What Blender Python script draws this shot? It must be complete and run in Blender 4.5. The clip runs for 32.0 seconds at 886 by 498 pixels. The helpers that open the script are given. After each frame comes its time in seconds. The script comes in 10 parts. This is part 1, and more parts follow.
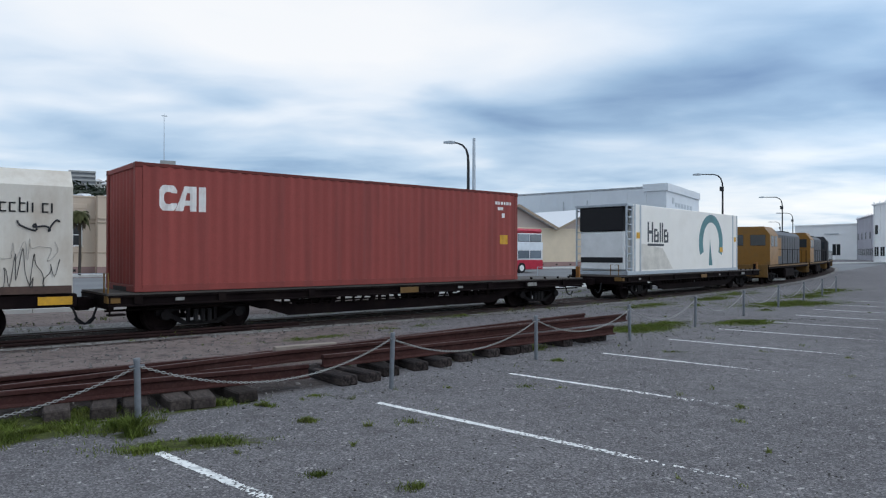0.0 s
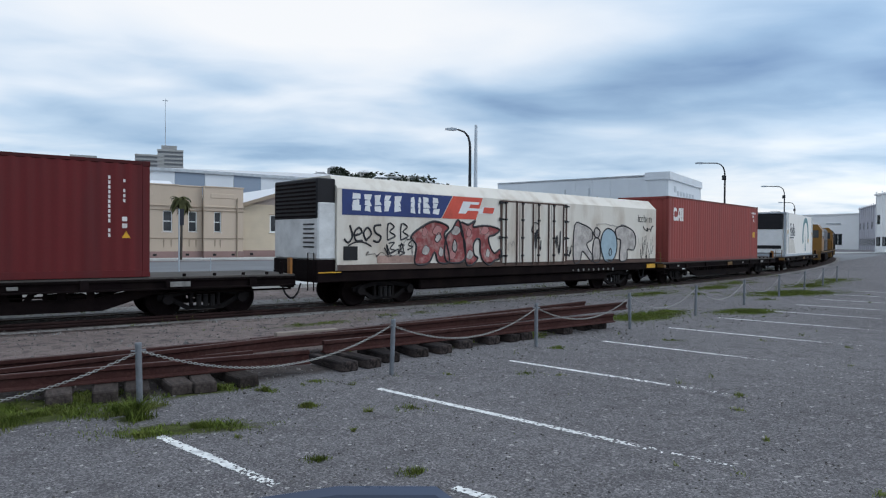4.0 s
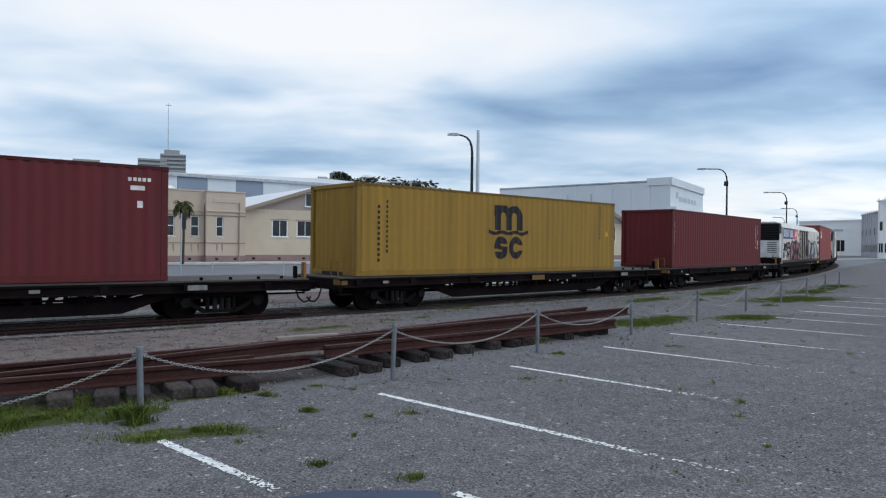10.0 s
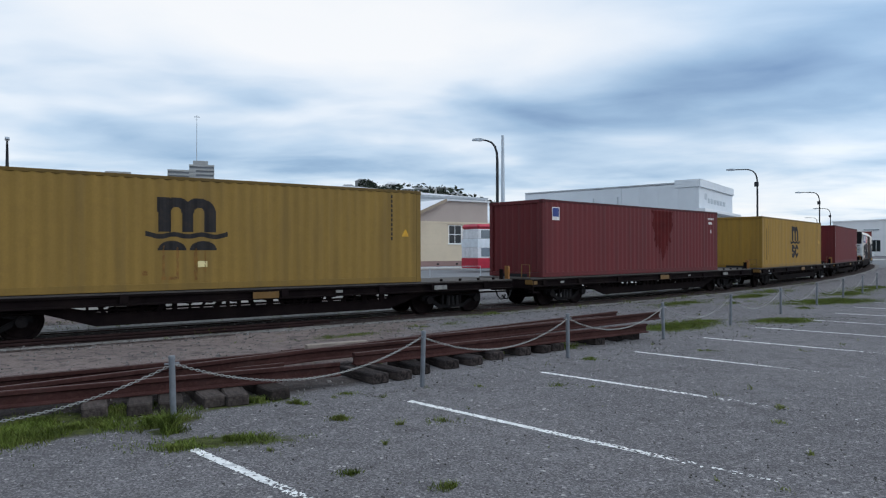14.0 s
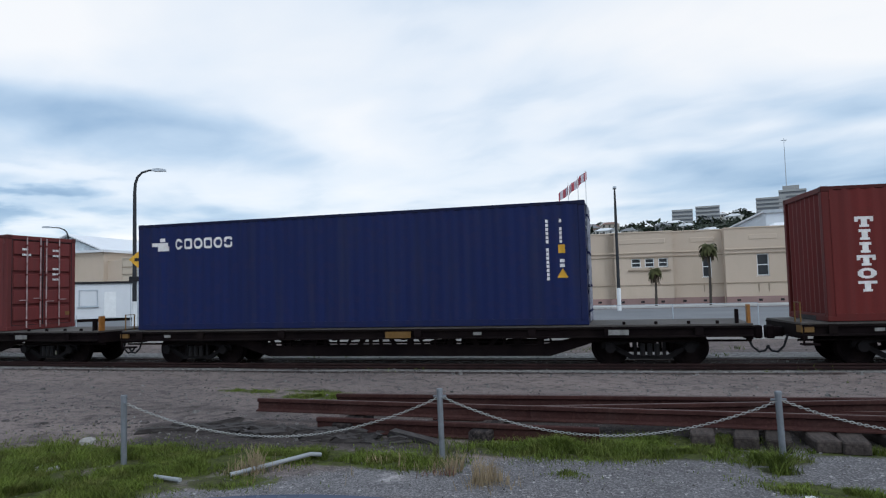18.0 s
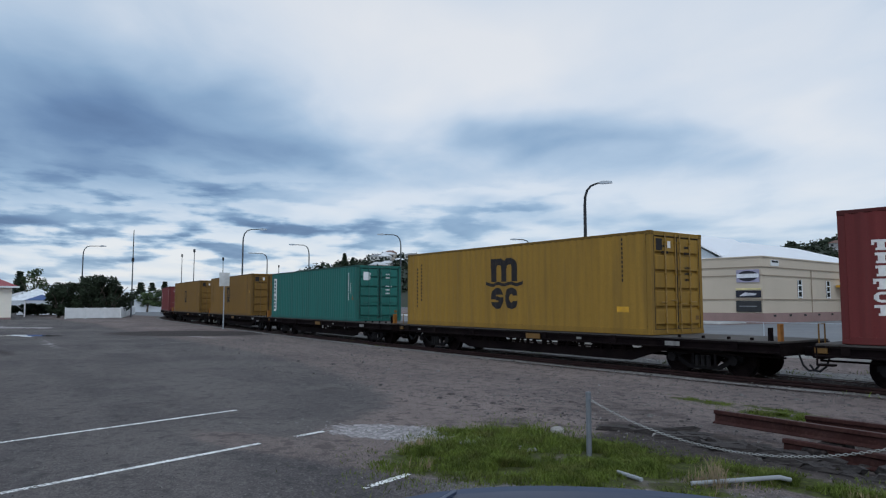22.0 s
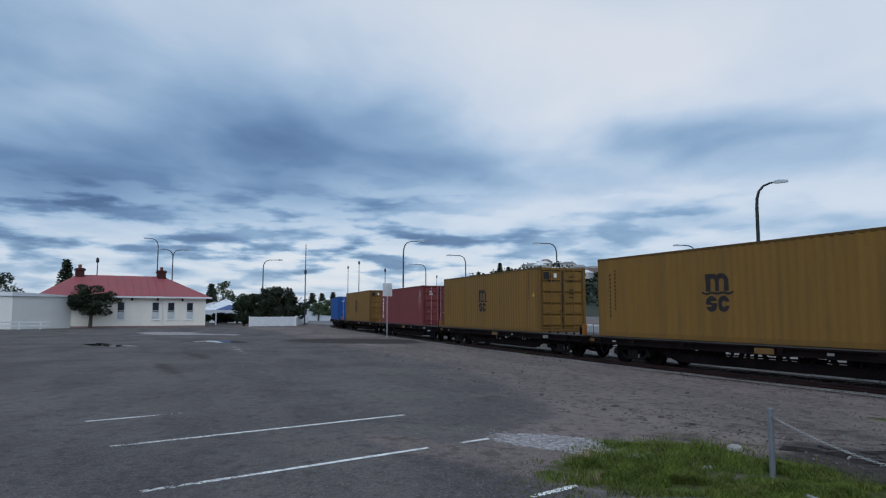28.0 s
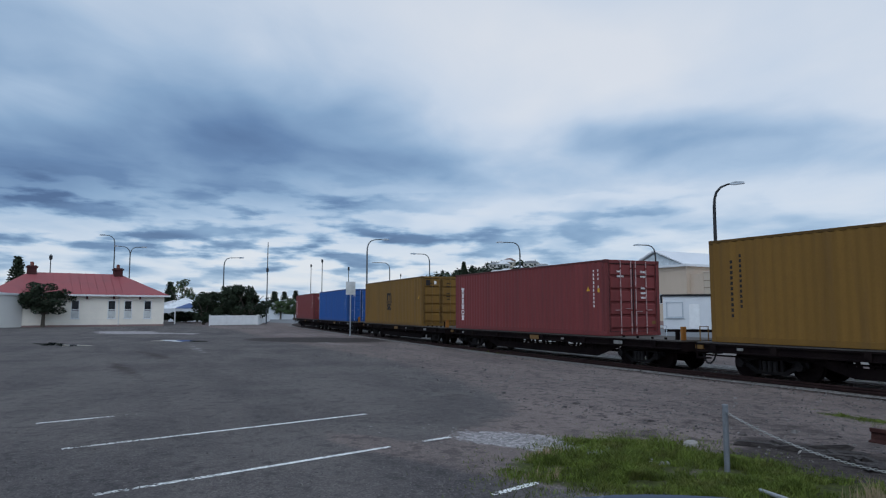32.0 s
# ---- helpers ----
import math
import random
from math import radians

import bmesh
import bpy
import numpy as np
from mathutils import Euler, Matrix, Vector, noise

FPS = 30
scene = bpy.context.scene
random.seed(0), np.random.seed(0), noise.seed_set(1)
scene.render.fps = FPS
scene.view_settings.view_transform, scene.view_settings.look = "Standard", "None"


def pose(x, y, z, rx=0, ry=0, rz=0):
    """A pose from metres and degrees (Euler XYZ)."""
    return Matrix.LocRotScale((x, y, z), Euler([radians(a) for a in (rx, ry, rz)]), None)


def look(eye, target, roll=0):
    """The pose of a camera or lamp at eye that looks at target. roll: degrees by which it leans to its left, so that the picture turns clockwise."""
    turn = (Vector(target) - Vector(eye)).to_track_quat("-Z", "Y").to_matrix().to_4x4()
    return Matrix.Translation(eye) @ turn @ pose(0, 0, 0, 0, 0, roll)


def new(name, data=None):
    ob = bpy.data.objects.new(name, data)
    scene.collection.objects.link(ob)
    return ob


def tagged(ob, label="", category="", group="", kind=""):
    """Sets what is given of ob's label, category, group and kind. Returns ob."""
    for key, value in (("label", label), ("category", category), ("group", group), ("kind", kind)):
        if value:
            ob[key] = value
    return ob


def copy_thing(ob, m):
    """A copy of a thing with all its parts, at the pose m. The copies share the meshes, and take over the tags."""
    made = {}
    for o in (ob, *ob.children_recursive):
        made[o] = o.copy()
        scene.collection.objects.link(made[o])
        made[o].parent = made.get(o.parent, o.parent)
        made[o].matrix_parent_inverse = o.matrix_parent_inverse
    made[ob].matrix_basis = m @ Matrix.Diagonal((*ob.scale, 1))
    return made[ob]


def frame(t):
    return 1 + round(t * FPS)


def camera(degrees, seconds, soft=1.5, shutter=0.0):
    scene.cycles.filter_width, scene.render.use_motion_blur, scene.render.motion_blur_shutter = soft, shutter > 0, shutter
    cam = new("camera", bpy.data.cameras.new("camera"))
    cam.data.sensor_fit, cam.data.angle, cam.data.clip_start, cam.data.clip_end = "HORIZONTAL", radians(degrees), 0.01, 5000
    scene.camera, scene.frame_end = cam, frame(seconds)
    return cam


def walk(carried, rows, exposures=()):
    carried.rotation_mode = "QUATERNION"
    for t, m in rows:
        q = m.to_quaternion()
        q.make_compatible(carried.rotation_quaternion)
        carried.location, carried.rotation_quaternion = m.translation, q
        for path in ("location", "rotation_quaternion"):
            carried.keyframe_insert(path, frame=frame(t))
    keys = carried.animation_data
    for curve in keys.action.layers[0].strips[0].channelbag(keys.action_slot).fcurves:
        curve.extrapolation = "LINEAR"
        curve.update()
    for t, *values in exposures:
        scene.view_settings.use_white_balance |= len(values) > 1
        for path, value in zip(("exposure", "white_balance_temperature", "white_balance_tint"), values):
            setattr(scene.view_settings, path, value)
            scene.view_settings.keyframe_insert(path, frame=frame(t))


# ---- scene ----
EYE = 1.9
cam = camera(66.67, 32.0, soft=1.2)
# seconds, eye x, eye y, pitch, roll, yaw
PATH = [
    (0, 0.000, 0.000, 0.34, -0.10, 0.00),
    (0.5, 0.003, -0.006, 0.32, -0.03, 0.01),
    (1, 0.002, 0.001, 0.28, -0.14, 0.06),
    (1.5, 0.003, -0.003, 0.24, -0.32, 0.02),
    (2, 0.012, -0.017, 0.16, -0.22, 0.09),
    (2.5, 0.005, -0.011, -0.15, -0.49, 0.13),
    (3, -0.002, 0.006, -0.48, -0.59, 0.13),
    (3.5, -0.001, 0.004, -0.66, -0.52, 0.14),
    (4, 0.003, -0.003, -0.76, -0.49, 0.10),
    (4.5, 0.002, -0.000, -0.85, -0.72, 0.01),
    (6.5, 0.003, -0.001, -0.83, -0.56, -0.25),
    (7, 0.001, -0.002, -0.66, -0.63, -0.19),
    (7.5, 0.009, -0.014, -0.59, -0.50, -0.13),
    (8, 0.004, -0.004, -0.49, -0.51, -0.09),
    (8.5, -0.002, 0.005, -0.42, -0.65, 0.09),
    (9, 0.004, -0.007, -0.41, -0.62, 0.20),
    (9.5, 0.016, -0.025, -0.36, -0.48, 0.28),
    (10, 0.010, -0.010, -0.33, -0.67, 0.26),
    (10.5, -0.001, 0.007, -0.24, -0.68, 0.25),
    (11, -0.004, 0.005, -0.15, -0.64, 0.20),
    (11.5, -0.005, -0.001, -0.02, -0.52, 0.33),
    (12, -0.005, 0.001, 0.11, -0.24, 0.49),
    (12.5, -0.002, 0.008, 0.07, -0.19, 1.00),
    (13, -0.004, 0.002, 0.07, -0.29, 1.38),
    (13.5, -0.014, 0.028, -0.17, -0.16, 1.52),
    (15.5, -0.077, 0.081, 2.61, 1.07, 14.07),
    (16, -0.098, 0.104, 2.65, 1.49, 21.30),
    (16.5, -0.098, 0.108, 2.53, 1.59, 29.32),
    (17, -0.115, 0.110, 2.48, 1.79, 37.14),
    (17.5, -0.118, 0.093, 2.97, 1.56, 43.41),
    (18, -0.108, 0.070, 3.49, 1.50, 49.89),
    (18.5, -0.106, 0.060, 3.68, 1.51, 56.25),
    (19, -0.109, 0.035, 3.82, 1.10, 61.70),
    (19.5, -0.109, -0.003, 3.95, 1.11, 68.90),
    (20, -0.113, -0.016, 3.68, 0.99, 73.96),
    (20.5, -0.105, -0.033, 3.65, 0.82, 76.87),
    (21, -0.086, -0.056, 3.95, 0.86, 80.15),
    (21.5, -0.091, -0.068, 4.37, 0.71, 83.46),
    (22, -0.079, -0.084, 4.57, -0.03, 86.26),
    (22.5, -0.079, -0.103, 5.38, -0.04, 90.04),
    (23, -0.061, -0.120, 5.74, 0.23, 92.84),
    (23.5, -0.029, -0.137, 5.69, 0.76, 96.09),
    (24, -0.018, -0.154, 5.34, 0.49, 98.60),
    (24.5, -0.013, -0.164, 5.37, 0.77, 100.54),
    (25, 0.004, -0.168, 5.42, 0.49, 100.96),
    (25.5, -0.014, -0.163, 5.44, -0.04, 100.62),
    (27.5, 0.007, -0.167, 5.51, 0.13, 99.73),
    (28, 0.003, -0.163, 5.35, -0.04, 99.41),
    (28.5, 0.002, -0.166, 5.22, -0.12, 98.93),
    (29, -0.007, -0.164, 5.20, -0.07, 97.83),
    (29.5, -0.019, -0.158, 5.20, -0.27, 97.16),
    (30, -0.018, -0.153, 5.27, -0.18, 96.55),
    (30.5, -0.024, -0.147, 5.30, -0.09, 96.44),
    (31, -0.033, -0.149, 5.25, -0.11, 96.44),
    (31.5, -0.026, -0.150, 5.23, -0.13, 96.52),
    (32, -0.015, -0.146, 5.23, -0.03, 96.35),
]
walk(cam, [(t, pose(x, y, EYE, 90 + pitch, roll, yaw)) for t, x, y, pitch, roll, yaw in PATH], [(0, 0.1, 6450, 10), (13, 0.1, 6450, 10), (16, 0.1, 6450, 10), (18, 0.1, 6450, 10), (20, 0.05, 6400, 10), (22, -0.2, 6250, 10), (24, -0.3, 6050, 10), (32, -0.3, 6050, 10)])

# ---- light ----
SUN_EL, SUN_AZ = radians(42), radians(-98)  # azimuth counted left of +y
world = bpy.data.worlds.new("sky")
scene.world = world
world.use_nodes = True


def sky_nodes():
    nt = world.node_tree
    nt.nodes.clear()
    N = lambda kind, **kw: nt.nodes.new(kind)
    L = nt.links.new

    def math_(op, a, b=None, clamp=False):
        n = N("ShaderNodeMath")
        n.operation, n.use_clamp = op, clamp
        for k, v in enumerate((a, b)):
            if v is None:
                continue
            if isinstance(v, (int, float)):
                n.inputs[k].default_value = v
            else:
                L(v, n.inputs[k])
        return n.outputs[0]

    out, bg = N("ShaderNodeOutputWorld"), N("ShaderNodeBackground")
    tc = N("ShaderNodeTexCoord")
    sep = N("ShaderNodeSeparateXYZ")
    L(tc.outputs["Generated"], sep.inputs[0])
    up = math_("MAXIMUM", sep.outputs[2], 0.0)
    inv = math_("DIVIDE", 1.0, math_("ADD", up, 0.11))
    comb = N("ShaderNodeCombineXYZ")
    L(math_("MULTIPLY", sep.outputs[0], inv), comb.inputs[0])
    L(math_("MULTIPLY", sep.outputs[1], inv), comb.inputs[1])

    def cloud(scale, detail, rough, turn, stretch, shift):
        mp = N("ShaderNodeMapping")
        mp.inputs["Rotation"].default_value = (0, 0, radians(turn))
        mp.inputs["Scale"].default_value = (stretch, 1, 1)
        mp.inputs["Location"].default_value = (shift, shift * 0.7, 0)
        L(comb.outputs[0], mp.inputs[0])
        nz = N("ShaderNodeTexNoise")
        nz.inputs["Scale"].default_value, nz.inputs["Detail"].default_value, nz.inputs["Roughness"].default_value = scale, detail, rough
        nz.inputs["Distortion"].default_value = 0.35
        L(mp.outputs[0], nz.inputs["Vector"])
        return nz.outputs["Fac"]

    big = cloud(0.42, 3, 0.45, 15, 0.8, 11.3)
    mid = cloud(0.9, 3.5, 0.45, -20, 0.85, 7.7)
    low = cloud(2.2, 4, 0.5, 55, 0.8, 2.2)
    # azimuth and elevation in degrees, their outlines broken up by the noise
    az = math_("MULTIPLY", math_("ARCTAN2", math_("MULTIPLY", sep.outputs[0], -1.0), sep.outputs[1]), 57.2958)
    el = math_("MULTIPLY", math_("ARCSINE", sep.outputs[2]), 57.2958)
    flat = N("ShaderNodeCombineXYZ")
    L(math_("MULTIPLY", az, 0.20), flat.inputs[0])
    L(math_("MULTIPLY", el, 0.85), flat.inputs[1])
    shred = N("ShaderNodeTexNoise")
    shred.inputs["Scale"].default_value, shred.inputs["Detail"].default_value, shred.inputs["Roughness"].default_value = 0.85, 5.0, 0.5
    L(flat.outputs[0], shred.inputs["Vector"])
    shreds = N("ShaderNodeMapRange")
    shreds.interpolation_type = "SMOOTHSTEP"
    shreds.inputs[1].default_value, shreds.inputs[2].default_value = 0.44, 0.62
    L(shred.outputs["Fac"], shreds.inputs[0])
    az = math_("ADD", az, math_("MULTIPLY", math_("SUBTRACT", big, 0.5), 45.0))
    el = math_("ADD", el, math_("MULTIPLY", math_("SUBTRACT", mid, 0.5), 9.0))

    def bank(a0, e0, wa, we, amount):
        """A bank of thicker (negative) or thinner cloud."""
        da = math_("MULTIPLY", math_("SUBTRACT", az, float(a0)), 1.0 / wa)
        de = math_("MULTIPLY", math_("SUBTRACT", el, float(e0)), 1.0 / we)
        q = math_("ADD", math_("MULTIPLY", da, da), math_("MULTIPLY", de, de))
        return math_("MULTIPLY", math_("POWER", 2.718, math_("MULTIPLY", q, -1.0)), amount)

    fac = math_("ADD", math_("MULTIPLY", big, 0.25), math_("MULTIPLY", mid, 0.42))
    fine = cloud(2.6, 6, 0.55, 30, 0.7, 4.1)
    fac = math_("ADD", math_("ADD", fac, 0.215 - 0.06), math_("MULTIPLY", fine, 0.12))
    for one in ((-20, 9.0, 24, 3.5, -0.055), (16, 10, 14, 3.0, -0.045), (10, 18, 26, 6, 0.12), (-26, 18, 14, 6, -0.025), (-15, 2.5, 30, 2.2, 0.08),
                (72, 12.5, 16, 3.0, -0.07), (68, 7.5, 16, 2.4, 0.08), (48, 20, 22, 8, 0.09), (32, 9, 10, 3, -0.07),
                (126, 11.5, 15, 4.0, -0.16), (106, 14, 12, 4, -0.07), (90, 13, 14, 3.5, -0.07), (126, 21, 14, 5, 0.02), (78, 22, 16, 7, 0.10), (97, 24, 12, 6, 0.03), (88, 9.0, 14, 1.6, 0.07), (110, 3.0, 28, 2.6, 0.13)):
        fac = math_("ADD", fac, bank(*one))
    # small flat dark clouds with bright gaps low over the yard
    fac = math_("SUBTRACT", fac, math_("MULTIPLY", shreds.outputs[0], math_("ADD", bank(113, 5.0, 30, 3.6, 0.31), bank(-5, 3.0, 40, 3.0, 0.05))))
    # thin flat clouds towards the horizon
    near_horizon = math_("SUBTRACT", 1.0, math_("MULTIPLY", up, 6.0), True)
    fac = math_("ADD", fac, math_("MULTIPLY", math_("MULTIPLY", math_("SUBTRACT", low, 0.49), near_horizon), 0.4))
    ramp = N("ShaderNodeValToRGB")
    r = ramp.color_ramp
    r.elements[0].position, r.elements[0].color = 0.28, (0.085, 0.15, 0.30, 1)
    r.elements[1].position, r.elements[1].color = 0.70, (0.95, 0.96, 0.97, 1)
    for p, c in ((0.37, (0.17, 0.28, 0.47, 1)), (0.45, (0.32, 0.47, 0.66, 1)), (0.52, (0.52, 0.66, 0.82, 1)), (0.60, (0.79, 0.86, 0.94, 1))):
        e = r.elements.new(p)
        e.color = c
    L(fac, ramp.inputs[0])
    # a clear sky behind the cloud
    sky = N("ShaderNodeTexSky")
    sky.sky_type, sky.sun_disc = "NISHITA", False
    sky.sun_elevation, sky.sun_rotation = SUN_EL, -SUN_AZ
    dim = N("ShaderNodeMixRGB")
    dim.blend_type, dim.inputs[0].default_value = "MULTIPLY", 1.0
    dim.inputs[2].default_value = (0.12, 0.12, 0.12, 1)
    L(sky.outputs[0], dim.inputs[1])
    mix = N("ShaderNodeMixRGB")
    mix.inputs[0].default_value = 0.88
    L(dim.outputs[0], mix.inputs[1])
    L(ramp.outputs[0], mix.inputs[2])
    L(mix.outputs[0], bg.inputs[0])
    # brighter towards the sun behind the cloud
    S = (-math.sin(SUN_AZ) * math.cos(SUN_EL), math.cos(SUN_AZ) * math.cos(SUN_EL), math.sin(SUN_EL))
    facing = math_("ADD", math_("ADD", math_("MULTIPLY", sep.outputs[0], S[0]), math_("MULTIPLY", sep.outputs[1], S[1])), math_("MULTIPLY", sep.outputs[2], S[2]))
    L(math_("ADD", 1.0, math_("MULTIPLY", math_("MAXIMUM", math_("SUBTRACT", facing, 0.25), 0.0), 0.6)), bg.inputs[1])
    L(bg.outputs[0], out.inputs[0])


sky_nodes()
sun = new("sun", bpy.data.lights.new("sun", "SUN"))
sun.data.energy, sun.data.angle, sun.data.color = 0.65, radians(32), (1.0, 0.97, 0.92)
sun.matrix_world = look((0, 0, 60), (60 * math.sin(SUN_AZ) * math.cos(SUN_EL), -60 * math.cos(SUN_AZ) * math.cos(SUN_EL), 60 - 60 * math.sin(SUN_EL)))

# ---- mesh helpers ----


class Mesh:
    """Points and faces of one part."""

    def __init__(self):
        self.v, self.f = [], []

    def add(self, verts, faces):
        k = len(self.v)
        self.v += [tuple(p) for p in verts]
        self.f += [tuple(i + k for i in q) for q in faces]
        return self

    def box(self, x0, x1, y0, y1, z0, z1, c=0.0, m=None):
        """A box, its edges cut by c."""
        if c <= 0:
            vs = [(x, y, z) for z in (z0, z1) for y in (y0, y1) for x in (x0, x1)]
            fs = [(0, 2, 3, 1), (4, 5, 7, 6), (0, 1, 5, 4), (2, 6, 7, 3), (0, 4, 6, 2), (1, 3, 7, 5)]
        else:
            vs, at = [], {}
            for i, x in enumerate((x0, x1)):
                for j, y in enumerate((y0, y1)):
                    for k, z in enumerate((z0, z1)):
                        ix, iy, iz = (c if i == 0 else -c), (c if j == 0 else -c), (c if k == 0 else -c)
                        for a, p in enumerate(((x, y + iy, z + iz), (x + ix, y, z + iz), (x + ix, y + iy, z))):
                            at[i, j, k, a] = len(vs)
                            vs.append(p)
            fs = []
            q = lambda *ks: [at[k] for k in ks]
            fs += [q((0, 0, 0, 0), (0, 0, 1, 0), (0, 1, 1, 0), (0, 1, 0, 0)), q((1, 0, 0, 0), (1, 1, 0, 0), (1, 1, 1, 0), (1, 0, 1, 0))]
            fs += [q((0, 0, 0, 1), (1, 0, 0, 1), (1, 0, 1, 1), (0, 0, 1, 1)), q((0, 1, 0, 1), (0, 1, 1, 1), (1, 1, 1, 1), (1, 1, 0, 1))]
            fs += [q((0, 0, 0, 2), (0, 1, 0, 2), (1, 1, 0, 2), (1, 0, 0, 2)), q((0, 0, 1, 2), (1, 0, 1, 2), (1, 1, 1, 2), (0, 1, 1, 2))]
            for i in (0, 1):
                for j in (0, 1):
                    e = q((i, j, 0, 0), (i, j, 0, 1), (i, j, 1, 1), (i, j, 1, 0))
                    fs.append(e if i == j else e[::-1])
                    e = q((i, 0, j, 0), (i, 1, j, 0), (i, 1, j, 2), (i, 0, j, 2))
                    fs.append(e if i == j else e[::-1])
                    e = q((0, i, j, 1), (0, i, j, 2), (1, i, j, 2), (1, i, j, 1))
                    fs.append(e if i == j else e[::-1])
                    for k in (0, 1):
                        e = q((i, j, k, 0), (i, j, k, 2), (i, j, k, 1))
                        fs.append(e if (i + j + k) % 2 == 0 else e[::-1])
        if m is not None:
            vs = [m @ Vector(p) for p in vs]
        return self.add(vs, fs)

    def tube(self, path, r, n=8, cap=True, r1=None):
        """A round bar along a line of points, from radius r to r1."""
        path = [Vector(p) for p in path]
        rings, k0 = [], len(self.v)
        last = None
        for i, p in enumerate(path):
            d = (path[min(i + 1, len(path) - 1)] - path[max(i - 1, 0)]).normalized()
            a = Vector((0, 0, 1)) if abs(d.z) < 0.9 else Vector((1, 0, 0))
            if last is not None:
                a = last
            u = (a - d * a.dot(d)).normalized()
            w = d.cross(u)
            last = u
            rr = r if r1 is None else r + (r1 - r) * i / (len(path) - 1)
            rings.append([p + rr * (math.cos(2 * math.pi * j / n) * u + math.sin(2 * math.pi * j / n) * w) for j in range(n)])
        vs = [q for ring in rings for q in ring]
        fs = []
        for i in range(len(rings) - 1):
            for j in range(n):
                fs.append((i * n + j, i * n + (j + 1) % n, (i + 1) * n + (j + 1) % n, (i + 1) * n + j))
        if cap:
            fs += [tuple(range(n))[::-1], tuple((len(rings) - 1) * n + j for j in range(n))]
        return self.add(vs, fs)

    def prism(self, outline, lo, hi, axis="y", m=None):
        """An outline in the plane across an axis, drawn out along it from lo to hi."""
        place = {"y": lambda a, b, t: (a, t, b), "x": lambda a, b, t: (t, a, b), "z": lambda a, b, t: (a, b, t)}[axis]
        n = len(outline)
        vs = [place(a, b, lo) for a, b in outline] + [place(a, b, hi) for a, b in outline]
        if m is not None:
            vs = [m @ Vector(p) for p in vs]
        fs = [tuple(range(n)), tuple(range(2 * n - 1, n - 1, -1))] + [((i + 1) % n, i, n + i, n + (i + 1) % n) for i in range(n)]
        return self.add(vs, fs)

    def data(self, name, mat, smooth=True):
        me = bpy.data.meshes.new(name)
        me.from_pydata(self.v, [], self.f)
        if mat is not None:
            me.materials.append(mat)
        me.validate()
        bm = bmesh.new()
        bm.from_mesh(me)
        if len(bm.faces) < 60000:
            bmesh.ops.recalc_face_normals(bm, faces=bm.faces)
        bm.to_mesh(me)
        bm.free()
        if smooth:
            me.polygons.foreach_set("use_smooth", [True] * len(me.polygons))
            me.set_sharp_from_angle(angle=radians(35))
        return me


def part(name, mesh, mat, parent=None, label="", m=None):
    """Links a mesh as one object under a thing or a part."""
    ob = new(name, mesh.data(name, mat) if isinstance(mesh, Mesh) else mesh)
    if parent is not None:
        ob.parent = parent
    if m is not None:
        ob.matrix_basis = m
    if label:
        ob["label"] = label
    return ob


def thing(name, label, category, group="", kind="", m=None):
    ob = tagged(new(name), label, category, group, kind)
    if m is not None:
        ob.matrix_basis = m
    return ob


# ---- materials ----
MATS = {}


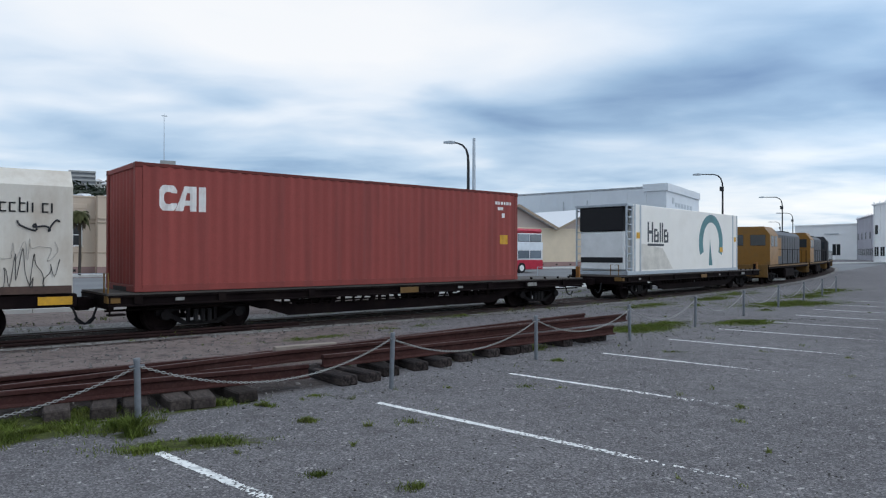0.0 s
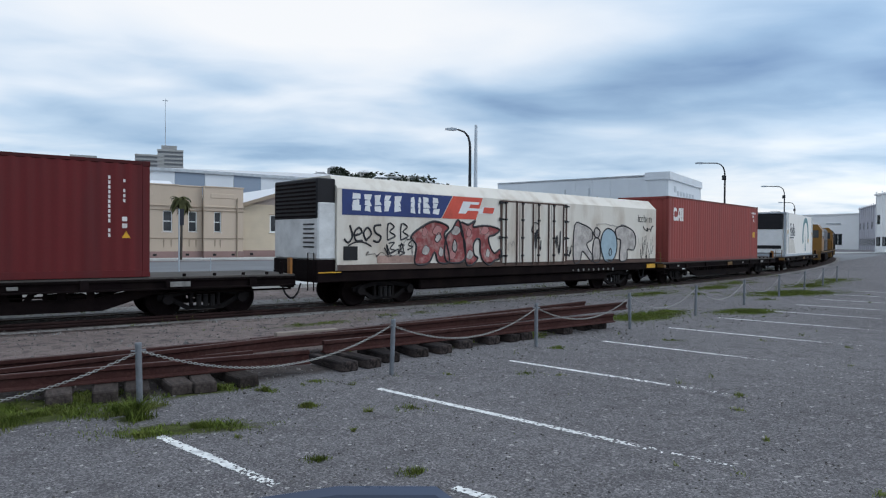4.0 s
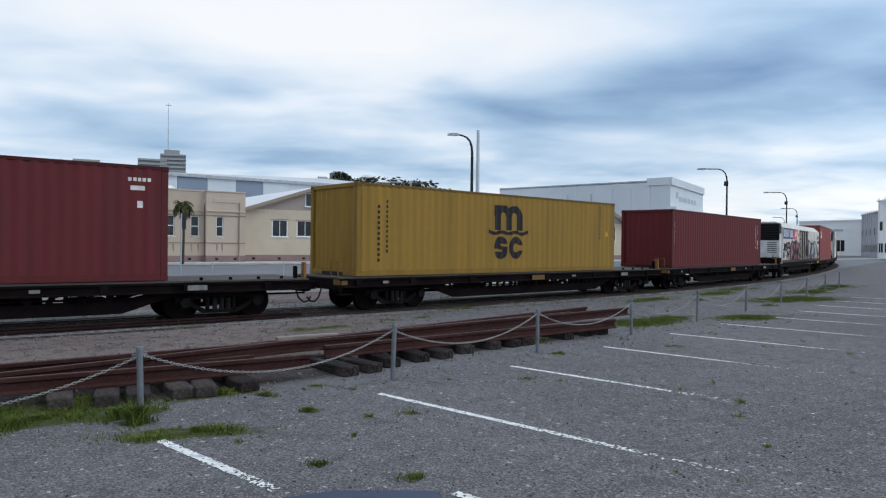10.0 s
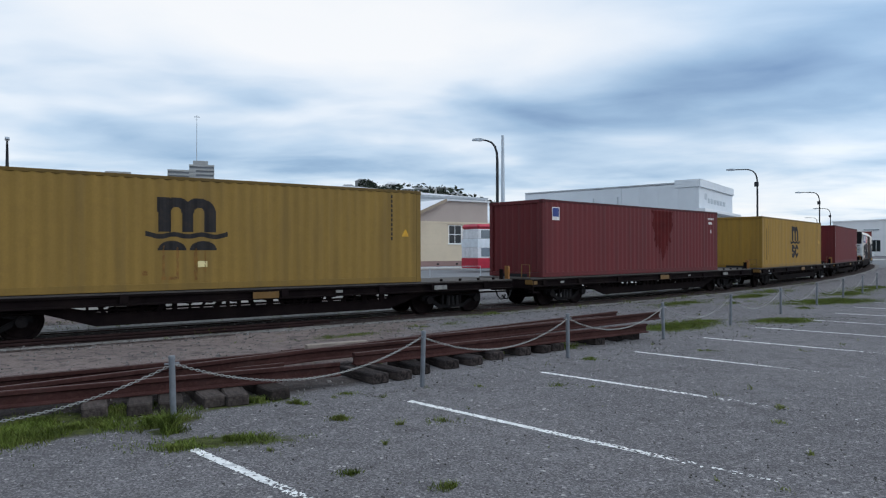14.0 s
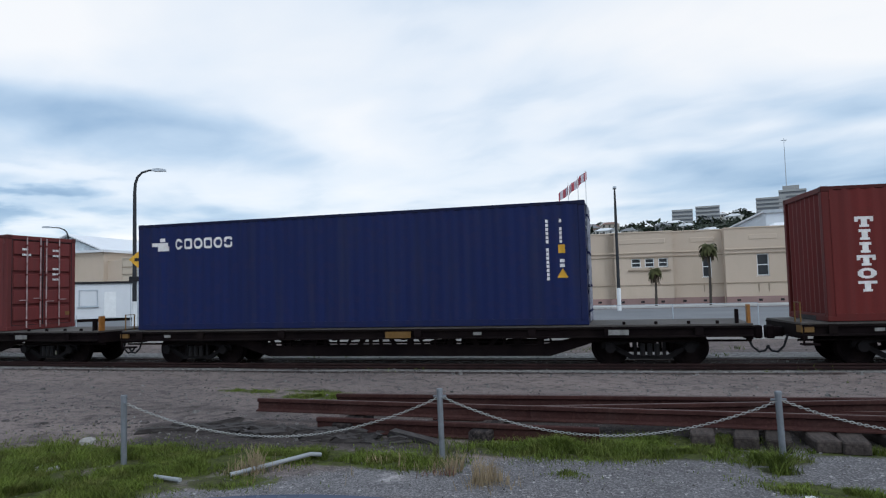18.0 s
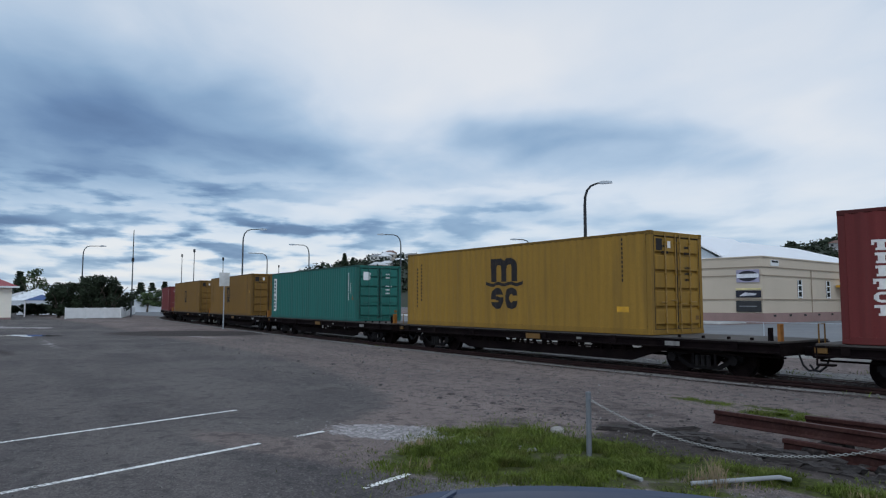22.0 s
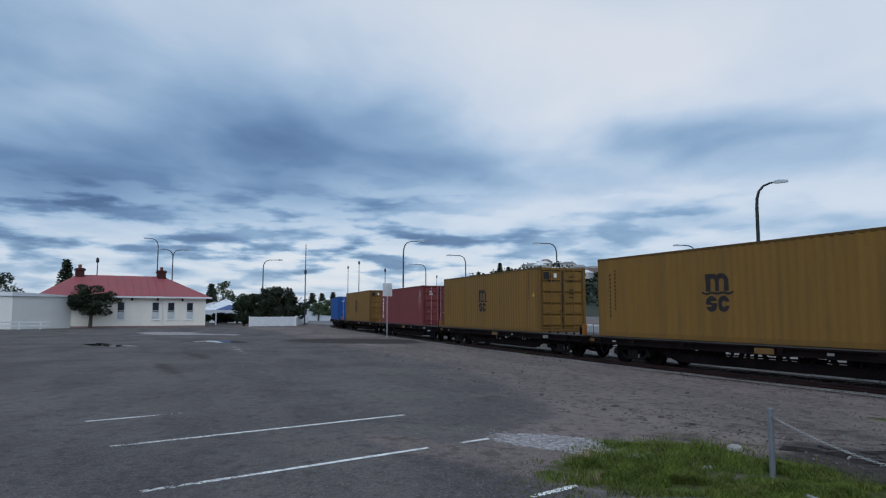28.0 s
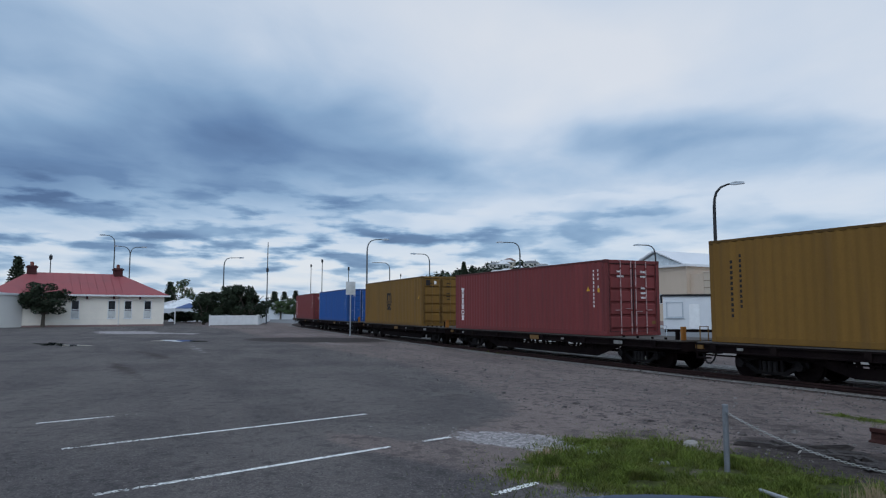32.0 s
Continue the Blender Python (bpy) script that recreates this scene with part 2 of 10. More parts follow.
def mat(name, base, rough=0.6, metal=0.0, var=0.18, scale=2.0, bump=0.15, bscale=30.0, dirt=None, damt=0.4, dscale=1.2, stretch=(1, 1, 1), fleck=None, famt=0.3, fscale=60.0, spec=0.4, rand=0.06):
    """A painted, stained or mineral surface: broad and fine variation, dirt, flecks and relief."""
    if name in MATS:
        return MATS[name]
    ma = bpy.data.materials.new(name)
    ma.use_nodes = True
    nt = ma.node_tree
    bs = nt.nodes["Principled BSDF"]
    N, L = nt.nodes.new, nt.links.new
    tc, mp = N("ShaderNodeTexCoord"), N("ShaderNodeMapping")
    mp.inputs["Scale"].default_value = stretch
    L(tc.outputs["Object"], mp.inputs[0])

    def noise_(s, det, vec):
        n = N("ShaderNodeTexNoise")
        n.inputs["Scale"].default_value, n.inputs["Detail"].default_value, n.inputs["Roughness"].default_value = s, det, 0.6
        L(vec, n.inputs["Vector"])
        return n.outputs["Fac"]

    def mix_(fac, a, b, kind="MIX"):
        n = N("ShaderNodeMixRGB")
        n.blend_type = kind
        for k, v in enumerate((fac, a, b)):
            if isinstance(v, (int, float)):
                n.inputs[k].default_value = v
            elif isinstance(v, tuple):
                n.inputs[k].default_value = (*v, 1)
            else:
                L(v, n.inputs[k])
        return n.outputs[0]

    def ramp_(fac, lo, hi):
        n = N("ShaderNodeMapRange")
        n.inputs["From Min"].default_value, n.inputs["From Max"].default_value = lo, hi
        L(fac, n.inputs[0])
        return n.outputs[0]

    broad = noise_(scale, 5, mp.outputs[0])
    lo, hi = tuple(c * (1 - var) for c in base), tuple(min(1, c * (1 + var)) for c in base)
    col = mix_(ramp_(broad, 0.3, 0.7), lo, hi)
    fine = noise_(bscale, 3, tc.outputs["Object"])
    col = mix_(var * 0.8, col, mix_(ramp_(fine, 0.3, 0.7), (0.25, 0.25, 0.25), (0.75, 0.75, 0.75)), "OVERLAY")
    if dirt:
        d = noise_(dscale, 7, mp.outputs[0])
        n = N("ShaderNodeMath")
        n.operation = "MULTIPLY"
        L(ramp_(d, 0.48, 0.75), n.inputs[0])
        n.inputs[1].default_value = damt
        col = mix_(n.outputs[0], col, dirt)
    if fleck:
        v = N("ShaderNodeTexVoronoi")
        v.inputs["Scale"].default_value = fscale
        L(tc.outputs["Object"], v.inputs["Vector"])
        cv = N("ShaderNodeSeparateColor")
        L(v.outputs["Color"], cv.inputs[0])
        n = N("ShaderNodeMath")
        n.operation = "MULTIPLY"
        L(ramp_(cv.outputs[0], 0.55, 1.0), n.inputs[0])
        n.inputs[1].default_value = famt
        col = mix_(n.outputs[0], col, fleck)
    if rand:
        oi = N("ShaderNodeObjectInfo")
        hs = N("ShaderNodeHueSaturation")
        mr = N("ShaderNodeMapRange")
        mr.inputs["To Min"].default_value, mr.inputs["To Max"].default_value = 1 - rand, 1 + rand
        L(oi.outputs["Random"], mr.inputs[0])
        L(mr.outputs[0], hs.inputs["Value"])
        L(col, hs.inputs["Color"])
        col = hs.outputs[0]
    L(col, bs.inputs["Base Color"])
    rr = N("ShaderNodeMapRange")
    rr.inputs["To Min"].default_value, rr.inputs["To Max"].default_value = max(0.03, rough - 0.12), min(1, rough + 0.12)
    L(broad, rr.inputs[0])
    L(rr.outputs[0], bs.inputs["Roughness"])
    bs.inputs["Metallic"].default_value = metal
    bs.inputs["Specular IOR Level"].default_value = spec
    if bump:
        b = N("ShaderNodeBump")
        b.inputs["Strength"].default_value, b.inputs["Distance"].default_value = bump, 0.02
        L(fine, b.inputs["Height"])
        L(b.outputs[0], bs.inputs["Normal"])
    MATS[name] = ma
    return ma


def glass(name, tint=(0.08, 0.1, 0.12), rough=0.08):
    return mat(name, tint, rough, 0.0, 0.1, 0.6, 0.0, 5, spec=0.8, rand=0.25)


RUST = (0.13, 0.055, 0.03)
BALLAST = mat("ballast", (0.135, 0.128, 0.122), 0.95, 0, 0.25, 0.8, 0.9, 22, dirt=(0.10, 0.085, 0.07), damt=0.6, dscale=0.9, fleck=(0.36, 0.345, 0.33), famt=0.75, fscale=19, rand=0)
STREET = mat("street_asphalt", (0.15, 0.155, 0.165), 0.85, 0, 0.15, 0.3, 0.4, 20, dirt=(0.22, 0.22, 0.22), damt=0.4, dscale=0.2, rand=0)
CONCRETE = mat("pale_concrete", (0.44, 0.44, 0.43), 0.85, 0, 0.15, 0.5, 0.3, 18, dirt=(0.25, 0.24, 0.23), damt=0.4, dscale=0.6)
PAINT = mat("worn_line_paint", (0.78, 0.78, 0.76), 0.7, 0, 0.10, 3, 0.4, 60, dirt=(0.25, 0.25, 0.26), damt=0.9, dscale=9, rand=0)
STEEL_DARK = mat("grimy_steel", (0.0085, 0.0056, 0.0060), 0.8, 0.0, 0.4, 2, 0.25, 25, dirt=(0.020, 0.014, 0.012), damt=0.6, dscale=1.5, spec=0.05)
RAIL_RUST = mat("rusty_rail", (0.0468, 0.0198, 0.0180), 0.85, 0.0, 0.3, 1.5, 0.3, 40, dirt=(0.05, 0.03, 0.027), damt=0.6, dscale=3, fleck=(0.11, 0.055, 0.042), famt=0.25, fscale=30, spec=0.1)
OLD_RAIL = mat("dark_old_rail", (0.026, 0.014, 0.0135), 0.85, 0.0, 0.3, 1.5, 0.3, 40, dirt=(0.045, 0.026, 0.023), damt=0.5, dscale=3, spec=0.1)
RAIL_HEAD = mat("worn_rail_head", (0.10, 0.075, 0.068), 0.6, 0.4, 0.15, 4, 0.1, 40)
SLEEPER = mat("weathered_sleeper", (0.0192, 0.0160, 0.0160), 0.95, 0, 0.4, 4, 0.7, 30, dirt=(0.12, 0.095, 0.085), damt=0.7, dscale=3, stretch=(1, 6, 6), rand=0.4, spec=0.08)
POST_STEEL = mat("weathered_galvanised_post", (0.18, 0.195, 0.215), 0.6, 0.4, 0.2, 6, 0.1, 50, dirt=(0.14, 0.13, 0.125), damt=0.5, dscale=4)
GALV = mat("galvanised_steel", (0.42, 0.46, 0.50), 0.5, 0.5, 0.12, 6, 0.1, 50)
YELLOW = mat("safety_yellow", (0.62, 0.33, 0.02), 0.55, 0, 0.15, 4, 0.1, 30, dirt=(0.15, 0.1, 0.05), damt=0.5, dscale=3)
DULL_YELLOW = mat("dull_yellow_plate", (0.15, 0.075, 0.012), 0.6, 0, 0.25, 4, 0.1, 20, dirt=(0.08, 0.06, 0.04), damt=0.6, dscale=4)
WHITE = mat("white_paint", (0.75, 0.76, 0.76), 0.6, 0, 0.06, 2, 0.05, 20, dirt=(0.4, 0.4, 0.38), damt=0.25, dscale=1.5)
BLACK = mat("black_paint", (0.0120, 0.0120, 0.0144), 0.6, 0, 0.2, 3, 0.1, 20, spec=0.25)


def island(material, lo, hi):
    """Varies a material's tone from piece to piece of a joined mesh."""
    nt = material.node_tree
    bs = nt.nodes["Principled BSDF"]
    src = bs.inputs["Base Color"].links[0].from_socket
    geo, mr, hs = nt.nodes.new("ShaderNodeNewGeometry"), nt.nodes.new("ShaderNodeMapRange"), nt.nodes.new("ShaderNodeHueSaturation")
    mr.inputs["To Min"].default_value, mr.inputs["To Max"].default_value = lo, hi
    nt.links.new(geo.outputs["Random Per Island"], mr.inputs[0])
    nt.links.new(mr.outputs[0], hs.inputs["Value"])
    nt.links.new(src, hs.inputs["Color"])
    nt.links.new(hs.outputs[0], bs.inputs["Base Color"])
    return material


GRASS_A = island(mat("grass_blade", (0.094, 0.126, 0.022), 0.8, 0, 0.4, 2.2, 0.0, 20, dirt=(0.15, 0.12, 0.05), damt=0.5, dscale=3.0, spec=0.2, rand=0), 0.55, 1.5)
GRASS_DRY = mat("dry_grass", (0.28, 0.215, 0.135), 0.9, 0, 0.25, 3, 0.0, 20, spec=0.2, rand=0)

# ---- plan: track ----
def heading(s):
    """The track's direction, in degrees from +x, at s metres along it."""
    q = min(max(s, -75.0), 45.0) / 50
    th = (((-0.27488 * q - 1.14070) * q + 5.20111) * q + 14.88034) * q + 36.431
    if s > 45:
        th += min(s - 45, 40) * 0.16 + min(max(s - 90, 0), 60) * 0.33
    if s < -72:
        th -= min(-72 - s, 50) * 0.6
    return radians(th)


S_STEP = 0.5
S_ALL = [S_STEP * k for k in range(-720, 721)]


def lay_track():
    pts = {0: Vector((-9.88 - 1.22 * math.sin(heading(0)), 12.645 + 1.22 * math.cos(heading(0)), 0))}
    for way in (1, -1):
        for k in range(0, 720):
            a = heading(S_STEP * way * (k + 0.5))
            pts[way * (k + 1)] = pts[way * k] + way * S_STEP * Vector((math.cos(a), math.sin(a), 0))
    return pts


TRACK = lay_track()
RAIL_TOP = 0.03


def on_track(s, side=0.0, z=0.0):
    """The place s along the track, side metres to the left of its middle."""
    k = int(math.floor(s / S_STEP))
    a, b = TRACK[k], TRACK[k + 1]
    p = a.lerp(b, s / S_STEP - k)
    h = heading(s)
    return Vector((p.x - side * math.sin(h), p.y + side * math.cos(h), z))


def along(t):
    """How far the train has rolled after t seconds."""
    return 5.4125 * t + 0.01959 * t * t - 0.000208 * t ** 3


def ride(s, half, z):
    """The pose of a vehicle whose pivots stand half metres before and behind s."""
    a, b = on_track(s - half), on_track(s + half)
    d = b - a
    mid = (a + b) / 2
    return pose(mid.x, mid.y, z, 0, 0, math.degrees(math.atan2(d.y, d.x)))


def strip(mesh, s0, s1, side0, side1, z, step=1.0, wob=0.0, seed=0):
    """A flat strip along the track between two offsets."""
    rnd = random.Random(seed)
    n = int((s1 - s0) / step)
    vs, fs = [], []
    for i in range(n + 1):
        s = s0 + (s1 - s0) * i / n
        w = wob * (noise.noise(Vector((s * 0.35, seed, 0))) + 0.5 * noise.noise(Vector((s * 1.3, seed + 5, 0))))
        vs += [on_track(s, side0 + w, z), on_track(s, side1 + wob * noise.noise(Vector((s * 0.4, seed + 9, 3))), z)]
    fs = [(2 * i, 2 * i + 1, 2 * i + 3, 2 * i + 2) for i in range(n)]
    return mesh.add(vs, fs)


E1, E2 = Vector((math.cos(radians(36)), math.sin(radians(36)), 0)), Vector((-math.sin(radians(36)), math.cos(radians(36)), 0))


def street(a, b, z=0.0):
    """A place a metres along the street and b metres across it from the camera's foot."""
    return a * E1 + b * E2 + Vector((0, 0, z))


def street_pose(a, b, z=0.0, turn=0.0):
    p = street(a, b, z)
    return pose(p.x, p.y, z, 0, 0, 36 + turn)


# ---- ground ----
# grass and weeds: middle, half-lengths, turn, blades, least and greatest height
GRASS = [
    (-9.0, 1.2, 1.35, 0.95, 150, 9000, 0.06, 0.26), (-8.0, 1.15, 0.95, 0.75, 60, 5200, 0.05, 0.22), (-8.7, 0.2, 0.7, 0.4, 150, 2700, 0.04, 0.18), (-10.1, 0.85, 0.5, 0.35, 60, 1500, 0.03, 0.12), (-6.9, 2.9, 0.5, 0.3, 50, 700, 0.03, 0.12), (-7.1, 4.0, 0.8, 0.3, 40, 2700, 0.04, 0.16), (-9.9, 1.7, 0.8, 0.55, 40, 2600, 0.03, 0.12), (-8.3, 0.7, 0.9, 0.6, 120, 3000, 0.05, 0.24), (-8.9, 2.5, 0.8, 0.5, 45, 4200, 0.04, 0.18), (-7.7, 3.7, 1.2, 0.32, 48, 3400, 0.04, 0.14), (-8.0, 2.6, 0.9, 0.6, 60, 6000, 0.04, 0.2), (-7.5, 1.9, 0.6, 0.5, 60, 2600, 0.04, 0.18),
    (-6.3, 4.6, 0.7, 0.4, 40, 1900, 0.05, 0.2), (-5.3, 6.25, 1.35, 0.42, 36, 6200, 0.05, 0.24), (-4.6, 7.5, 0.8, 0.4, 41, 3000, 0.05, 0.18), (-4.35, 7.0, 0.8, 0.3, 40, 2600, 0.04, 0.15), (-4.7, 5.5, 0.22, 0.16, 0, 240, 0.04, 0.14), (-4.4, 5.75, 0.14, 0.12, 0, 120, 0.04, 0.12),
    (-3.25, 7.05, 0.24, 0.2, 0, 700, 0.14, 0.5), (-3.5, 7.35, 0.5, 0.18, 40, 700, 0.05, 0.2), (-2.5, 6.7, 0.7, 0.24, 15, 950, 0.03, 0.12), (-2.85, 6.4, 0.3, 0.12, 10, 220, 0.03, 0.1), (-2.9, 8.3, 0.6, 0.16, 35, 800, 0.05, 0.18), (-2.2, 8.35, 0.14, 0.1, 0, 200, 0.05, 0.15), (-1.52, 7.6, 0.13, 0.09, 0, 150, 0.04, 0.12),
    (-1.7, 8.95, 0.2, 0.12, 0, 110, 0.03, 0.11), (-1.15, 8.7, 0.1, 0.08, 0, 60, 0.04, 0.12), (-0.8, 9.25, 0.16, 0.14, 0, 150, 0.05, 0.2), (-0.2, 5.45, 0.22, 0.12, 0, 160, 0.02, 0.09), (-1.05, 5.75, 0.14, 0.08, 0, 90, 0.03, 0.09), (-1.9, 6.9, 0.2, 0.12, 0, 70, 0.02, 0.08),
    (-0.35, 7.55, 0.35, 0.2, 0, 90, 0.02, 0.07), (1.2, 9.6, 0.4, 0.22, 30, 90, 0.02, 0.07), (2.05, 11.9, 0.2, 0.13, 0, 160, 0.03, 0.12), (1.75, 13.4, 0.4, 0.3, 40, 700, 0.06, 0.22), (4.4, 13.0, 0.3, 0.16, 0, 120, 0.02, 0.08),
    (13.2, 25.4, 2.3, 0.9, 30, 6500, 0.04, 0.16), (16.0, 29.8, 2.2, 0.8, 45, 3800, 0.04, 0.16), (11.3, 28.2, 1.8, 0.6, 50, 3000, 0.04, 0.14), (20.2, 34.8, 2.4, 0.8, 45, 2800, 0.04, 0.16), (8.3, 18.4, 1.1, 0.5, 25, 2200, 0.04, 0.13), (6.1, 18.4, 0.8, 0.4, 30, 1200, 0.03, 0.12),
    (5.1, 17.1, 1.5, 0.65, 42, 4200, 0.04, 0.14), (7.4, 24.4, 2.2, 0.6, 46, 2600, 0.03, 0.12), (8.4, 18.8, 0.9, 0.4, 30, 1300, 0.03, 0.11), (12.9, 25.6, 2.6, 0.8, 40, 3800, 0.03, 0.14), (9.4, 24.6, 1.6, 0.5, 46, 900, 0.03, 0.1), (13.6, 31.5, 2.6, 0.8, 50, 2200, 0.03, 0.14), (18.2, 32.5, 2.4, 0.9, 50, 1900, 0.03, 0.14), (10.8, 22.6, 0.8, 0.4, 40, 500, 0.03, 0.1),
    (-13.0, 5.75, 0.8, 0.22, 24, 900, 0.03, 0.12), (-11.2, 6.35, 0.9, 0.28, 30, 1500, 0.04, 0.2), (-11.9, 6.6, 0.9, 0.16, 24, 600, 0.03, 0.12), (-2.9, 15.0, 1.2, 0.3, 42, 900, 0.03, 0.10), (0.6, 20.4, 1.8, 0.4, 44, 1300, 0.03, 0.11), (3.2, 19.4, 1.5, 0.35, 44, 900, 0.03, 0.11), (-1.0, 17.2, 1.3, 0.35, 42, 700, 0.03, 0.1),
]
# where the bare dirt of the yard ends towards the sealed ground
DIRT_EDGE = [(-150, -78), (-90, -46), (-62, -27), (-46, -17.7), (-41.7, -15.3), (-33, -9.6), (-25.9, -5.0), (-19.3, -2.0), (-15.9, -0.8), (-13.9, -0.3), (-12.2, -0.4), (-11.2, -1.0), (-9.9, -1.4), (-9.2, -1.9), (-8.4, -0.9), (-7.6, 0.0), (-7.0, 2.2), (-6.4, 4.2), (-5.4, 5.7), (-4.0, 7.3), (-2.5, 8.9), (0, 11.3), (2.4, 13.9), (5, 16.7), (9, 21.6), (15, 29.5), (26, 43)]


def near_cuts(lo, hi, step, far):
    fine = [lo + step * k for k in range(int(round((hi - lo) / step)) + 1)]
    out, d, a, b = [], step * 2, lo, hi
    left, right = [], []
    while a > -far or b < far:
        a, b = max(a - d, -far), min(b + d, far)
        left.append(a)
        right.append(b)
        d *= 1.13
    return sorted(set(left)) + fine + sorted(set(right))


def ground_material():
    """Chip seal, yard asphalt, dirt, weeds, dark soil with painted shade, and rubble, each broken up by its own noise.
    """
    ma = bpy.data.materials.new("yard_ground")
    ma.use_nodes = True
    nt = ma.node_tree
    N, L = nt.nodes.new, nt.links.new
    bs = nt.nodes["Principled BSDF"]
    tc = N("ShaderNodeTexCoord")

    def noise_(scale, detail=5, rough=0.6, stretch=None, turn=0):
        n = N("ShaderNodeTexNoise")
        n.inputs["Scale"].default_value, n.inputs["Detail"].default_value, n.inputs["Roughness"].default_value = scale, detail, rough
        vec = tc.outputs["Object"]
        if stretch:
            mp = N("ShaderNodeMapping")
            mp.vector_type = "TEXTURE"
            mp.inputs["Rotation"].default_value, mp.inputs["Scale"].default_value = (0, 0, radians(turn)), (*stretch, 1)
            L(vec, mp.inputs[0])
            vec = mp.outputs[0]
        L(vec, n.inputs["Vector"])
        return n.outputs["Fac"]

    def rng(v, lo, hi, a=0.0, b=1.0):
        n = N("ShaderNodeMapRange")
        n.interpolation_type = "SMOOTHSTEP"
        for k, x in enumerate((lo, hi, a, b)):
            n.inputs[k + 1].default_value = x
        L(v, n.inputs[0])
        return n.outputs[0]

    def mth(op, a, b):
        n = N("ShaderNodeMath")
        n.operation = op
        for k, v in enumerate((a, b)):
            if isinstance(v, (int, float)):
                n.inputs[k].default_value = v
            else:
                L(v, n.inputs[k])
        return n.outputs[0]

    def mix(fac, a, b, kind="MIX"):
        n = N("ShaderNodeMixRGB")
        n.blend_type = kind
        for k, v in enumerate((fac, a, b)):
            if isinstance(v, (int, float)):
                n.inputs[k].default_value = v
            elif isinstance(v, tuple):
                n.inputs[k].default_value = (*v, 1)
            else:
                L(v, n.inputs[k])
        return n.outputs[0]

    def cover(name):
        n, s = N("ShaderNodeAttribute"), N("ShaderNodeSeparateColor")
        n.attribute_name = name
        L(n.outputs["Color"], s.inputs[0])
        return s.outputs

    one, two = cover("cover_a"), cover("cover_b")
    blot, grit, fine, huge = noise_(1.7, 8, 0.65), noise_(9, 6, 0.7), noise_(55, 3, 0.6), noise_(0.22, 5, 0.6)
    patchy = noise_(3.4, 9, 0.72)
    worn = noise_(0.5, 7, 0.62, (3.2, 1), 28)

    def mask(w, spread=0.55, soft=0.16):
        v = mth("ADD", w, mth("MULTIPLY", mth("SUBTRACT", mth("ADD", mth("MULTIPLY", blot, 0.6), mth("MULTIPLY", grit, 0.4)), 0.5), spread * 2))
        return rng(v, 0.5 - soft, 0.5 + soft)

    def chips(scale, share):
        v, s = N("ShaderNodeTexVoronoi"), N("ShaderNodeSeparateColor")
        v.inputs["Scale"].default_value = scale
        L(tc.outputs["Object"], v.inputs["Vector"])
        L(v.outputs["Color"], s.inputs[0])
        return rng(s.outputs[0], 1 - share, 1.0), s.outputs[1], v.outputs["Distance"]

    bright, tone, dist = chips(64, 0.40)
    seal = mix(rng(huge, 0.35, 0.65), (0.150, 0.142, 0.149), (0.195, 0.186, 0.193))
    seal = mix(rng(patchy, 0.40, 0.62, 0.0, 0.55), seal, (0.110, 0.104, 0.107))
    seal = mix(rng(tone, 0.1, 0.9, 0.0, 0.62), seal, (0.056, 0.053, 0.056))
    seal = mix(mth("MULTIPLY", bright, 0.45), seal, (0.406, 0.385, 0.385))
    pebble = chips(34, 0.02)[0]
    seal = mix(mth("MULTIPLY", pebble, 0.75), seal, (0.50, 0.48, 0.46))
    seal = mix(rng(blot, 0.52, 0.72, 0.0, 0.35), seal, (0.075, 0.069, 0.072))
    tar = mix(rng(worn, 0.36, 0.64), (0.083, 0.074, 0.075), (0.140, 0.124, 0.119))
    tar = mix(rng(huge, 0.45, 0.62, 0.0, 0.65), tar, (0.168, 0.151, 0.142))
    tar = mix(rng(blot, 0.55, 0.75, 0.0, 0.55), tar, (0.054, 0.050, 0.052))
    tar = mix(mth("MULTIPLY", bright, 0.55), tar, (0.213, 0.197, 0.190))
    tar = mix(rng(tone, 0.3, 1.0, 0.0, 0.55), tar, (0.040, 0.037, 0.041))
    tar = mix(rng(grit, 0.50, 0.72, 0.0, 0.55), tar, (0.190, 0.178, 0.165))
    tar = mix(rng(patchy, 0.52, 0.60, 0.0, 0.45), tar, (0.044, 0.043, 0.044))
    earth = mix(rng(worn, 0.35, 0.65), (0.134, 0.110, 0.105), (0.226, 0.181, 0.166))
    earth = mix(rng(blot, 0.5, 0.72, 0.0, 0.7), earth, (0.074, 0.059, 0.058))
    earth = mix(mth("MULTIPLY", bright, 0.6), earth, (0.298, 0.246, 0.232))
    earth = mix(rng(grit, 0.5, 0.72, 0.0, 0.8), earth, (0.240, 0.193, 0.176))
    earth = mix(rng(patchy, 0.52, 0.58, 0.0, 0.62), earth, (0.078, 0.066, 0.063))
    earth = mix(rng(tone, 0.4, 1.0, 0.0, 0.5), earth, (0.068, 0.060, 0.060))
    weed = mix(rng(grit, 0.35, 0.65), (0.037, 0.041, 0.014), (0.080, 0.097, 0.026))
    weed = mix(rng(blot, 0.5, 0.7, 0.0, 0.6), weed, (0.075, 0.060, 0.048))
    soil_and_shade = mix(rng(grit, 0.3, 0.7), (0.030, 0.025, 0.025), (0.080, 0.067, 0.062))
    rubble = mix(rng(grit, 0.35, 0.65), (0.19, 0.175, 0.175), (0.43, 0.40, 0.40))
    col = mix(mask(one[1]), seal, tar)
    col = mix(mask(one[0]), col, earth)
    col = mix(mask(two[0]), col, soil_and_shade)
    col = mix(mask(two[1], 0.75, 0.1), col, rubble)
    col = mix(mask(one[2], 0.8, 0.14), col, weed)
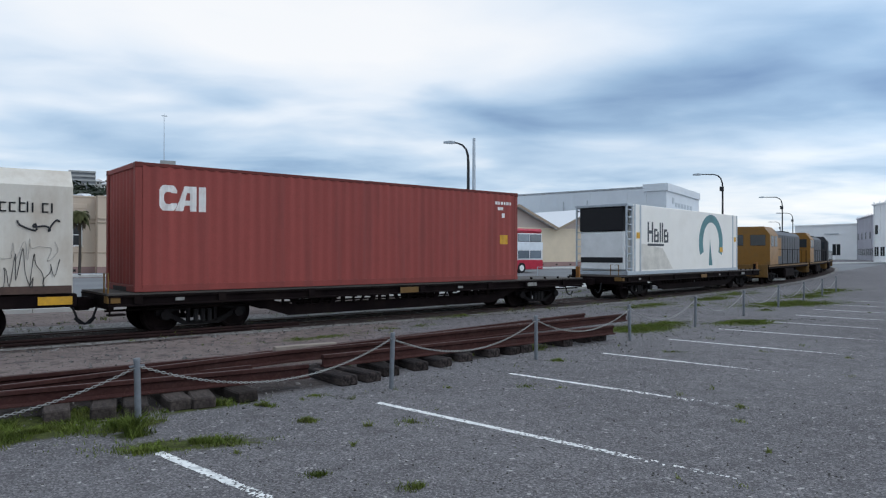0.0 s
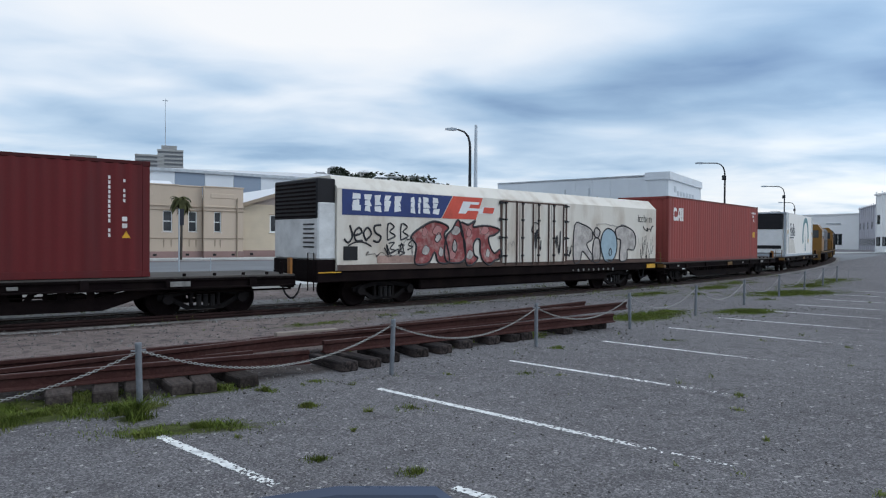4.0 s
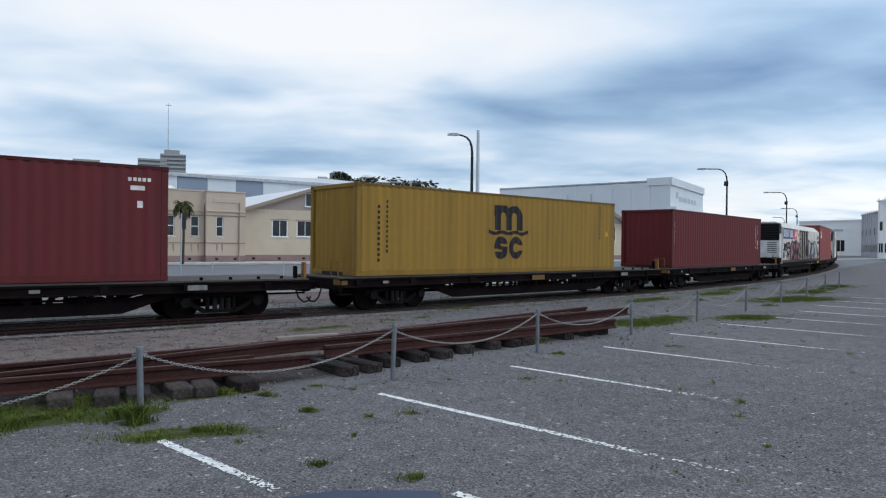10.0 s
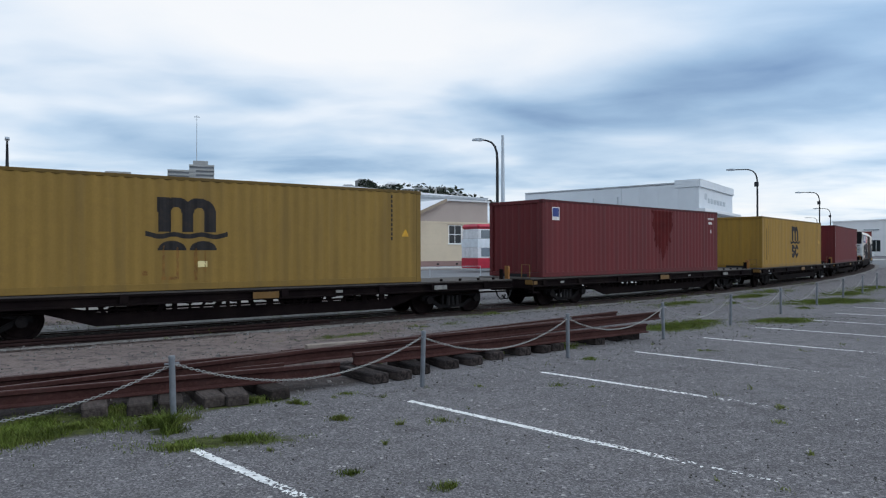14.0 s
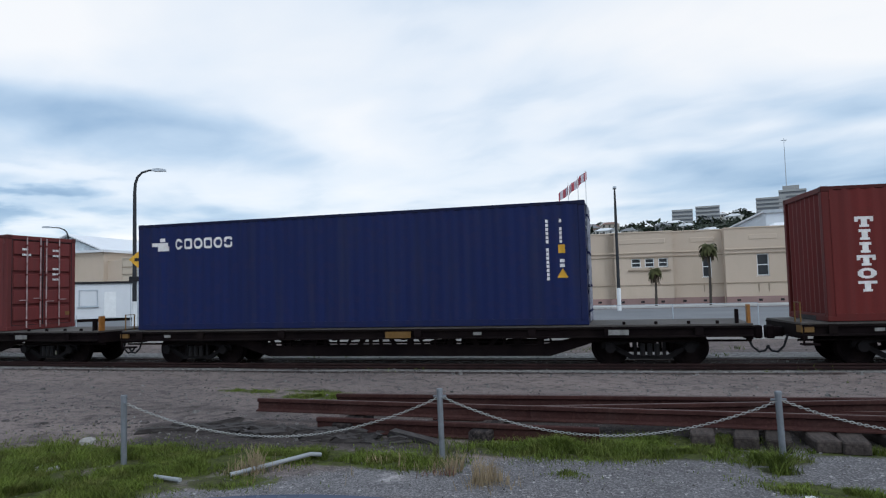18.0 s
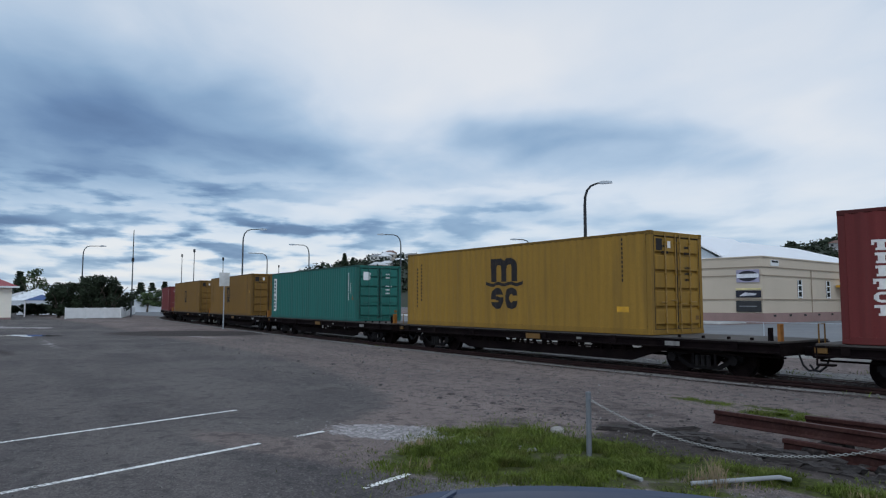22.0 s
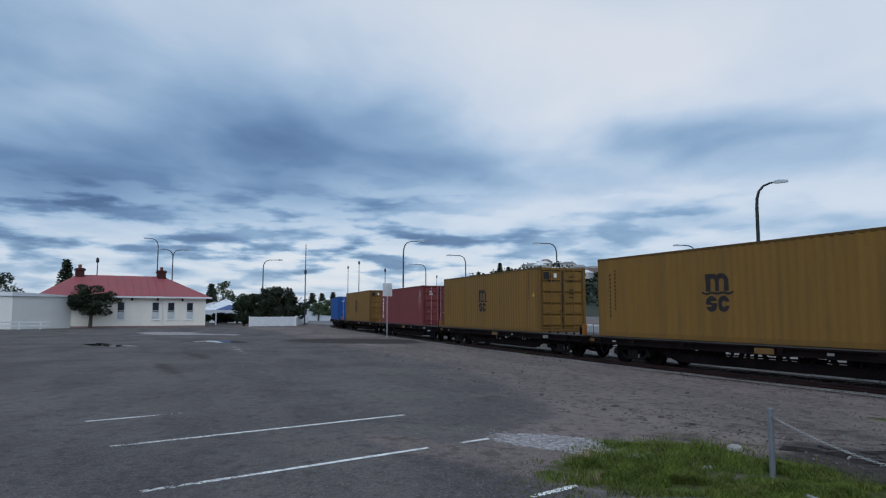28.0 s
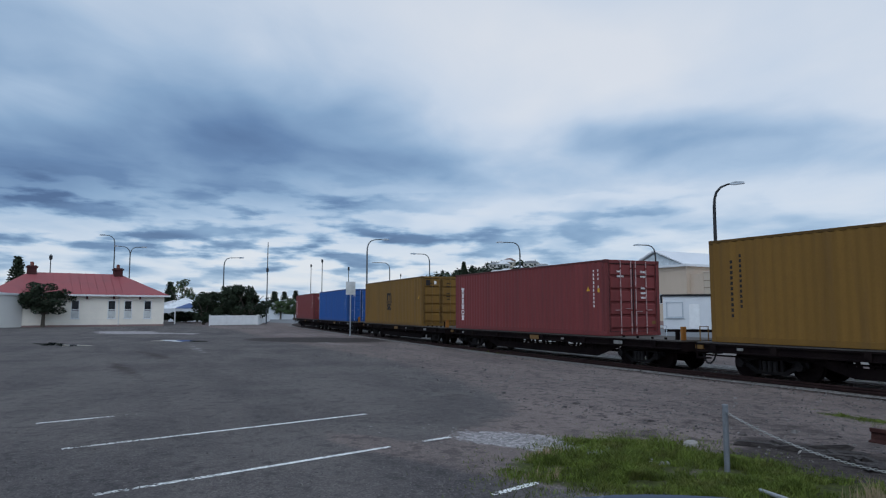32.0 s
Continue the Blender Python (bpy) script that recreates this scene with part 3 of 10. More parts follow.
    col = mix(0.35, col, mix(rng(fine, 0.3, 0.7), (0.3, 0.3, 0.3), (0.7, 0.7, 0.7)), "OVERLAY")
    L(col, bs.inputs["Base Color"])
    bs.inputs["Roughness"].default_value = 0.95
    bs.inputs["Specular IOR Level"].default_value = 0.12
    bp = N("ShaderNodeBump")
    bp.inputs["Strength"].default_value, bp.inputs["Distance"].default_value = 0.9, 0.012
    L(mth("ADD", mth("MULTIPLY", dist, -0.6), mth("ADD", grit, fine)), bp.inputs["Height"])
    L(bp.outputs[0], bs.inputs["Normal"])
    return ma


def ease(x):
    x = np.clip(x, 0, 1)
    return x * x * (3 - 2 * x)


def build_ground():
    xs, ys = near_cuts(-30, 22, 0.25, 4500), near_cuts(-16, 36, 0.25, 4500)
    nx, ny = len(xs), len(ys)
    gx, gy = np.meshgrid(np.array(xs), np.array(ys))
    px, py = gx.ravel(), gy.ravel()

    def oval(x, y, rx, ry, turn, top=1.0):
        c, s = math.cos(radians(turn)), math.sin(radians(turn))
        u, v = ((px - x) * c + (py - y) * s) / rx, (-(px - x) * s + (py - y) * c) / ry
        return top * np.exp(-0.75 * (u * u + v * v) ** 1.5)

    # signed distance to the dirt's edge
    gap, sign = np.full(px.shape, 1e9), np.ones(px.shape)
    for (x0, y0), (x1, y1) in zip(DIRT_EDGE[:-1], DIRT_EDGE[1:]):
        dx, dy = x1 - x0, y1 - y0
        q = np.clip(((px - x0) * dx + (py - y0) * dy) / (dx * dx + dy * dy), 0, 1)
        d = np.hypot(px - x0 - q * dx, py - y0 - q * dy)
        closer = d < gap
        gap = np.where(closer, d, gap)
        sign = np.where(closer, np.sign(dx * (py - y0) - dy * (px - x0)), sign)
    away = np.hypot(px, py)
    width = 0.5 + 0.05 * away
    dirt = ease(0.5 + sign * gap / (2 * width)) * ease((230 - away) / 60)
    dirt = dirt * (1 - 0.75 * ease((px + 5) / 6))
    dirt = np.maximum.reduce([dirt, oval(-9.4, -1.7, 1.9, 0.5, 55, 0.85), oval(-8.4, -0.6, 1.0, 0.35, 60, 0.7)])
    tar = ease((-1.5 - px + 0.25 * py) / 4.5) * ease((1.0 - dirt) * 1.6) * ease((2 - py) / 3)
    weed = np.zeros(px.shape)
    for x, y, rx, ry, turn, n, h0, h1 in GRASS:
        if n < 300:
            continue
        weed = np.maximum(weed, oval(x, y, rx * 1.05, ry * 1.05, turn, min(0.85, 0.25 + n / (3.14 * rx * ry) / 2200)))
    # dark soil, and shade painted under the rail pile and beside the track
    soil_and_shade = np.maximum.reduce([oval(-11.6, 3.9, 3.2, 1.5, 32, 0.45), oval(-9.0, 4.1, 2.0, 0.65, 28, 1.1), oval(-9.0, 3.3, 1.2, 0.5, 32, 0.8), oval(-10.8, 1.9, 1.2, 0.7, 40, 0.5), oval(-8.4, 3.5, 1.9, 0.7, 40, 0.78), oval(-9.6, 4.0, 1.6, 0.6, 30, 0.7), oval(-4.6, 8.1, 4.6, 0.7, 34, 0.85), oval(0.6, 13.0, 3.6, 0.8, 40, 0.85), oval(-8.3, 4.45, 2.0, 0.42, 26, 1.0), oval(-5.6, 5.9, 2.4, 0.3, 36, 0.8), oval(-43.2, -13.2, 5.2, 3.4, 70, 1.15), oval(-15.4, -1.6, 1.5, 0.5, 25, 0.42), oval(-9.6, 3.4, 1.0, 0.25, 40, 0.62), oval(-28, -16, 5.0, 0.5, 40, 0.55), oval(-21, -13, 4.5, 0.4, 38, 0.55), oval(-11.8, 4.2, 2.2, 0.4, 35, 0.5), oval(-12.2, 2.2, 2.2, 1.3, 45, 0.42), oval(-14.5, 3.9, 3.0, 0.8, 25, 0.40)])
    pale = np.maximum.reduce([oval(-10.2, -0.15, 1.05, 0.55, 62, 1.05), oval(-9.5, 0.55, 0.8, 0.25, 70, 0.85), oval(-9.3, 1.2, 0.6, 0.2, 60, 0.7), oval(-55.5, -34.0, 5.5, 2.6, 50, 0.95), oval(-53, -27.5, 4.0, 1.3, 50, 0.75), oval(-38.5, -11.0, 2.0, 0.7, 50, 0.6), oval(-33, -16.5, 6.0, 0.4, 32, 0.5), oval(-7.0, 2.9, 0.8, 0.35, 50, 0.52), oval(-5.9, 4.1, 0.6, 0.3, 40, 0.52)])
    me = bpy.data.meshes.new("ground")
    grid = np.arange(nx * ny).reshape(ny, nx)
    quads = np.stack([grid[:-1, :-1], grid[:-1, 1:], grid[1:, 1:], grid[1:, :-1]], -1).reshape(-1, 4)
    me.from_pydata(np.stack([px, py, 0 * px], -1).tolist(), [], quads.tolist())
    for name, three in (("cover_a", (dirt, tar, weed)), ("cover_b", (soil_and_shade, pale, 0 * soil_and_shade))):
        at = me.attributes.new(name, "FLOAT_COLOR", "POINT")
        at.data.foreach_set("color", np.stack([*three, np.ones(px.shape)], -1).astype(np.float32).ravel())
    me.materials.append(ground_material())
    tagged(part("ground", me, None), "grey chip-seal car park ground running into brown dirt and dark yard asphalt", "ground", kind="structure")
    b = strip(Mesh(), -170, 150, -1.9, 2.6, 0.008, 1.0, 0.35, 2)
    tagged(part("track_bed", b, BALLAST), "grey stone ballast bed under the rails", "track bed", kind="structure")
    # street beyond the track, with pale concrete pavement and kerb
    r = Mesh()
    r.add([street(-400, 30, 0.006), street(66, 30, 0.006), street(150, 56, 0.006), street(-400, 56, 0.006)], [(0, 1, 2, 3)])
    r.add([street(-29, 56, 0.006), street(-5, 56, 0.006), street(-5, 260, 0.006), street(-29, 260, 0.006)], [(0, 1, 2, 3)])
    tagged(part("road", r, STREET), "grey asphalt street beyond the railway", "road", kind="structure")
    for a0, a1, b0, b1 in ((-400, -31, 58, 63.2), (-3, 420, 58, 63.2), (-70, 48, 24.5, 29.2)):
        p = Mesh()
        step = 3.0
        a = a0
        while a < a1:
            q = [street(a + 0.01, b0), street(min(a + step, a1) - 0.01, b0), street(min(a + step, a1) - 0.01, b1), street(a + 0.01, b1)]
            p.add([v + Vector((0, 0, 0)) for v in q] + [v + Vector((0, 0, 0.13)) for v in q], [(4, 5, 6, 7), (0, 1, 5, 4), (1, 2, 6, 5), (2, 3, 7, 6), (3, 0, 4, 7)])
            a += step
        tagged(part("pavement", p, CONCRETE), "pale concrete pavement with a kerb along the street", "pavement", kind="structure")


build_ground()

RAIL_OUT = [(-0.062, 0), (0.062, 0), (0.062, 0.012), (0.012, 0.028), (0.009, 0.095), (0.034, 0.108), (0.034, 0.138), (0.028, 0.145), (-0.028, 0.145), (-0.034, 0.138), (-0.034, 0.108), (-0.009, 0.095), (-0.012, 0.028), (-0.062, 0.012)]


def rail_along(mesh, s0, s1, side, z, step=2.0):
    n = max(1, int((s1 - s0) / step))
    k = len(RAIL_OUT)
    vs = []
    for i in range(n + 1):
        s = s0 + (s1 - s0) * i / n
        vs += [on_track(s, side + a, z + h) for a, h in RAIL_OUT]
    fs = [(i * k + j, i * k + (j + 1) % k, (i + 1) * k + (j + 1) % k, (i + 1) * k + j) for i in range(n) for j in range(k)]
    fs += [tuple(range(k)), tuple(n * k + j for j in range(k - 1, -1, -1))]
    return mesh.add(vs, fs)


def build_track():
    tr = thing("railway_track", "rusty narrow-gauge railway track with worn bright rail heads", "railway track", kind="structure")
    for side in (-0.566, 0.566):
        part("rail", rail_along(Mesh(), -170, 170, side, RAIL_TOP - 0.145), mat("brown_running_rail", (0.050, 0.028, 0.024), 0.8, 0, 0.3, 1.5, 0.3, 40, dirt=(0.05, 0.03, 0.027), damt=0.4, dscale=3, spec=0.15), tr)
        head = strip(Mesh(), -170, 170, side - 0.024, side + 0.024, RAIL_TOP + 0.003, 2.0)
        part("rail_head", head, RAIL_HEAD, tr, "bright worn running surface")
    part("guard_rail", rail_along(Mesh(), -34, 7.8, -1.08, -0.035), OLD_RAIL, tr, "loose rusty rail beside the running rail")
    part("guard_rail", rail_along(Mesh(), -36, 7.2, -1.36, -0.075), OLD_RAIL, tr, "half-buried rusty rail beside the running rail")
    part("edge_bar", strip(Mesh(), -16, 5.0, -2.12, -2.02, 0.022, 1.0, 0.03, 3), OLD_RAIL, tr, "flat rusty bar lying in the ballast")
    # ballast is darker and browner between and just beside the rails
    dark_fill = mat("oily_ballast", (0.026, 0.017, 0.0155), 0.95, 0, 0.4, 1.2, 0.8, 22, dirt=(0.07, 0.055, 0.05), damt=0.5, dscale=1.6, fleck=(0.12, 0.10, 0.095), famt=0.35, fscale=18, rand=0, spec=0.1)
    tagged(part("oily_ballast", strip(Mesh(), -120, 120, -1.5, 1.15, 0.013, 1.0, 0.16, 6), dark_fill), "dark brown ballast strip between the rails", "ballast", kind="structure")
    sl = Mesh()
    sl.box(-0.1, 0.1, -1.05, 1.05, -0.1, 0.0155, 0.01)
    me = sl.data("sleeper", SLEEPER)
    rnd = random.Random(77)
    for k in range(140):
        s = -45 + 0.62 * k + rnd.uniform(-0.05, 0.05)
        if rnd.random() < 0.3:
            part("sleeper", me, None, tr, m=pose(*on_track(s), rnd.uniform(-0.3, 0.3), 0, math.degrees(heading(s))))


build_track()


def line_mark(p, q, w, skip=(), solid=99.0):
    m = Mesh()
    p, q = Vector((*p, 0)), Vector((*q, 0))
    d = (q - p).normalized()
    u = Vector((-d.y, d.x, 0)) * w / 2
    length, x = (q - p).length, 0.0
    rnd = random.Random(int(p.x * 100))
    k = 0
    up = Vector((0, 0, 0.005))
    while x < length:
        e = min(length, x + rnd.uniform(0.012, 0.035))
        worn = max(0.0, (x / min(length, solid) - 0.55)) * 1.6 + (0.25 if x > solid else 0)
        # ragged paint: whole where fresh, flakes of it where worn
        for lo, hi in ((-1, -0.6), (-0.6, -0.2), (-0.2, 0.2), (0.2, 0.6), (0.6, 1)):
            if rnd.random() < 0.05 + worn * (0.75 + 0.7 * noise.noise(Vector((x * 9.0, p.x, lo * 2)))):
                continue
            j = [rnd.uniform(0.66, 1.12) if abs(v) == 1 else 1.0 for v in (lo, lo, hi, hi)]
            m.add([p + d * x + u * lo * j[0] + up, p + d * e + u * lo * j[1] + up, p + d * e + u * hi * j[2] + up, p + d * x + u * hi * j[3] + up], [(0, 1, 2, 3)])
        x = e
    return m


def build_lines():
    starts = [(-2.70, 6.40), (-0.82, 8.54), (1.05, 10.63), (3.03, 12.81), (4.99, 14.90), (6.94, 16.97), (9.0, 18.85), (10.87, 20.75), (12.62, 22.97), (14.5, 25.0), (16.3, 27.1)]
    solid = [1.9, 3.6, 2.6, 2.55, 3.05, 3.1, 2.7, 2.6, 2.5, 2.5, 2.5]
    for k, (x, y) in enumerate(starts):
        n = solid[k] if k == 0 else max(4.4, solid[k])
        tagged(part("parking_line", line_mark((x, y), (x + n * 0.752, y - n * 0.659), 0.105, (), solid[k]), PAINT), "worn white painted parking bay line on chip seal", "parking line", "parking lines", "structure")
    for p, q, solid_to in (((-9.51, -1.95), (-6.72, -4.52), 9.0), ((-10.33, -1.18), (-9.93, -1.56), 9.0), ((-12.41, -2.95), (-8.84, -6.4), 9.0), ((-10.75, -8.24), (-13.98, -5.2), 1.2), ((-7.75, 0.04), (-7.2, -0.43), 9.0), ((0.1, 5.14), (0.75, 4.6), 9.0)):
        tagged(part("parking_line", line_mark(p, q, 0.105, (), solid_to), PAINT), "worn white painted parking bay line on chip seal", "parking line", "parking lines", "structure")


build_lines()

# ---- chain fence, old rails and sleepers ----
POSTS = [(-8.53, 2.30), (-6.06, 5.01), (-3.21, 7.12), (-0.72, 9.43), (1.67, 12.06), (4.07, 14.66), (6.53, 17.45), (9.15, 20.5), (11.8, 23.7), (14.4, 26.9), (17.0, 30.2), (19.6, 33.6)]


def build_posts():
    p = thing("bollard", "galvanised steel pipe post holding a slack chain", "post", "chain fence posts", m=pose(*POSTS[0], 0))
    part("pipe", Mesh().tube([(0, 0, -0.05), (0, 0, 0.76)], 0.033, 14), POST_STEEL, p)
    part("cap", Mesh().tube([(0, 0, 0.755), (0, 0, 0.78), (0, 0, 0.785)], 0.037, 14, True, 0.033), POST_STEEL, p)
    part("eye_bolt", Mesh().tube([(-0.075, 0, 0.70), (0.075, 0, 0.70)], 0.012, 6), POST_STEEL, p)
    rnd = random.Random(4)
    for x, y in POSTS[1:]:
        copy_thing(p, pose(x, y, 0, rnd.uniform(-1.5, 1.5), rnd.uniform(-1.5, 1.5), rnd.uniform(0, 90)))
    for k, (a, b) in enumerate(zip(POSTS[:-1], POSTS[1:])):
        a, b = Vector((*a, 0.70)), Vector((*b, 0.70))
        m = Mesh()
        n = int((b - a).length / (0.034 if k < 5 else 0.06))
        sag = (0.42, 0.40, 0.36, 0.34, 0.33, 0.36, 0.4, 0.4, 0.4, 0.4, 0.4)[k]
        for i in range(n):
            q = (i + 0.5) / n
            p0 = a.lerp(b, (i - 0.15) / n)
            p1 = a.lerp(b, (i + 1.15) / n)
            p0.z -= sag * 4 * (i / n) * (1 - i / n)
            p1.z -= sag * 4 * ((i + 1) / n) * (1 - (i + 1) / n)
            d = (p1 - p0).normalized()
            u = d.cross(Vector((0, 0, 1))).normalized()
            if i % 2:
                u = d.cross(u)
            w = 0.0105
            c, e = (p0 + p1) / 2, (p1 - p0) / 2
            loop = [c - e + u * w * 0.4, c - e * 0.6 + u * w, c + e * 0.6 + u * w, c + e + u * w * 0.4, c + e - u * w * 0.4, c + e * 0.6 - u * w, c - e * 0.6 - u * w, c - e - u * w * 0.4, c - e + u * w * 0.4]
            m.tube(loop, 0.0042, 4, False)
        tagged(part("chain", m, mat("dull_galvanised_chain", (0.30, 0.30, 0.29), 0.6, 0.3, 0.2, 6, 0.1, 40)), "slack galvanised chain hung between posts", "chain", "fence chains")


build_posts()


def loose_rail(a, b, z, lean=0.0, scale=1.0):
    m = Mesh()
    a, b = Vector((*a, 0)), Vector((*b, 0))
    n = (b - a).length
    m.prism([(x * scale, y * scale) for x, y in RAIL_OUT], -n / 2, n / 2, "x")
    c = (a + b) / 2
    ob = part("old_rail", m, RAIL_RUST, m=pose(c.x, c.y, z, lean, 0, math.degrees(math.atan2(b.y - a.y, b.x - a.x))))
    return tagged(ob, "long rusty old rail stacked on timber sleepers", "rail", "stacked old rails")


def build_rail_pile():
    rails = [((-9.88, 4.58), (-1.9, 9.5), 0.172), ((-9.32, 5.62), (-0.9, 12.05), 0.172), ((-6.3, 6.75), (-1.1, 12.3), 0.176), ((-1.85, 10.35), (3.7, 14.7), 0.172), ((-8.45, 4.78), (-5.2, 6.75), 0.012), ((-2.2, 11.35), (4.75, 17.55), 0.172), ((-3.2, 11.2), (3.2, 17.2), 0.05), ((-1.2, 13.1), (3.9, 18.6), 0.06), ((-7.9, 6.4), (-2.9, 10.2), 0.012)]
    for k, (a, b, z) in enumerate(rails):
        r = loose_rail(a, b, z - 0.027 if z > 0.1 else z, 0, 1.3)
        n = (Vector(b) - Vector(a)).length
        if k != 4:
            part("rail_head", Mesh().box(-n / 2, n / 2, -0.038 if k % 2 else -0.02, -0.02 if k % 2 else 0.004, 0.1885, 0.1905), mat("worn_old_head", (0.13, 0.10, 0.092), 0.7, 0, 0.3, 2, 0.1, 30, dirt=(0.06, 0.03, 0.027), damt=0.9, dscale=2.0), r, "pale worn edge of the rail head")
    me = Mesh().box(-0.85, 0.20, -0.14, 0.14, 0, 0.143, 0.016).data("old_sleeper", SLEEPER)
    pale = Mesh().box(-0.85, 0.36, -0.135, 0.135, 0, 0.143, 0.016).data("old_sleeper", mat("greyed_sleeper", (0.055, 0.045, 0.041), 0.95, 0, 0.4, 4, 0.7, 30, dirt=(0.022, 0.018, 0.018), damt=0.85, dscale=3, stretch=(1, 6, 6), rand=0.4, spec=0.08))
    rnd = random.Random(9)
    near = [(-4.45, 7.80, -60), (-4.05, 8.02, -62), (-3.72, 8.10, -57), (-3.35, 8.36, -60), (-3.02, 8.56, -55), (-2.66, 8.86, -58)]
    stubs = near + [(-1.5, 9.85, -50), (-1.2, 10.12, -52), (-0.85, 10.6, -52), (-0.45, 11.0, -52), (-0.08, 11.42, -50), (0.3, 12.0, -52), (0.8, 12.4, -50), (1.2, 12.75, -52), (1.5, 13.05, -50), (2.4, 13.9, -50), (3.0, 14.45, -52), (3.3, 14.75, -50), (-6.4, 5.95, -58), (-8.2, 5.1, -60), (-6.9, 7.5, -55)]
    for x, y, turn in stubs:
        ob = part("old_sleeper", pale if (x, y, turn) in near else me, None, m=pose(x + rnd.uniform(-0.06, 0.06), y + rnd.uniform(-0.06, 0.06), -0.01 * rnd.random(), rnd.uniform(-3, 3), rnd.uniform(-1, 1), turn + rnd.uniform(-9, 9)))
        tagged(ob, "weathered dark timber sleeper under old rails", "sleeper", "old sleepers")
    for p, q in (((-2.75, 11.0), (-1.85, 11.6)),):
        a, b = Vector((*p, 0)), Vector((*q, 0))
        ob = part("timber_plank", Mesh().box(-(b - a).length / 2, (b - a).length / 2, -0.07, 0.07, -0.11, 0.03, 0.008), mat("grey_plank", (0.24, 0.20, 0.17), 0.9, 0, 0.25, 3, 0.4, 30, stretch=(1, 8, 8)), m=pose(*((a + b) / 2).to_2d(), 0.335, 0, 0, math.degrees(math.atan2(b.y - a.y, b.x - a.x))))
        tagged(ob, "weathered grey timber plank lying on old rails", "plank", "planks")
    rot = mat("rotten_timber", (0.034, 0.028, 0.027), 0.95, 0, 0.4, 4, 0.5, 30, stretch=(1, 6, 6), dirt=(0.15, 0.135, 0.125), damt=0.5, dscale=6)
    for k in range(64):
        n, w, h = rnd.uniform(0.18, 0.9), rnd.uniform(0.05, 0.15), rnd.uniform(0.03, 0.10)
        q = rnd.random()
        x, y = -10.2 + 3.2 * q + rnd.gauss(0, 0.14), 3.55 + 1.75 * q + rnd.gauss(0, 0.2)
        m = Mesh().prism([(-n / 2, 0), (n / 2 - 0.06, 0), (n / 2, h * 0.6), (n / 2 - 0.1, h), (-n / 2 + 0.07, h * rnd.uniform(0.6, 1.1))], -w / 2, w / 2, "y")
        tagged(part("timber_fragment", m, rot, m=pose(x, y, -0.01, rnd.uniform(-14, 14), rnd.uniform(-9, 4), rnd.uniform(-5, 75))), "rotten dark timber fragment lying under old rails", "timber", "rotten timber pieces")
    ob = part("plastic_pipe", Mesh().tube([(-0.55, 0, 0.032), (0.36, 0.02, 0.10), (0.5, 0.08, 0.06)], 0.024, 12), mat("grey_plastic", (0.30, 0.315, 0.33), 0.6), m=pose(-7.0, 3.5, 0, 0, 0, 84))
    tagged(ob, "pale grey plastic pipe lying in the grass", "pipe")
    ob = part("pipe_offcut", Mesh().tube([(-0.2, 0, 0.03), (0.2, 0.0, 0.04)], 0.022, 10), mat("grey_plastic", (0.30, 0.315, 0.33), 0.6), m=pose(-7.4, 2.42, 0, 0, 0, 20))
    tagged(ob, "short offcut of pale grey pipe in the grass", "pipe")


build_rail_pile()

# ---- train ----
HALF_L, HALF_W = 6.095, 1.219
RIB, DEEP = 0.2756, 0.024


def paint_of(name, rgb, faded=0.35):
    return mat(name, rgb, 0.62, 0, 0.13, 0.7, 0.08, 25, dirt=tuple(0.45 * c + 0.02 for c in rgb), damt=faded * 1.5, dscale=1.1, stretch=(2.6, 2.6, 0.22), fleck=tuple(0.65 * c + 0.2 * r for c, r in zip(rgb, RUST)), famt=0.16, fscale=7.0, spec=0.2, rand=0.03)


def rib_line(lo, hi):
    """Points along a corrugated sheet: place along it and depth."""
    pts, x, k = [], lo, 0
    q = RIB / 4
    while x < hi - 1e-6:
        d0, d1 = ((0, 0), (0, DEEP), (DEEP, DEEP), (DEEP, 0))[k % 4]
        pts.append((x, d0))
        x, k = x + q, k + 1
    pts.append((hi, pts[-1][1]))
    return pts


def depth_at(x, lo):
    q = RIB / 4
    k = int((x - lo) // q)
    f = (x - lo) / q - k
    d0, d1 = ((0, 0), (0, DEEP), (DEEP, DEEP), (DEEP, 0))[k % 4]
    return d0 + (d1 - d0) * f


def sheet(mesh, lo, hi, z0, z1, place):
    pts = rib_line(lo, hi)
    vs = [place(x, d, z) for x, d in pts for z in (z0, z1)]
    return mesh.add(vs, [(2 * i, 2 * i + 2, 2 * i + 3, 2 * i + 1) for i in range(len(pts) - 1)])


def decal(mesh, x0, x1, z0, z1, lo=-HALF_L + 0.16, shear=0.0):
    """A painted patch on the near corrugated side, following its ribs."""
    q = RIB / 4
    xs = [x0] + [lo + q * k for k in range(int((x0 - lo) // q) + 1, int((x1 - lo) // q) + 1)] + [x1]
    vs = []
    for x in xs:
        y = -HALF_W + depth_at(x, lo) - 0.004
        vs += [(x, y, z0), (x + shear, y, z1)]
    return mesh.add(vs, [(2 * i, 2 * i + 2, 2 * i + 3, 2 * i + 1) for i in range(len(xs) - 1)])


def code_bars(mesh, x, ztop, n, w=0.09, h=0.10, gap=0.05, seed=1):
    rnd = random.Random(seed)
    z = ztop
    for k in range(n):
        if rnd.random() < 0.88:
            decal(mesh, x, x + w, z - h, z)
        z -= h + gap


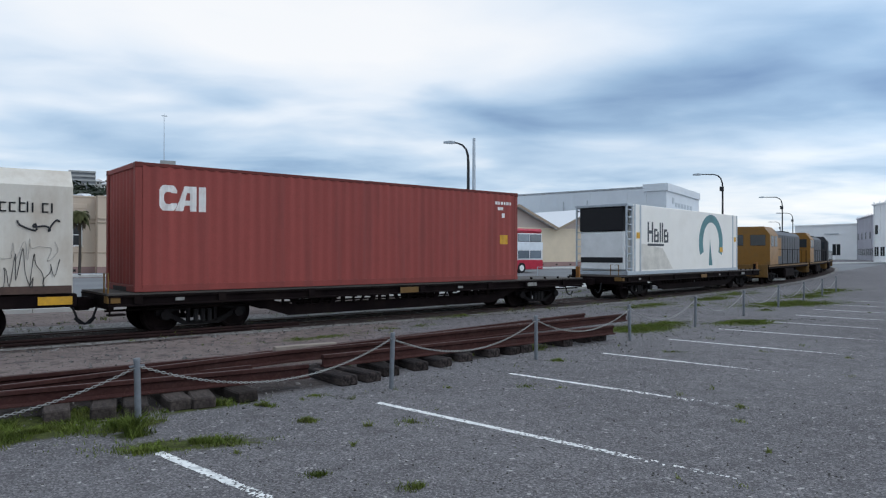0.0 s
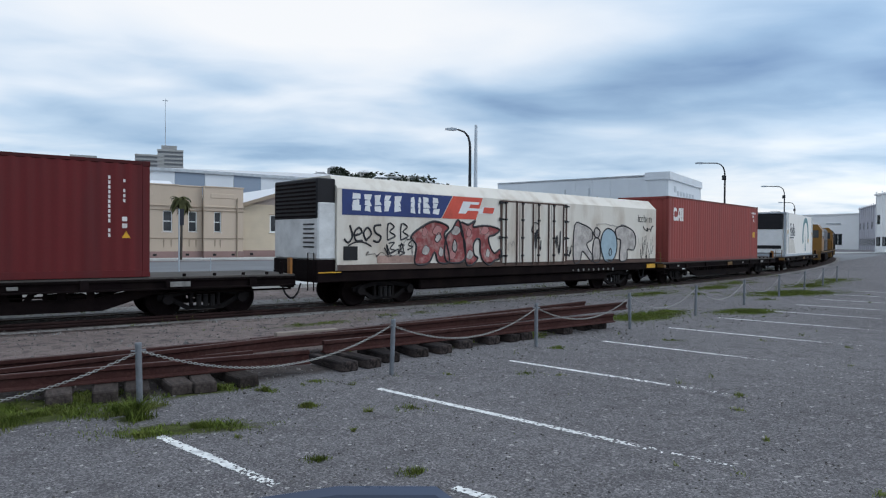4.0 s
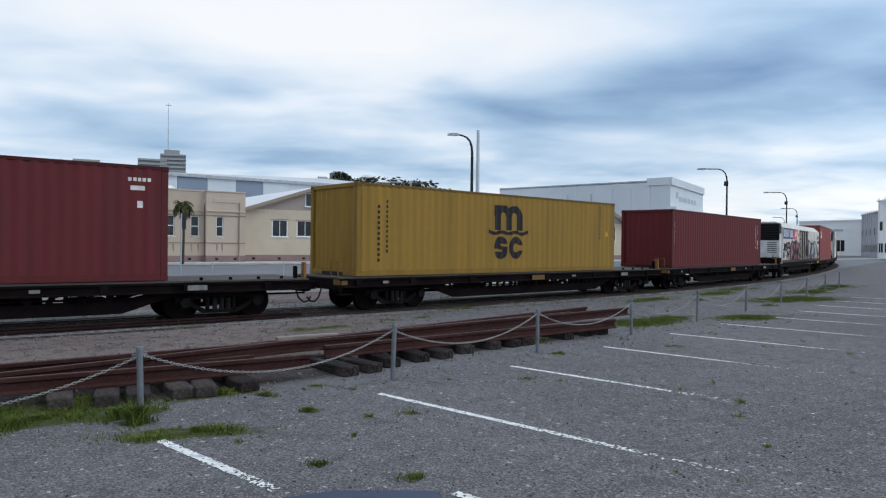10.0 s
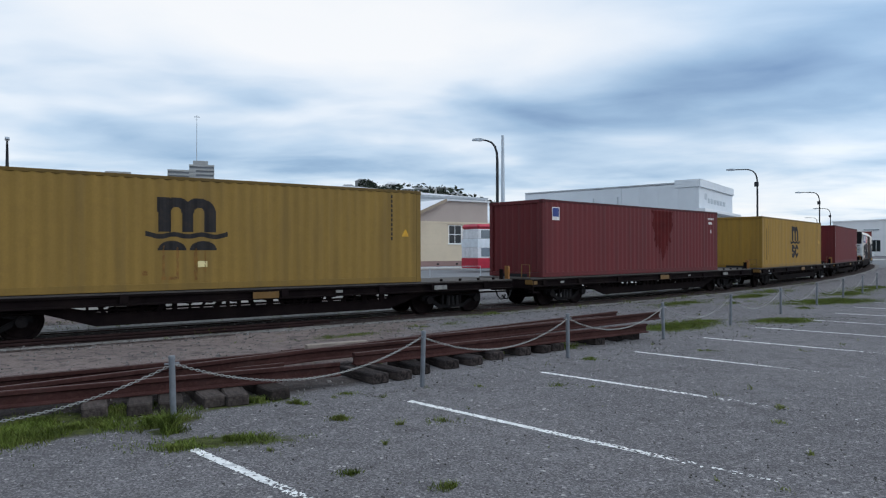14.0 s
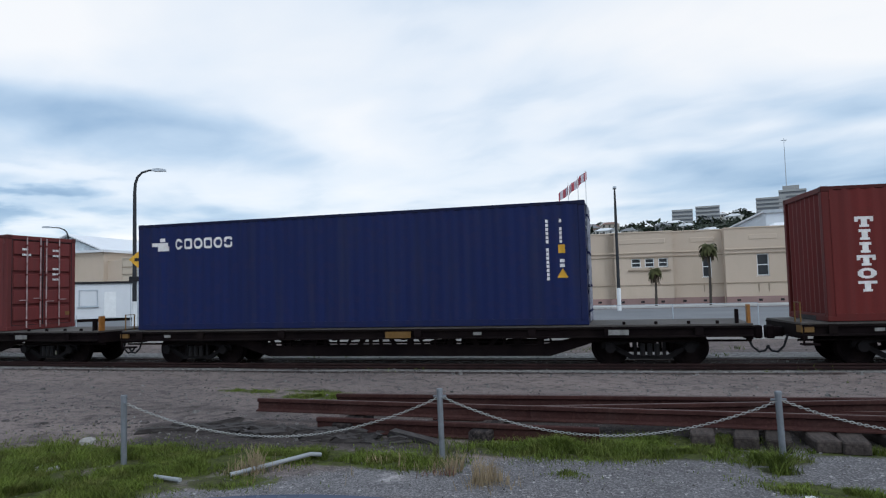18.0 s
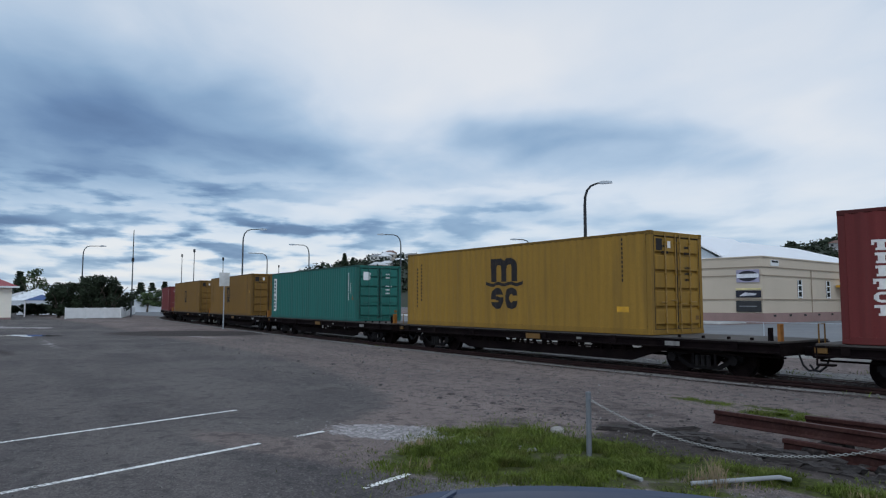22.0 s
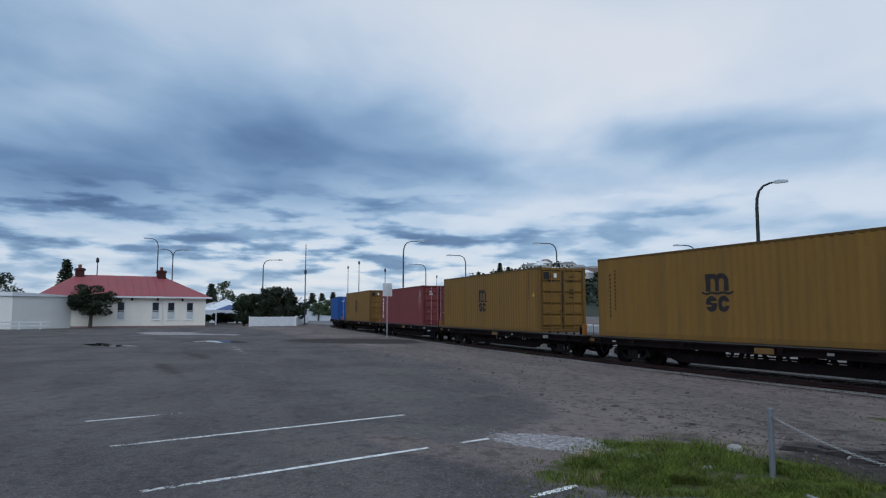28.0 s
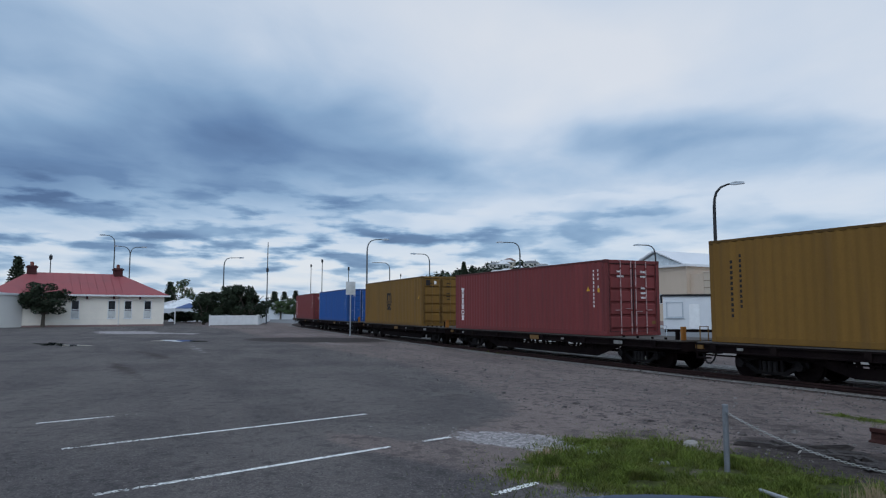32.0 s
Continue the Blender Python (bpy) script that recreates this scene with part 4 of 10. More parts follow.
def stencil(mesh, x0, x1, z0, z1, inside, nx=36, nz=40):
    """A painted shape on the corrugated side, in narrow upright slices."""
    dx, dz = (x1 - x0) / nx, (z1 - z0) / nz
    for i in range(nx):
        x, run = x0 + dx * i, None
        for j in range(nz + 1):
            on = j < nz and inside((i + 0.5) / nx, (j + 0.5) / nz)
            if on and run is None:
                run = j
            elif not on and run is not None:
                decal(mesh, x, x + dx, z0 + dz * run, z0 + dz * j)
                run = None


def ring(u, v, hole=0.42, power=2.6, gap=None):
    """Inside a rounded ring over the unit square, open to one side where gap says so."""
    a, b = abs(2 * u - 1), abs(2 * v - 1)
    if a ** power + b ** power > 1:
        return False
    if (a / hole) ** power + (b / (hole * 1.1)) ** power < 1:
        return False
    return not (gap and gap(u, v))


def marks_stack(body, col, ink, height, top):
    """Six stacked marks near the rear end."""
    m = Mesh()
    x, w = -HALF_L + 0.64, 0.36
    for k in range(6):
        z1 = top - 0.275 * k
        z0 = z1 - 0.225
        c = x + w / 2
        if k == 4:
            stencil(m, x, x + w, z0, z1, lambda u, v: ring(u, v, 0.5, 2.0), 14, 20)
            continue
        wide = w if k in (0, 3, 5) else w * 0.66
        decal(m, c - wide / 2, c + wide / 2, z1 - 0.06, z1)
        decal(m, c - w * 0.28, c + w * 0.28, z0, z0 + 0.05)
        decal(m, c - 0.065, c + 0.065, z0 + 0.05, z1 - 0.06)
        if k in (0, 3):
            decal(m, x, x + 0.06, z1 - 0.11, z1 - 0.06)
            decal(m, x + w - 0.06, x + w, z1 - 0.11, z1 - 0.06)
    part("lettering", m, ink, body, "white stacked marking")


def marks_block(body, ink, cx, cz, k=1.0, half=False):
    """A dark mark: two round arches on three legs, a wavy rule, and two open discs."""
    m = Mesh()

    def arches(u, v):
        x, z = (u - 0.5) * 1.34, v * 0.80
        if z < 0.44:
            return min(abs(x + 0.51), abs(x), abs(x - 0.51)) < 0.135
        if x < -0.40 and z < 0.78:
            return x > -0.665
        for c in (-0.255, 0.255):
            o, i = ((x - c) / 0.39) ** 2 + ((z - 0.42) / 0.37) ** 2, ((x - c) / 0.12) ** 2 + ((z - 0.42) / 0.15) ** 2
            if o <= 1 and i > 1:
                other = ((x + c) / 0.12) ** 2 + ((z - 0.42) / 0.15) ** 2
                return other > 1
        return False

    stencil(m, cx - 0.67 * k, cx + 0.67 * k, cz, cz + 0.80 * k, arches, 54, 40)
    stencil(m, cx - 0.92 * k, cx + 0.92 * k, cz - 0.17 * k, cz + 0.01 * k, lambda u, v: abs(v - 0.5 - 0.18 * math.cos(u * 18.85) * (0.6 + 0.4 * abs(2 * u - 1))) < 0.30, 48, 18)
    if half:
        # the lower letters are painted over but for their tops
        for u0 in (-0.66, 0.04):
            stencil(m, cx + u0 * k, cx + (u0 + 0.62) * k, cz - 0.42 * k, cz - 0.19 * k, lambda u, v: ((u - 0.5) / 0.5) ** 2 + (v / 0.95) ** 2 < 1, 32, 18)
        part("lettering", m, ink, body, "black rounded emblem with its lower half painted over")
        return
    z0, z1 = cz - 0.90 * k, cz - 0.20 * k
    stencil(m, cx - 0.66 * k, cx - 0.04 * k, z0, z1, lambda u, v: ring(u, v, 0.3, 2.3) and not (u > 0.45 and 0.56 < v < 0.68) and not (u < 0.55 and 0.32 < v < 0.44) or abs(v - 0.5 + (u - 0.5) * 0.25) < 0.1 and 0.15 < u < 0.85, 32, 40)
    stencil(m, cx + 0.04 * k, cx + 0.66 * k, z0, z1, lambda u, v: ring(u, v, 0.36, 2.2, lambda a, b: a > 0.5 and abs(b - 0.5) < 0.13), 32, 40)
    part("lettering", m, ink, body, "black rounded emblem")


def marks_row(body, ink, x, z, widths, h, gap=0.06):
    m = Mesh()
    for k, w in enumerate(widths):
        cut = (lambda a, b: a > 0.6 and abs(b - 0.5) < 0.16) if k == 0 else ((lambda a, b: a > 0.5 and 0.5 < b < 0.66 or a < 0.5 and 0.34 < b < 0.5) if k == 5 else None)
        stencil(m, x, x + w, z, z + h, lambda u, v, c=cut, p=(2.2 if k in (0, 2, 4) else 5.0): ring(u, v, 0.52, p, c), 14, 18)
        x += w + gap
    part("lettering", m, ink, body, "white row marking")


def container(name, rgb, height, label, style, faded=0.35):
    col = paint_of(name, rgb, faded)
    dark = paint_of(name + "_frame", tuple(c * 0.85 for c in rgb), faded)
    c = thing("shipping_container", label, "container", "containers on the train")
    H, L, W = height, HALF_L, HALF_W
    for side in (-1, 1):
        m = sheet(Mesh(), -L + 0.16, L - 0.16, 0.15, H - 0.07, lambda x, d, z: (x, side * (W - d), z))
        wall = part("side_wall", m, col, c)
        if side < 0:
            near = wall
        part("bottom_rail", Mesh().box(-L + 0.16, L - 0.16, side * W - 0.05 * (side > 0), side * W + 0.05 * (side < 0), 0.0, 0.16, 0.008), dark, c)
        # top rail painted at half tone for the shadow along the roof edge
        part("top_rail", Mesh().box(-L + 0.16, L - 0.16, side * W - 0.06 * (side > 0), side * W + 0.06 * (side < 0), H - 0.08, H, 0.008), paint_of(name + "_rail", tuple(v * 0.5 for v in rgb), faded), c)
        for end in (-1, 1):
            x0, x1 = (-L, -L + 0.16) if end < 0 else (L - 0.16, L)
            y0, y1 = (-W, -W + 0.15) if side < 0 else (W - 0.15, W)
            part("corner_post", Mesh().box(x0, x1, y0, y1, 0.11, H - 0.11, 0.012), dark, c)
            for z0, z1 in ((0, 0.118), (H - 0.118, H + 0.006)):
                part("corner_casting", Mesh().box(x0 - 0.004, x1 + 0.01, y0 - 0.004, y1 + 0.004, z0, z1, 0.012), paint_of(name + "_rail", tuple(v * 0.5 for v in rgb), faded) if z0 > 1 else dark, c)
    roof = Mesh()
    sheet(roof, -L + 0.16, L - 0.16, -W + 0.05, W - 0.05, lambda x, d, y: (x, y, H - 0.012 - d * 0.5))
    part("roof", roof, paint_of(name + "_roof", tuple(c * 0.55 + 0.12 for c in rgb), 0.5), c)
    part("floor_pan", Mesh().box(-L + 0.1, L - 0.1, -W + 0.06, W - 0.06, 0.05, 0.14), STEEL_DARK, c)
    # corrugated blind end at the rear, doors at the front
    e = sheet(Mesh(), -W + 0.15, W - 0.15, 0.16, H - 0.1, lambda y, d, z: (-L + 0.02 + 1.9 * d, y, z))
    part("end_wall", e, col, c)
    part("end_sill", Mesh().box(-L, -L + 0.12, -W + 0.15, W - 0.15, 0, 0.15, 0.01), dark, c)
    part("end_header", Mesh().box(-L, -L + 0.1, -W + 0.15, W - 0.15, H - 0.12, H - 0.002, 0.01), dark, c)
    part("door_sill", Mesh().box(L - 0.12, L, -W + 0.15, W - 0.15, 0, 0.15, 0.01), dark, c)
    part("door_header", Mesh().box(L - 0.12, L, -W + 0.15, W - 0.15, H - 0.13, H - 0.002, 0.01), dark, c)
    pale_rods = 0.26 if rgb[0] > 1.5 * rgb[1] and rgb[1] < 0.1 or rgb[2] > 2 * rgb[0] and rgb[1] < 0.1 else 0.02
    rods = mat(name + "_rod", tuple(0.8 * v + pale_rods for v in rgb), 0.5, 0, 0.3, 5, 0.1, 30, dirt=rgb, damt=0.8, dscale=6)
    for side in (-1, 1):
        y0, y1 = (-W + 0.155, -0.01) if side < 0 else (0.01, W - 0.155)
        d = Mesh().box(L - 0.10, L - 0.07, y0, y1, 0.155, H - 0.135)
        n = 5
        for k in range(n):
            z0 = 0.2 + k * (H - 0.36) / n
            d.box(L - 0.072, L - 0.006, y0 + 0.06, y1 - 0.06, z0 + 0.09, z0 + (H - 0.36) / n - 0.01, 0.014)
        for yy in (y0 + 0.012, y1 - 0.036):
            d.box(L - 0.072, L - 0.002, yy, yy + 0.024, 0.16, H - 0.14, 0.006)
        door = part("door", d, col, c)
        for q in (0.46, 0.91) if side < 0 else (0.09, 0.54):
            y = y0 + (y1 - y0) * q
            rod = part("locking_rod", Mesh().tube([(L + 0.022, y, 0.06), (L + 0.022, y, H - 0.05)], 0.019, 8), rods, door)
            for z in (0.3, 0.9, 1.7, H - 0.3):
                rod_b = Mesh().box(L - 0.01, L + 0.045, y - 0.04, y + 0.04, z - 0.03, z + 0.03, 0.006)
                part("bracket", rod_b, dark, door)
        for q in (0.46, 0.91) if side < 0 else (0.09, 0.54):
            y = y0 + (y1 - y0) * q
            part("door_handle", Mesh().box(L + 0.03, L + 0.048, y - (0.26 if side < 0 else 0.02), y + (0.02 if side < 0 else 0.26), 0.84 + 0.12 * q, 0.865 + 0.12 * q, 0.005), rods, door)
        seal = Mesh()
        for yy in (y0 - 0.006, y1 - 0.006):
            seal.box(L - 0.04, L + 0.001, yy, yy + 0.012, 0.15, H - 0.13)
        for zz in (0.150, H - 0.142):
            seal.box(L - 0.04, L + 0.001, y0 + 0.006, y1 - 0.006, zz, zz + 0.012)
        part("door_gasket", seal, BLACK, door, "black rubber gasket")
        m = Mesh()
        rnd = random.Random(len(name) + side)
        for k in range(5 if side > 0 else 2):
            z = H - 0.45 - 0.17 * k - (0.25 if k > 1 else 0)
            w = rnd.uniform(0.14, 0.34)
            u = y0 + 0.34
            while u < y0 + 0.34 + w:
                m.box(L - 0.003, L + 0.0015, u, u + 0.035, z, z + 0.065)
                u += 0.052
        tagged(part("door_markings", m, BLACK if "yellow" in style else WHITE, door, "painted data marking bars"), kind="stuff")
    # black box stands in for the shade inside the lifting slot
    part("lift_pocket", Mesh().box(-L - 0.003, -L + 0.02, -0.55, 0.55, 0.0, 0.10), BLACK, c, "black box in place of the dark slot in the end sill")
    part("warning_label", Mesh().box(L - 0.009, L - 0.004, W - 0.38, W - 0.22, 0.40, 0.52), DULL_YELLOW, c, "yellow label")
    white = mat("faded_white_lettering", (0.72, 0.7, 0.68), 0.6, 0, 0.12, 6, 0.1, 30, dirt=(0.4, 0.2, 0.18), damt=0.35, dscale=5, rand=0)
    top = H
    m = Mesh()
    if style in ("stack", "stack_far"):
        marks_stack(near, col, white, H, H - 0.68)
        code_bars(m, L - 0.72, H - 0.34, 10, 0.065, 0.085, 0.055, 3)
        code_bars(m, L - 0.46, H - 0.34, 5, 0.06, 0.085, 0.06, 5)
        tagged(part("data_markings", m, white, near, "white data marking bars"), kind="stuff")
        y = Mesh()
        decal(y, L - 0.48, L - 0.36, H - 1.16, H - 1.02)
        for k in range(6):
            decal(y, L - 1.14 + 0.018 * k, L - 0.92 - 0.018 * k, H - 1.10 + 0.03 * k, H - 1.07 + 0.03 * k)
        part("hazard_label", y, YELLOW, near, "yellow label")
        if style == "stack":
            r = Mesh()
            decal(r, 0.02, 0.2, 0.62, 0.76)
            part("repair_label", r, mat("cream_label", (0.7, 0.6, 0.3), 0.6), near, "small cream label")
    elif style in ("yellow", "yellow_half", "yellow_small"):
        ink = mat("black_lettering", (0.013, 0.011, 0.012), 0.8, 0, 0.2, 5, 0.1, 30, dirt=(0.06, 0.04, 0.02), damt=0.3, dscale=6, rand=0)
        if style == "yellow":
            marks_block(near, ink, 0.0, H - 1.19 if H < 2.7 else H - 1.28, 1.05)
        elif style == "yellow_half":
            marks_block(near, ink, -0.36, H - 1.26, 1.0, True)
            rust = Mesh()
            for k, (x, w_, z0, z1) in enumerate(((-0.92, 0.05, 0.3, 1.02), (-0.62, 0.06, 0.25, 0.98), (-0.22, 0.07, 0.22, 0.95), (0.02, 0.03, 0.4, 0.9), (-1.35, 0.12, 0.35, 0.45), (-0.95, 0.35, 0.24, 0.31))):
                stencil(rust, x, x + w_, z0, z1, lambda u, v, k=k: noise.noise(Vector((u * 4, v * 9, k))) > -0.15, 6, 24)
            part("rust_runs", rust, mat("rust_run", (0.20, 0.095, 0.02), 0.8, 0, 0.3, 5, 0.1, 30, rand=0), near, "rusty runs below the emblem")
            lab_ = Mesh()
            decal(lab_, -0.14, 0.08, 0.52, 0.66)
            part("repair_label", lab_, mat("cream_label", (0.7, 0.6, 0.3), 0.6), near, "small pale label")
        else:
            marks_block(near, ink, -0.2, H - 1.38, 0.69)
        code_bars(m, -L + 0.70, H - 0.30, 13, 0.085, 0.092, 0.058, 2)
        code_bars(m, -L + 1.0, H - 0.45, 11, 0.07, 0.085, 0.055, 6)
        code_bars(m, L - 1.0, H - 0.15, 10, 0.05, 0.09, 0.04, 7)
        tagged(part("data_markings", m, ink, near, "black data marking bars"), kind="stuff")
        sq = Mesh().box(L - 0.004, L - 0.001, -W + 0.25, -W + 0.53, H - 0.54, H - 0.21)
        part("door_emblem", sq, ink, c, "square black door emblem")
        part("door_label", Mesh().box(L - 0.004, L - 0.001, -W + 0.78, -W + 0.92, H - 0.46, H - 0.26), white, c, "small white door label")
        y = Mesh()
        if style == "yellow" and H > 2.7:
            decal(y, L - 1.2, L - 0.78, H - 2.28, H - 2.12)
        else:
            for k in range(7):
                decal(y, L - 0.64 + 0.018 * k, L - 0.42 - 0.012 * k, H - 1.30 + 0.028 * k, H - 1.272 + 0.028 * k)
        part("hazard_label", y, YELLOW, near, "yellow label")
    elif style == "row":
        w = Mesh()
        decal(w, -L + 0.45, -L + 0.95, H - 0.62, H - 0.52)
        decal(w, -L + 0.62, -L + 1.0, H - 0.75, H - 0.62)
        decal(w, -L + 0.70, -L + 0.85, H - 0.5, H - 0.4)
        part("emblem", w, white, near, "white emblem")
        marks_row(near, white, -L + 1.18, H - 0.72, (0.22, 0.24, 0.26, 0.24, 0.26, 0.24), 0.29)
        code_bars(m, L - 0.92, H - 0.42, 16, 0.06, 0.075, 0.022, 4)
        code_bars(m, L - 0.60, H - 0.42, 7, 0.055, 0.075, 0.022, 8)
        code_bars(m, L - 0.61, H - 1.36, 2, 0.11, 0.08, 0.03, 9)
        tagged(part("data_markings", m, white, near, "white data marking bars"), kind="stuff")
        y = Mesh()
        for k in range(6):
            decal(y, L - 0.67 + 0.02 * k, L - 0.43 - 0.02 * k, H - 1.80 + 0.035 * k, H - 1.765 + 0.035 * k)
        decal(y, L - 0.64, L - 0.48, H - 1.22, H - 1.02)
        part("hazard_label", y, YELLOW, near, "yellow label")
    elif style == "block":
        x = -L + 0.52
        w = Mesh()
        stencil(w, x, x + 0.40, H - 1.06, H - 0.48, lambda u, v: ring(u, v, 0.42, 4.0, lambda a, b: a > 0.6 and abs(b - 0.5) < 0.2), 22, 30)
        stencil(w, x + 0.36, x + 0.84, H - 1.06, H - 0.48, lambda u, v: u > 0.42 * v and u < 1.0 and v < 1.0 and not (0.36 + 0.25 * v < u < 0.70 and (0.42 < v < 0.72 or v < 0.22)), 26, 30)
        decal(w, x + 0.90, x + 1.06, H - 1.06, H - 0.48)
        part("lettering", w, white, near, "large white block marking")
        m = Mesh()
        for k in range(6):
            decal(m, L - 1.05 + 0.13 * k, L - 0.96 + 0.13 * k, H - 0.42, H - 0.32)
        decal(m, L - 0.95, L - 0.7, H - 0.6, H - 0.5)
        decal(m, L - 0.75, L - 0.6, H - 0.85, H - 0.7)
        tagged(part("data_markings", m, white, near, "white data marking bars"), kind="stuff")
        y = Mesh()
        decal(y, L - 0.82, L - 0.48, H - 1.72, H - 1.42)
        part("hazard_label", y, YELLOW, near, "yellow label")
    elif style == "badge":
        w = Mesh()
        decal(w, -L + 0.50, -L + 0.92, H - 0.68, H - 0.24)
        part("badge", w, white, near, "square white badge")
        b = Mesh()
        decal(b, -L + 0.53, -L + 0.89, H - 0.56, H - 0.27)
        for v in range(len(b.v)):
            b.v[v] = (b.v[v][0], b.v[v][1] - 0.003, b.v[v][2])
        part("badge_print", b, mat("navy_print", (0.03, 0.05, 0.2), 0.6), near, "navy emblem print")
        for k in range(5):
            decal(m, L - 0.85 + 0.1 * k, L - 0.78 + 0.1 * k, H - 0.36, H - 0.28)
        decal(m, L - 0.8, L - 0.5, H - 0.56, H - 0.46)
        decal(m, L - 0.66, L - 0.54, H - 0.95, H - 0.8)
        stain = Mesh()

        def drips(u, v):
            w = 0.22 + 0.26 * v + 0.08 * noise.noise(Vector((v * 6, 1, 2)))
            return abs(u - 0.5 + 0.05 * noise.noise(Vector((v * 3, 5, 0)))) < w and v > 0.10 + 0.9 * abs(u - 0.5) + 0.35 * abs(noise.noise(Vector((u * 14, 3, 1))))

        stencil(stain, 0.55, 2.3, 0.2, H - 0.12, drips, 40, 50)
        part("stain", stain, mat("dark_red_stain", (0.084, 0.0135, 0.0135), 0.9, 0, 0.2, 2, 0.05, 20, spec=0.1, rand=0), near, "dark dripping stain on the paint")
        tagged(part("data_markings", m, white, near, "white data marking bars"), kind="stuff")
    elif style == "teal":
        w = Mesh()
        decal(w, -L + 0.40, -L + 0.84, H - 2.32, H - 0.34)
        plate = part("name_plate", w, white, near, "tall white painted panel")
        w = Mesh()
        for k in range(8):
            decal(w, -L + 0.50, -L + 0.74, H - 0.60 - 0.215 * k - (0.1 if k > 3 else 0), H - 0.46 - 0.215 * k - (0.1 if k > 3 else 0))
        for v in range(len(w.v)):
            w.v[v] = (w.v[v][0], w.v[v][1] - 0.003, w.v[v][2])
        part("lettering", w, mat("dark_green_print", (0.012, 0.06, 0.055), 0.6), plate, "dark green stacked bars")
        code_bars(m, L - 0.95, H - 0.36, 15, 0.05, 0.06, 0.03, 3)
        code_bars(m, L - 0.70, H - 0.85, 6, 0.05, 0.06, 0.03, 6)
        y = Mesh()
        for k in range(7):
            decal(y, L - 0.62 + 0.018 * k, L - 0.36 - 0.018 * k, H - 1.66 + 0.03 * k, H - 1.63 + 0.03 * k)
        part("hazard_label", y, DULL_YELLOW, near, "orange hazard label")
        tagged(part("data_markings", m, white, near, "white data marking bars"), kind="stuff")
        part("door_plate", Mesh().box(L - 0.008, L - 0.002, -W + 0.35, -W + 0.7, H - 0.72, H - 0.32), WHITE, c, "white door plate")
    else:
        code_bars(m, L - 0.85, H - 0.36, 13, 0.045, 0.075, 0.03, 3)
        code_bars(m, L - 0.55, H - 0.42, 5, 0.045, 0.07, 0.04, 8)
        code_bars(m, L - 0.57, H - 1.25, 2, 0.10, 0.10, 0.05, 11)
        code_bars(m, -L + 0.22, H - 0.3, 14, 0.035, 0.06, 0.028, 2)
        tagged(part("data_markings", m, white, near, "white data marking bars"), kind="stuff")
        y = Mesh()
        for k in range(5):
            decal(y, L - 0.57 + 0.018 * k, L - 0.41 - 0.018 * k, H - 1.72 + 0.03 * k, H - 1.69 + 0.03 * k)
        part("hazard_label", y, YELLOW, near, "yellow label")
    return c


WHEEL_OUT = [(0.0, 0.11), (0.10, 0.11), (0.12, 0.075), (0.30, 0.06), (0.345, 0.065), (0.36, 0.085), (0.42, 0.08), (0.425, -0.02), (0.45, -0.035), (0.45, -0.05), (0.35, -0.055), (0.30, 0.0), (0.12, 0.0), (0.10, -0.08), (0, -0.08)]


def wheel_mesh(r=0.42, n=20):
    m = Mesh()
    k = len(WHEEL_OUT)
    q = r / 0.42
    vs = [(a * q * math.cos(2 * math.pi * j / n), -y, a * q * math.sin(2 * math.pi * j / n)) for j in range(n) for a, y in WHEEL_OUT]
    fs = [(j * k + i, j * k + i + 1, ((j + 1) % n) * k + i + 1, ((j + 1) % n) * k + i) for j in range(n) for i in range(k - 1)]
    return m.add(vs, fs)


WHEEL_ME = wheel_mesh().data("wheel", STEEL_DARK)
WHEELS = []


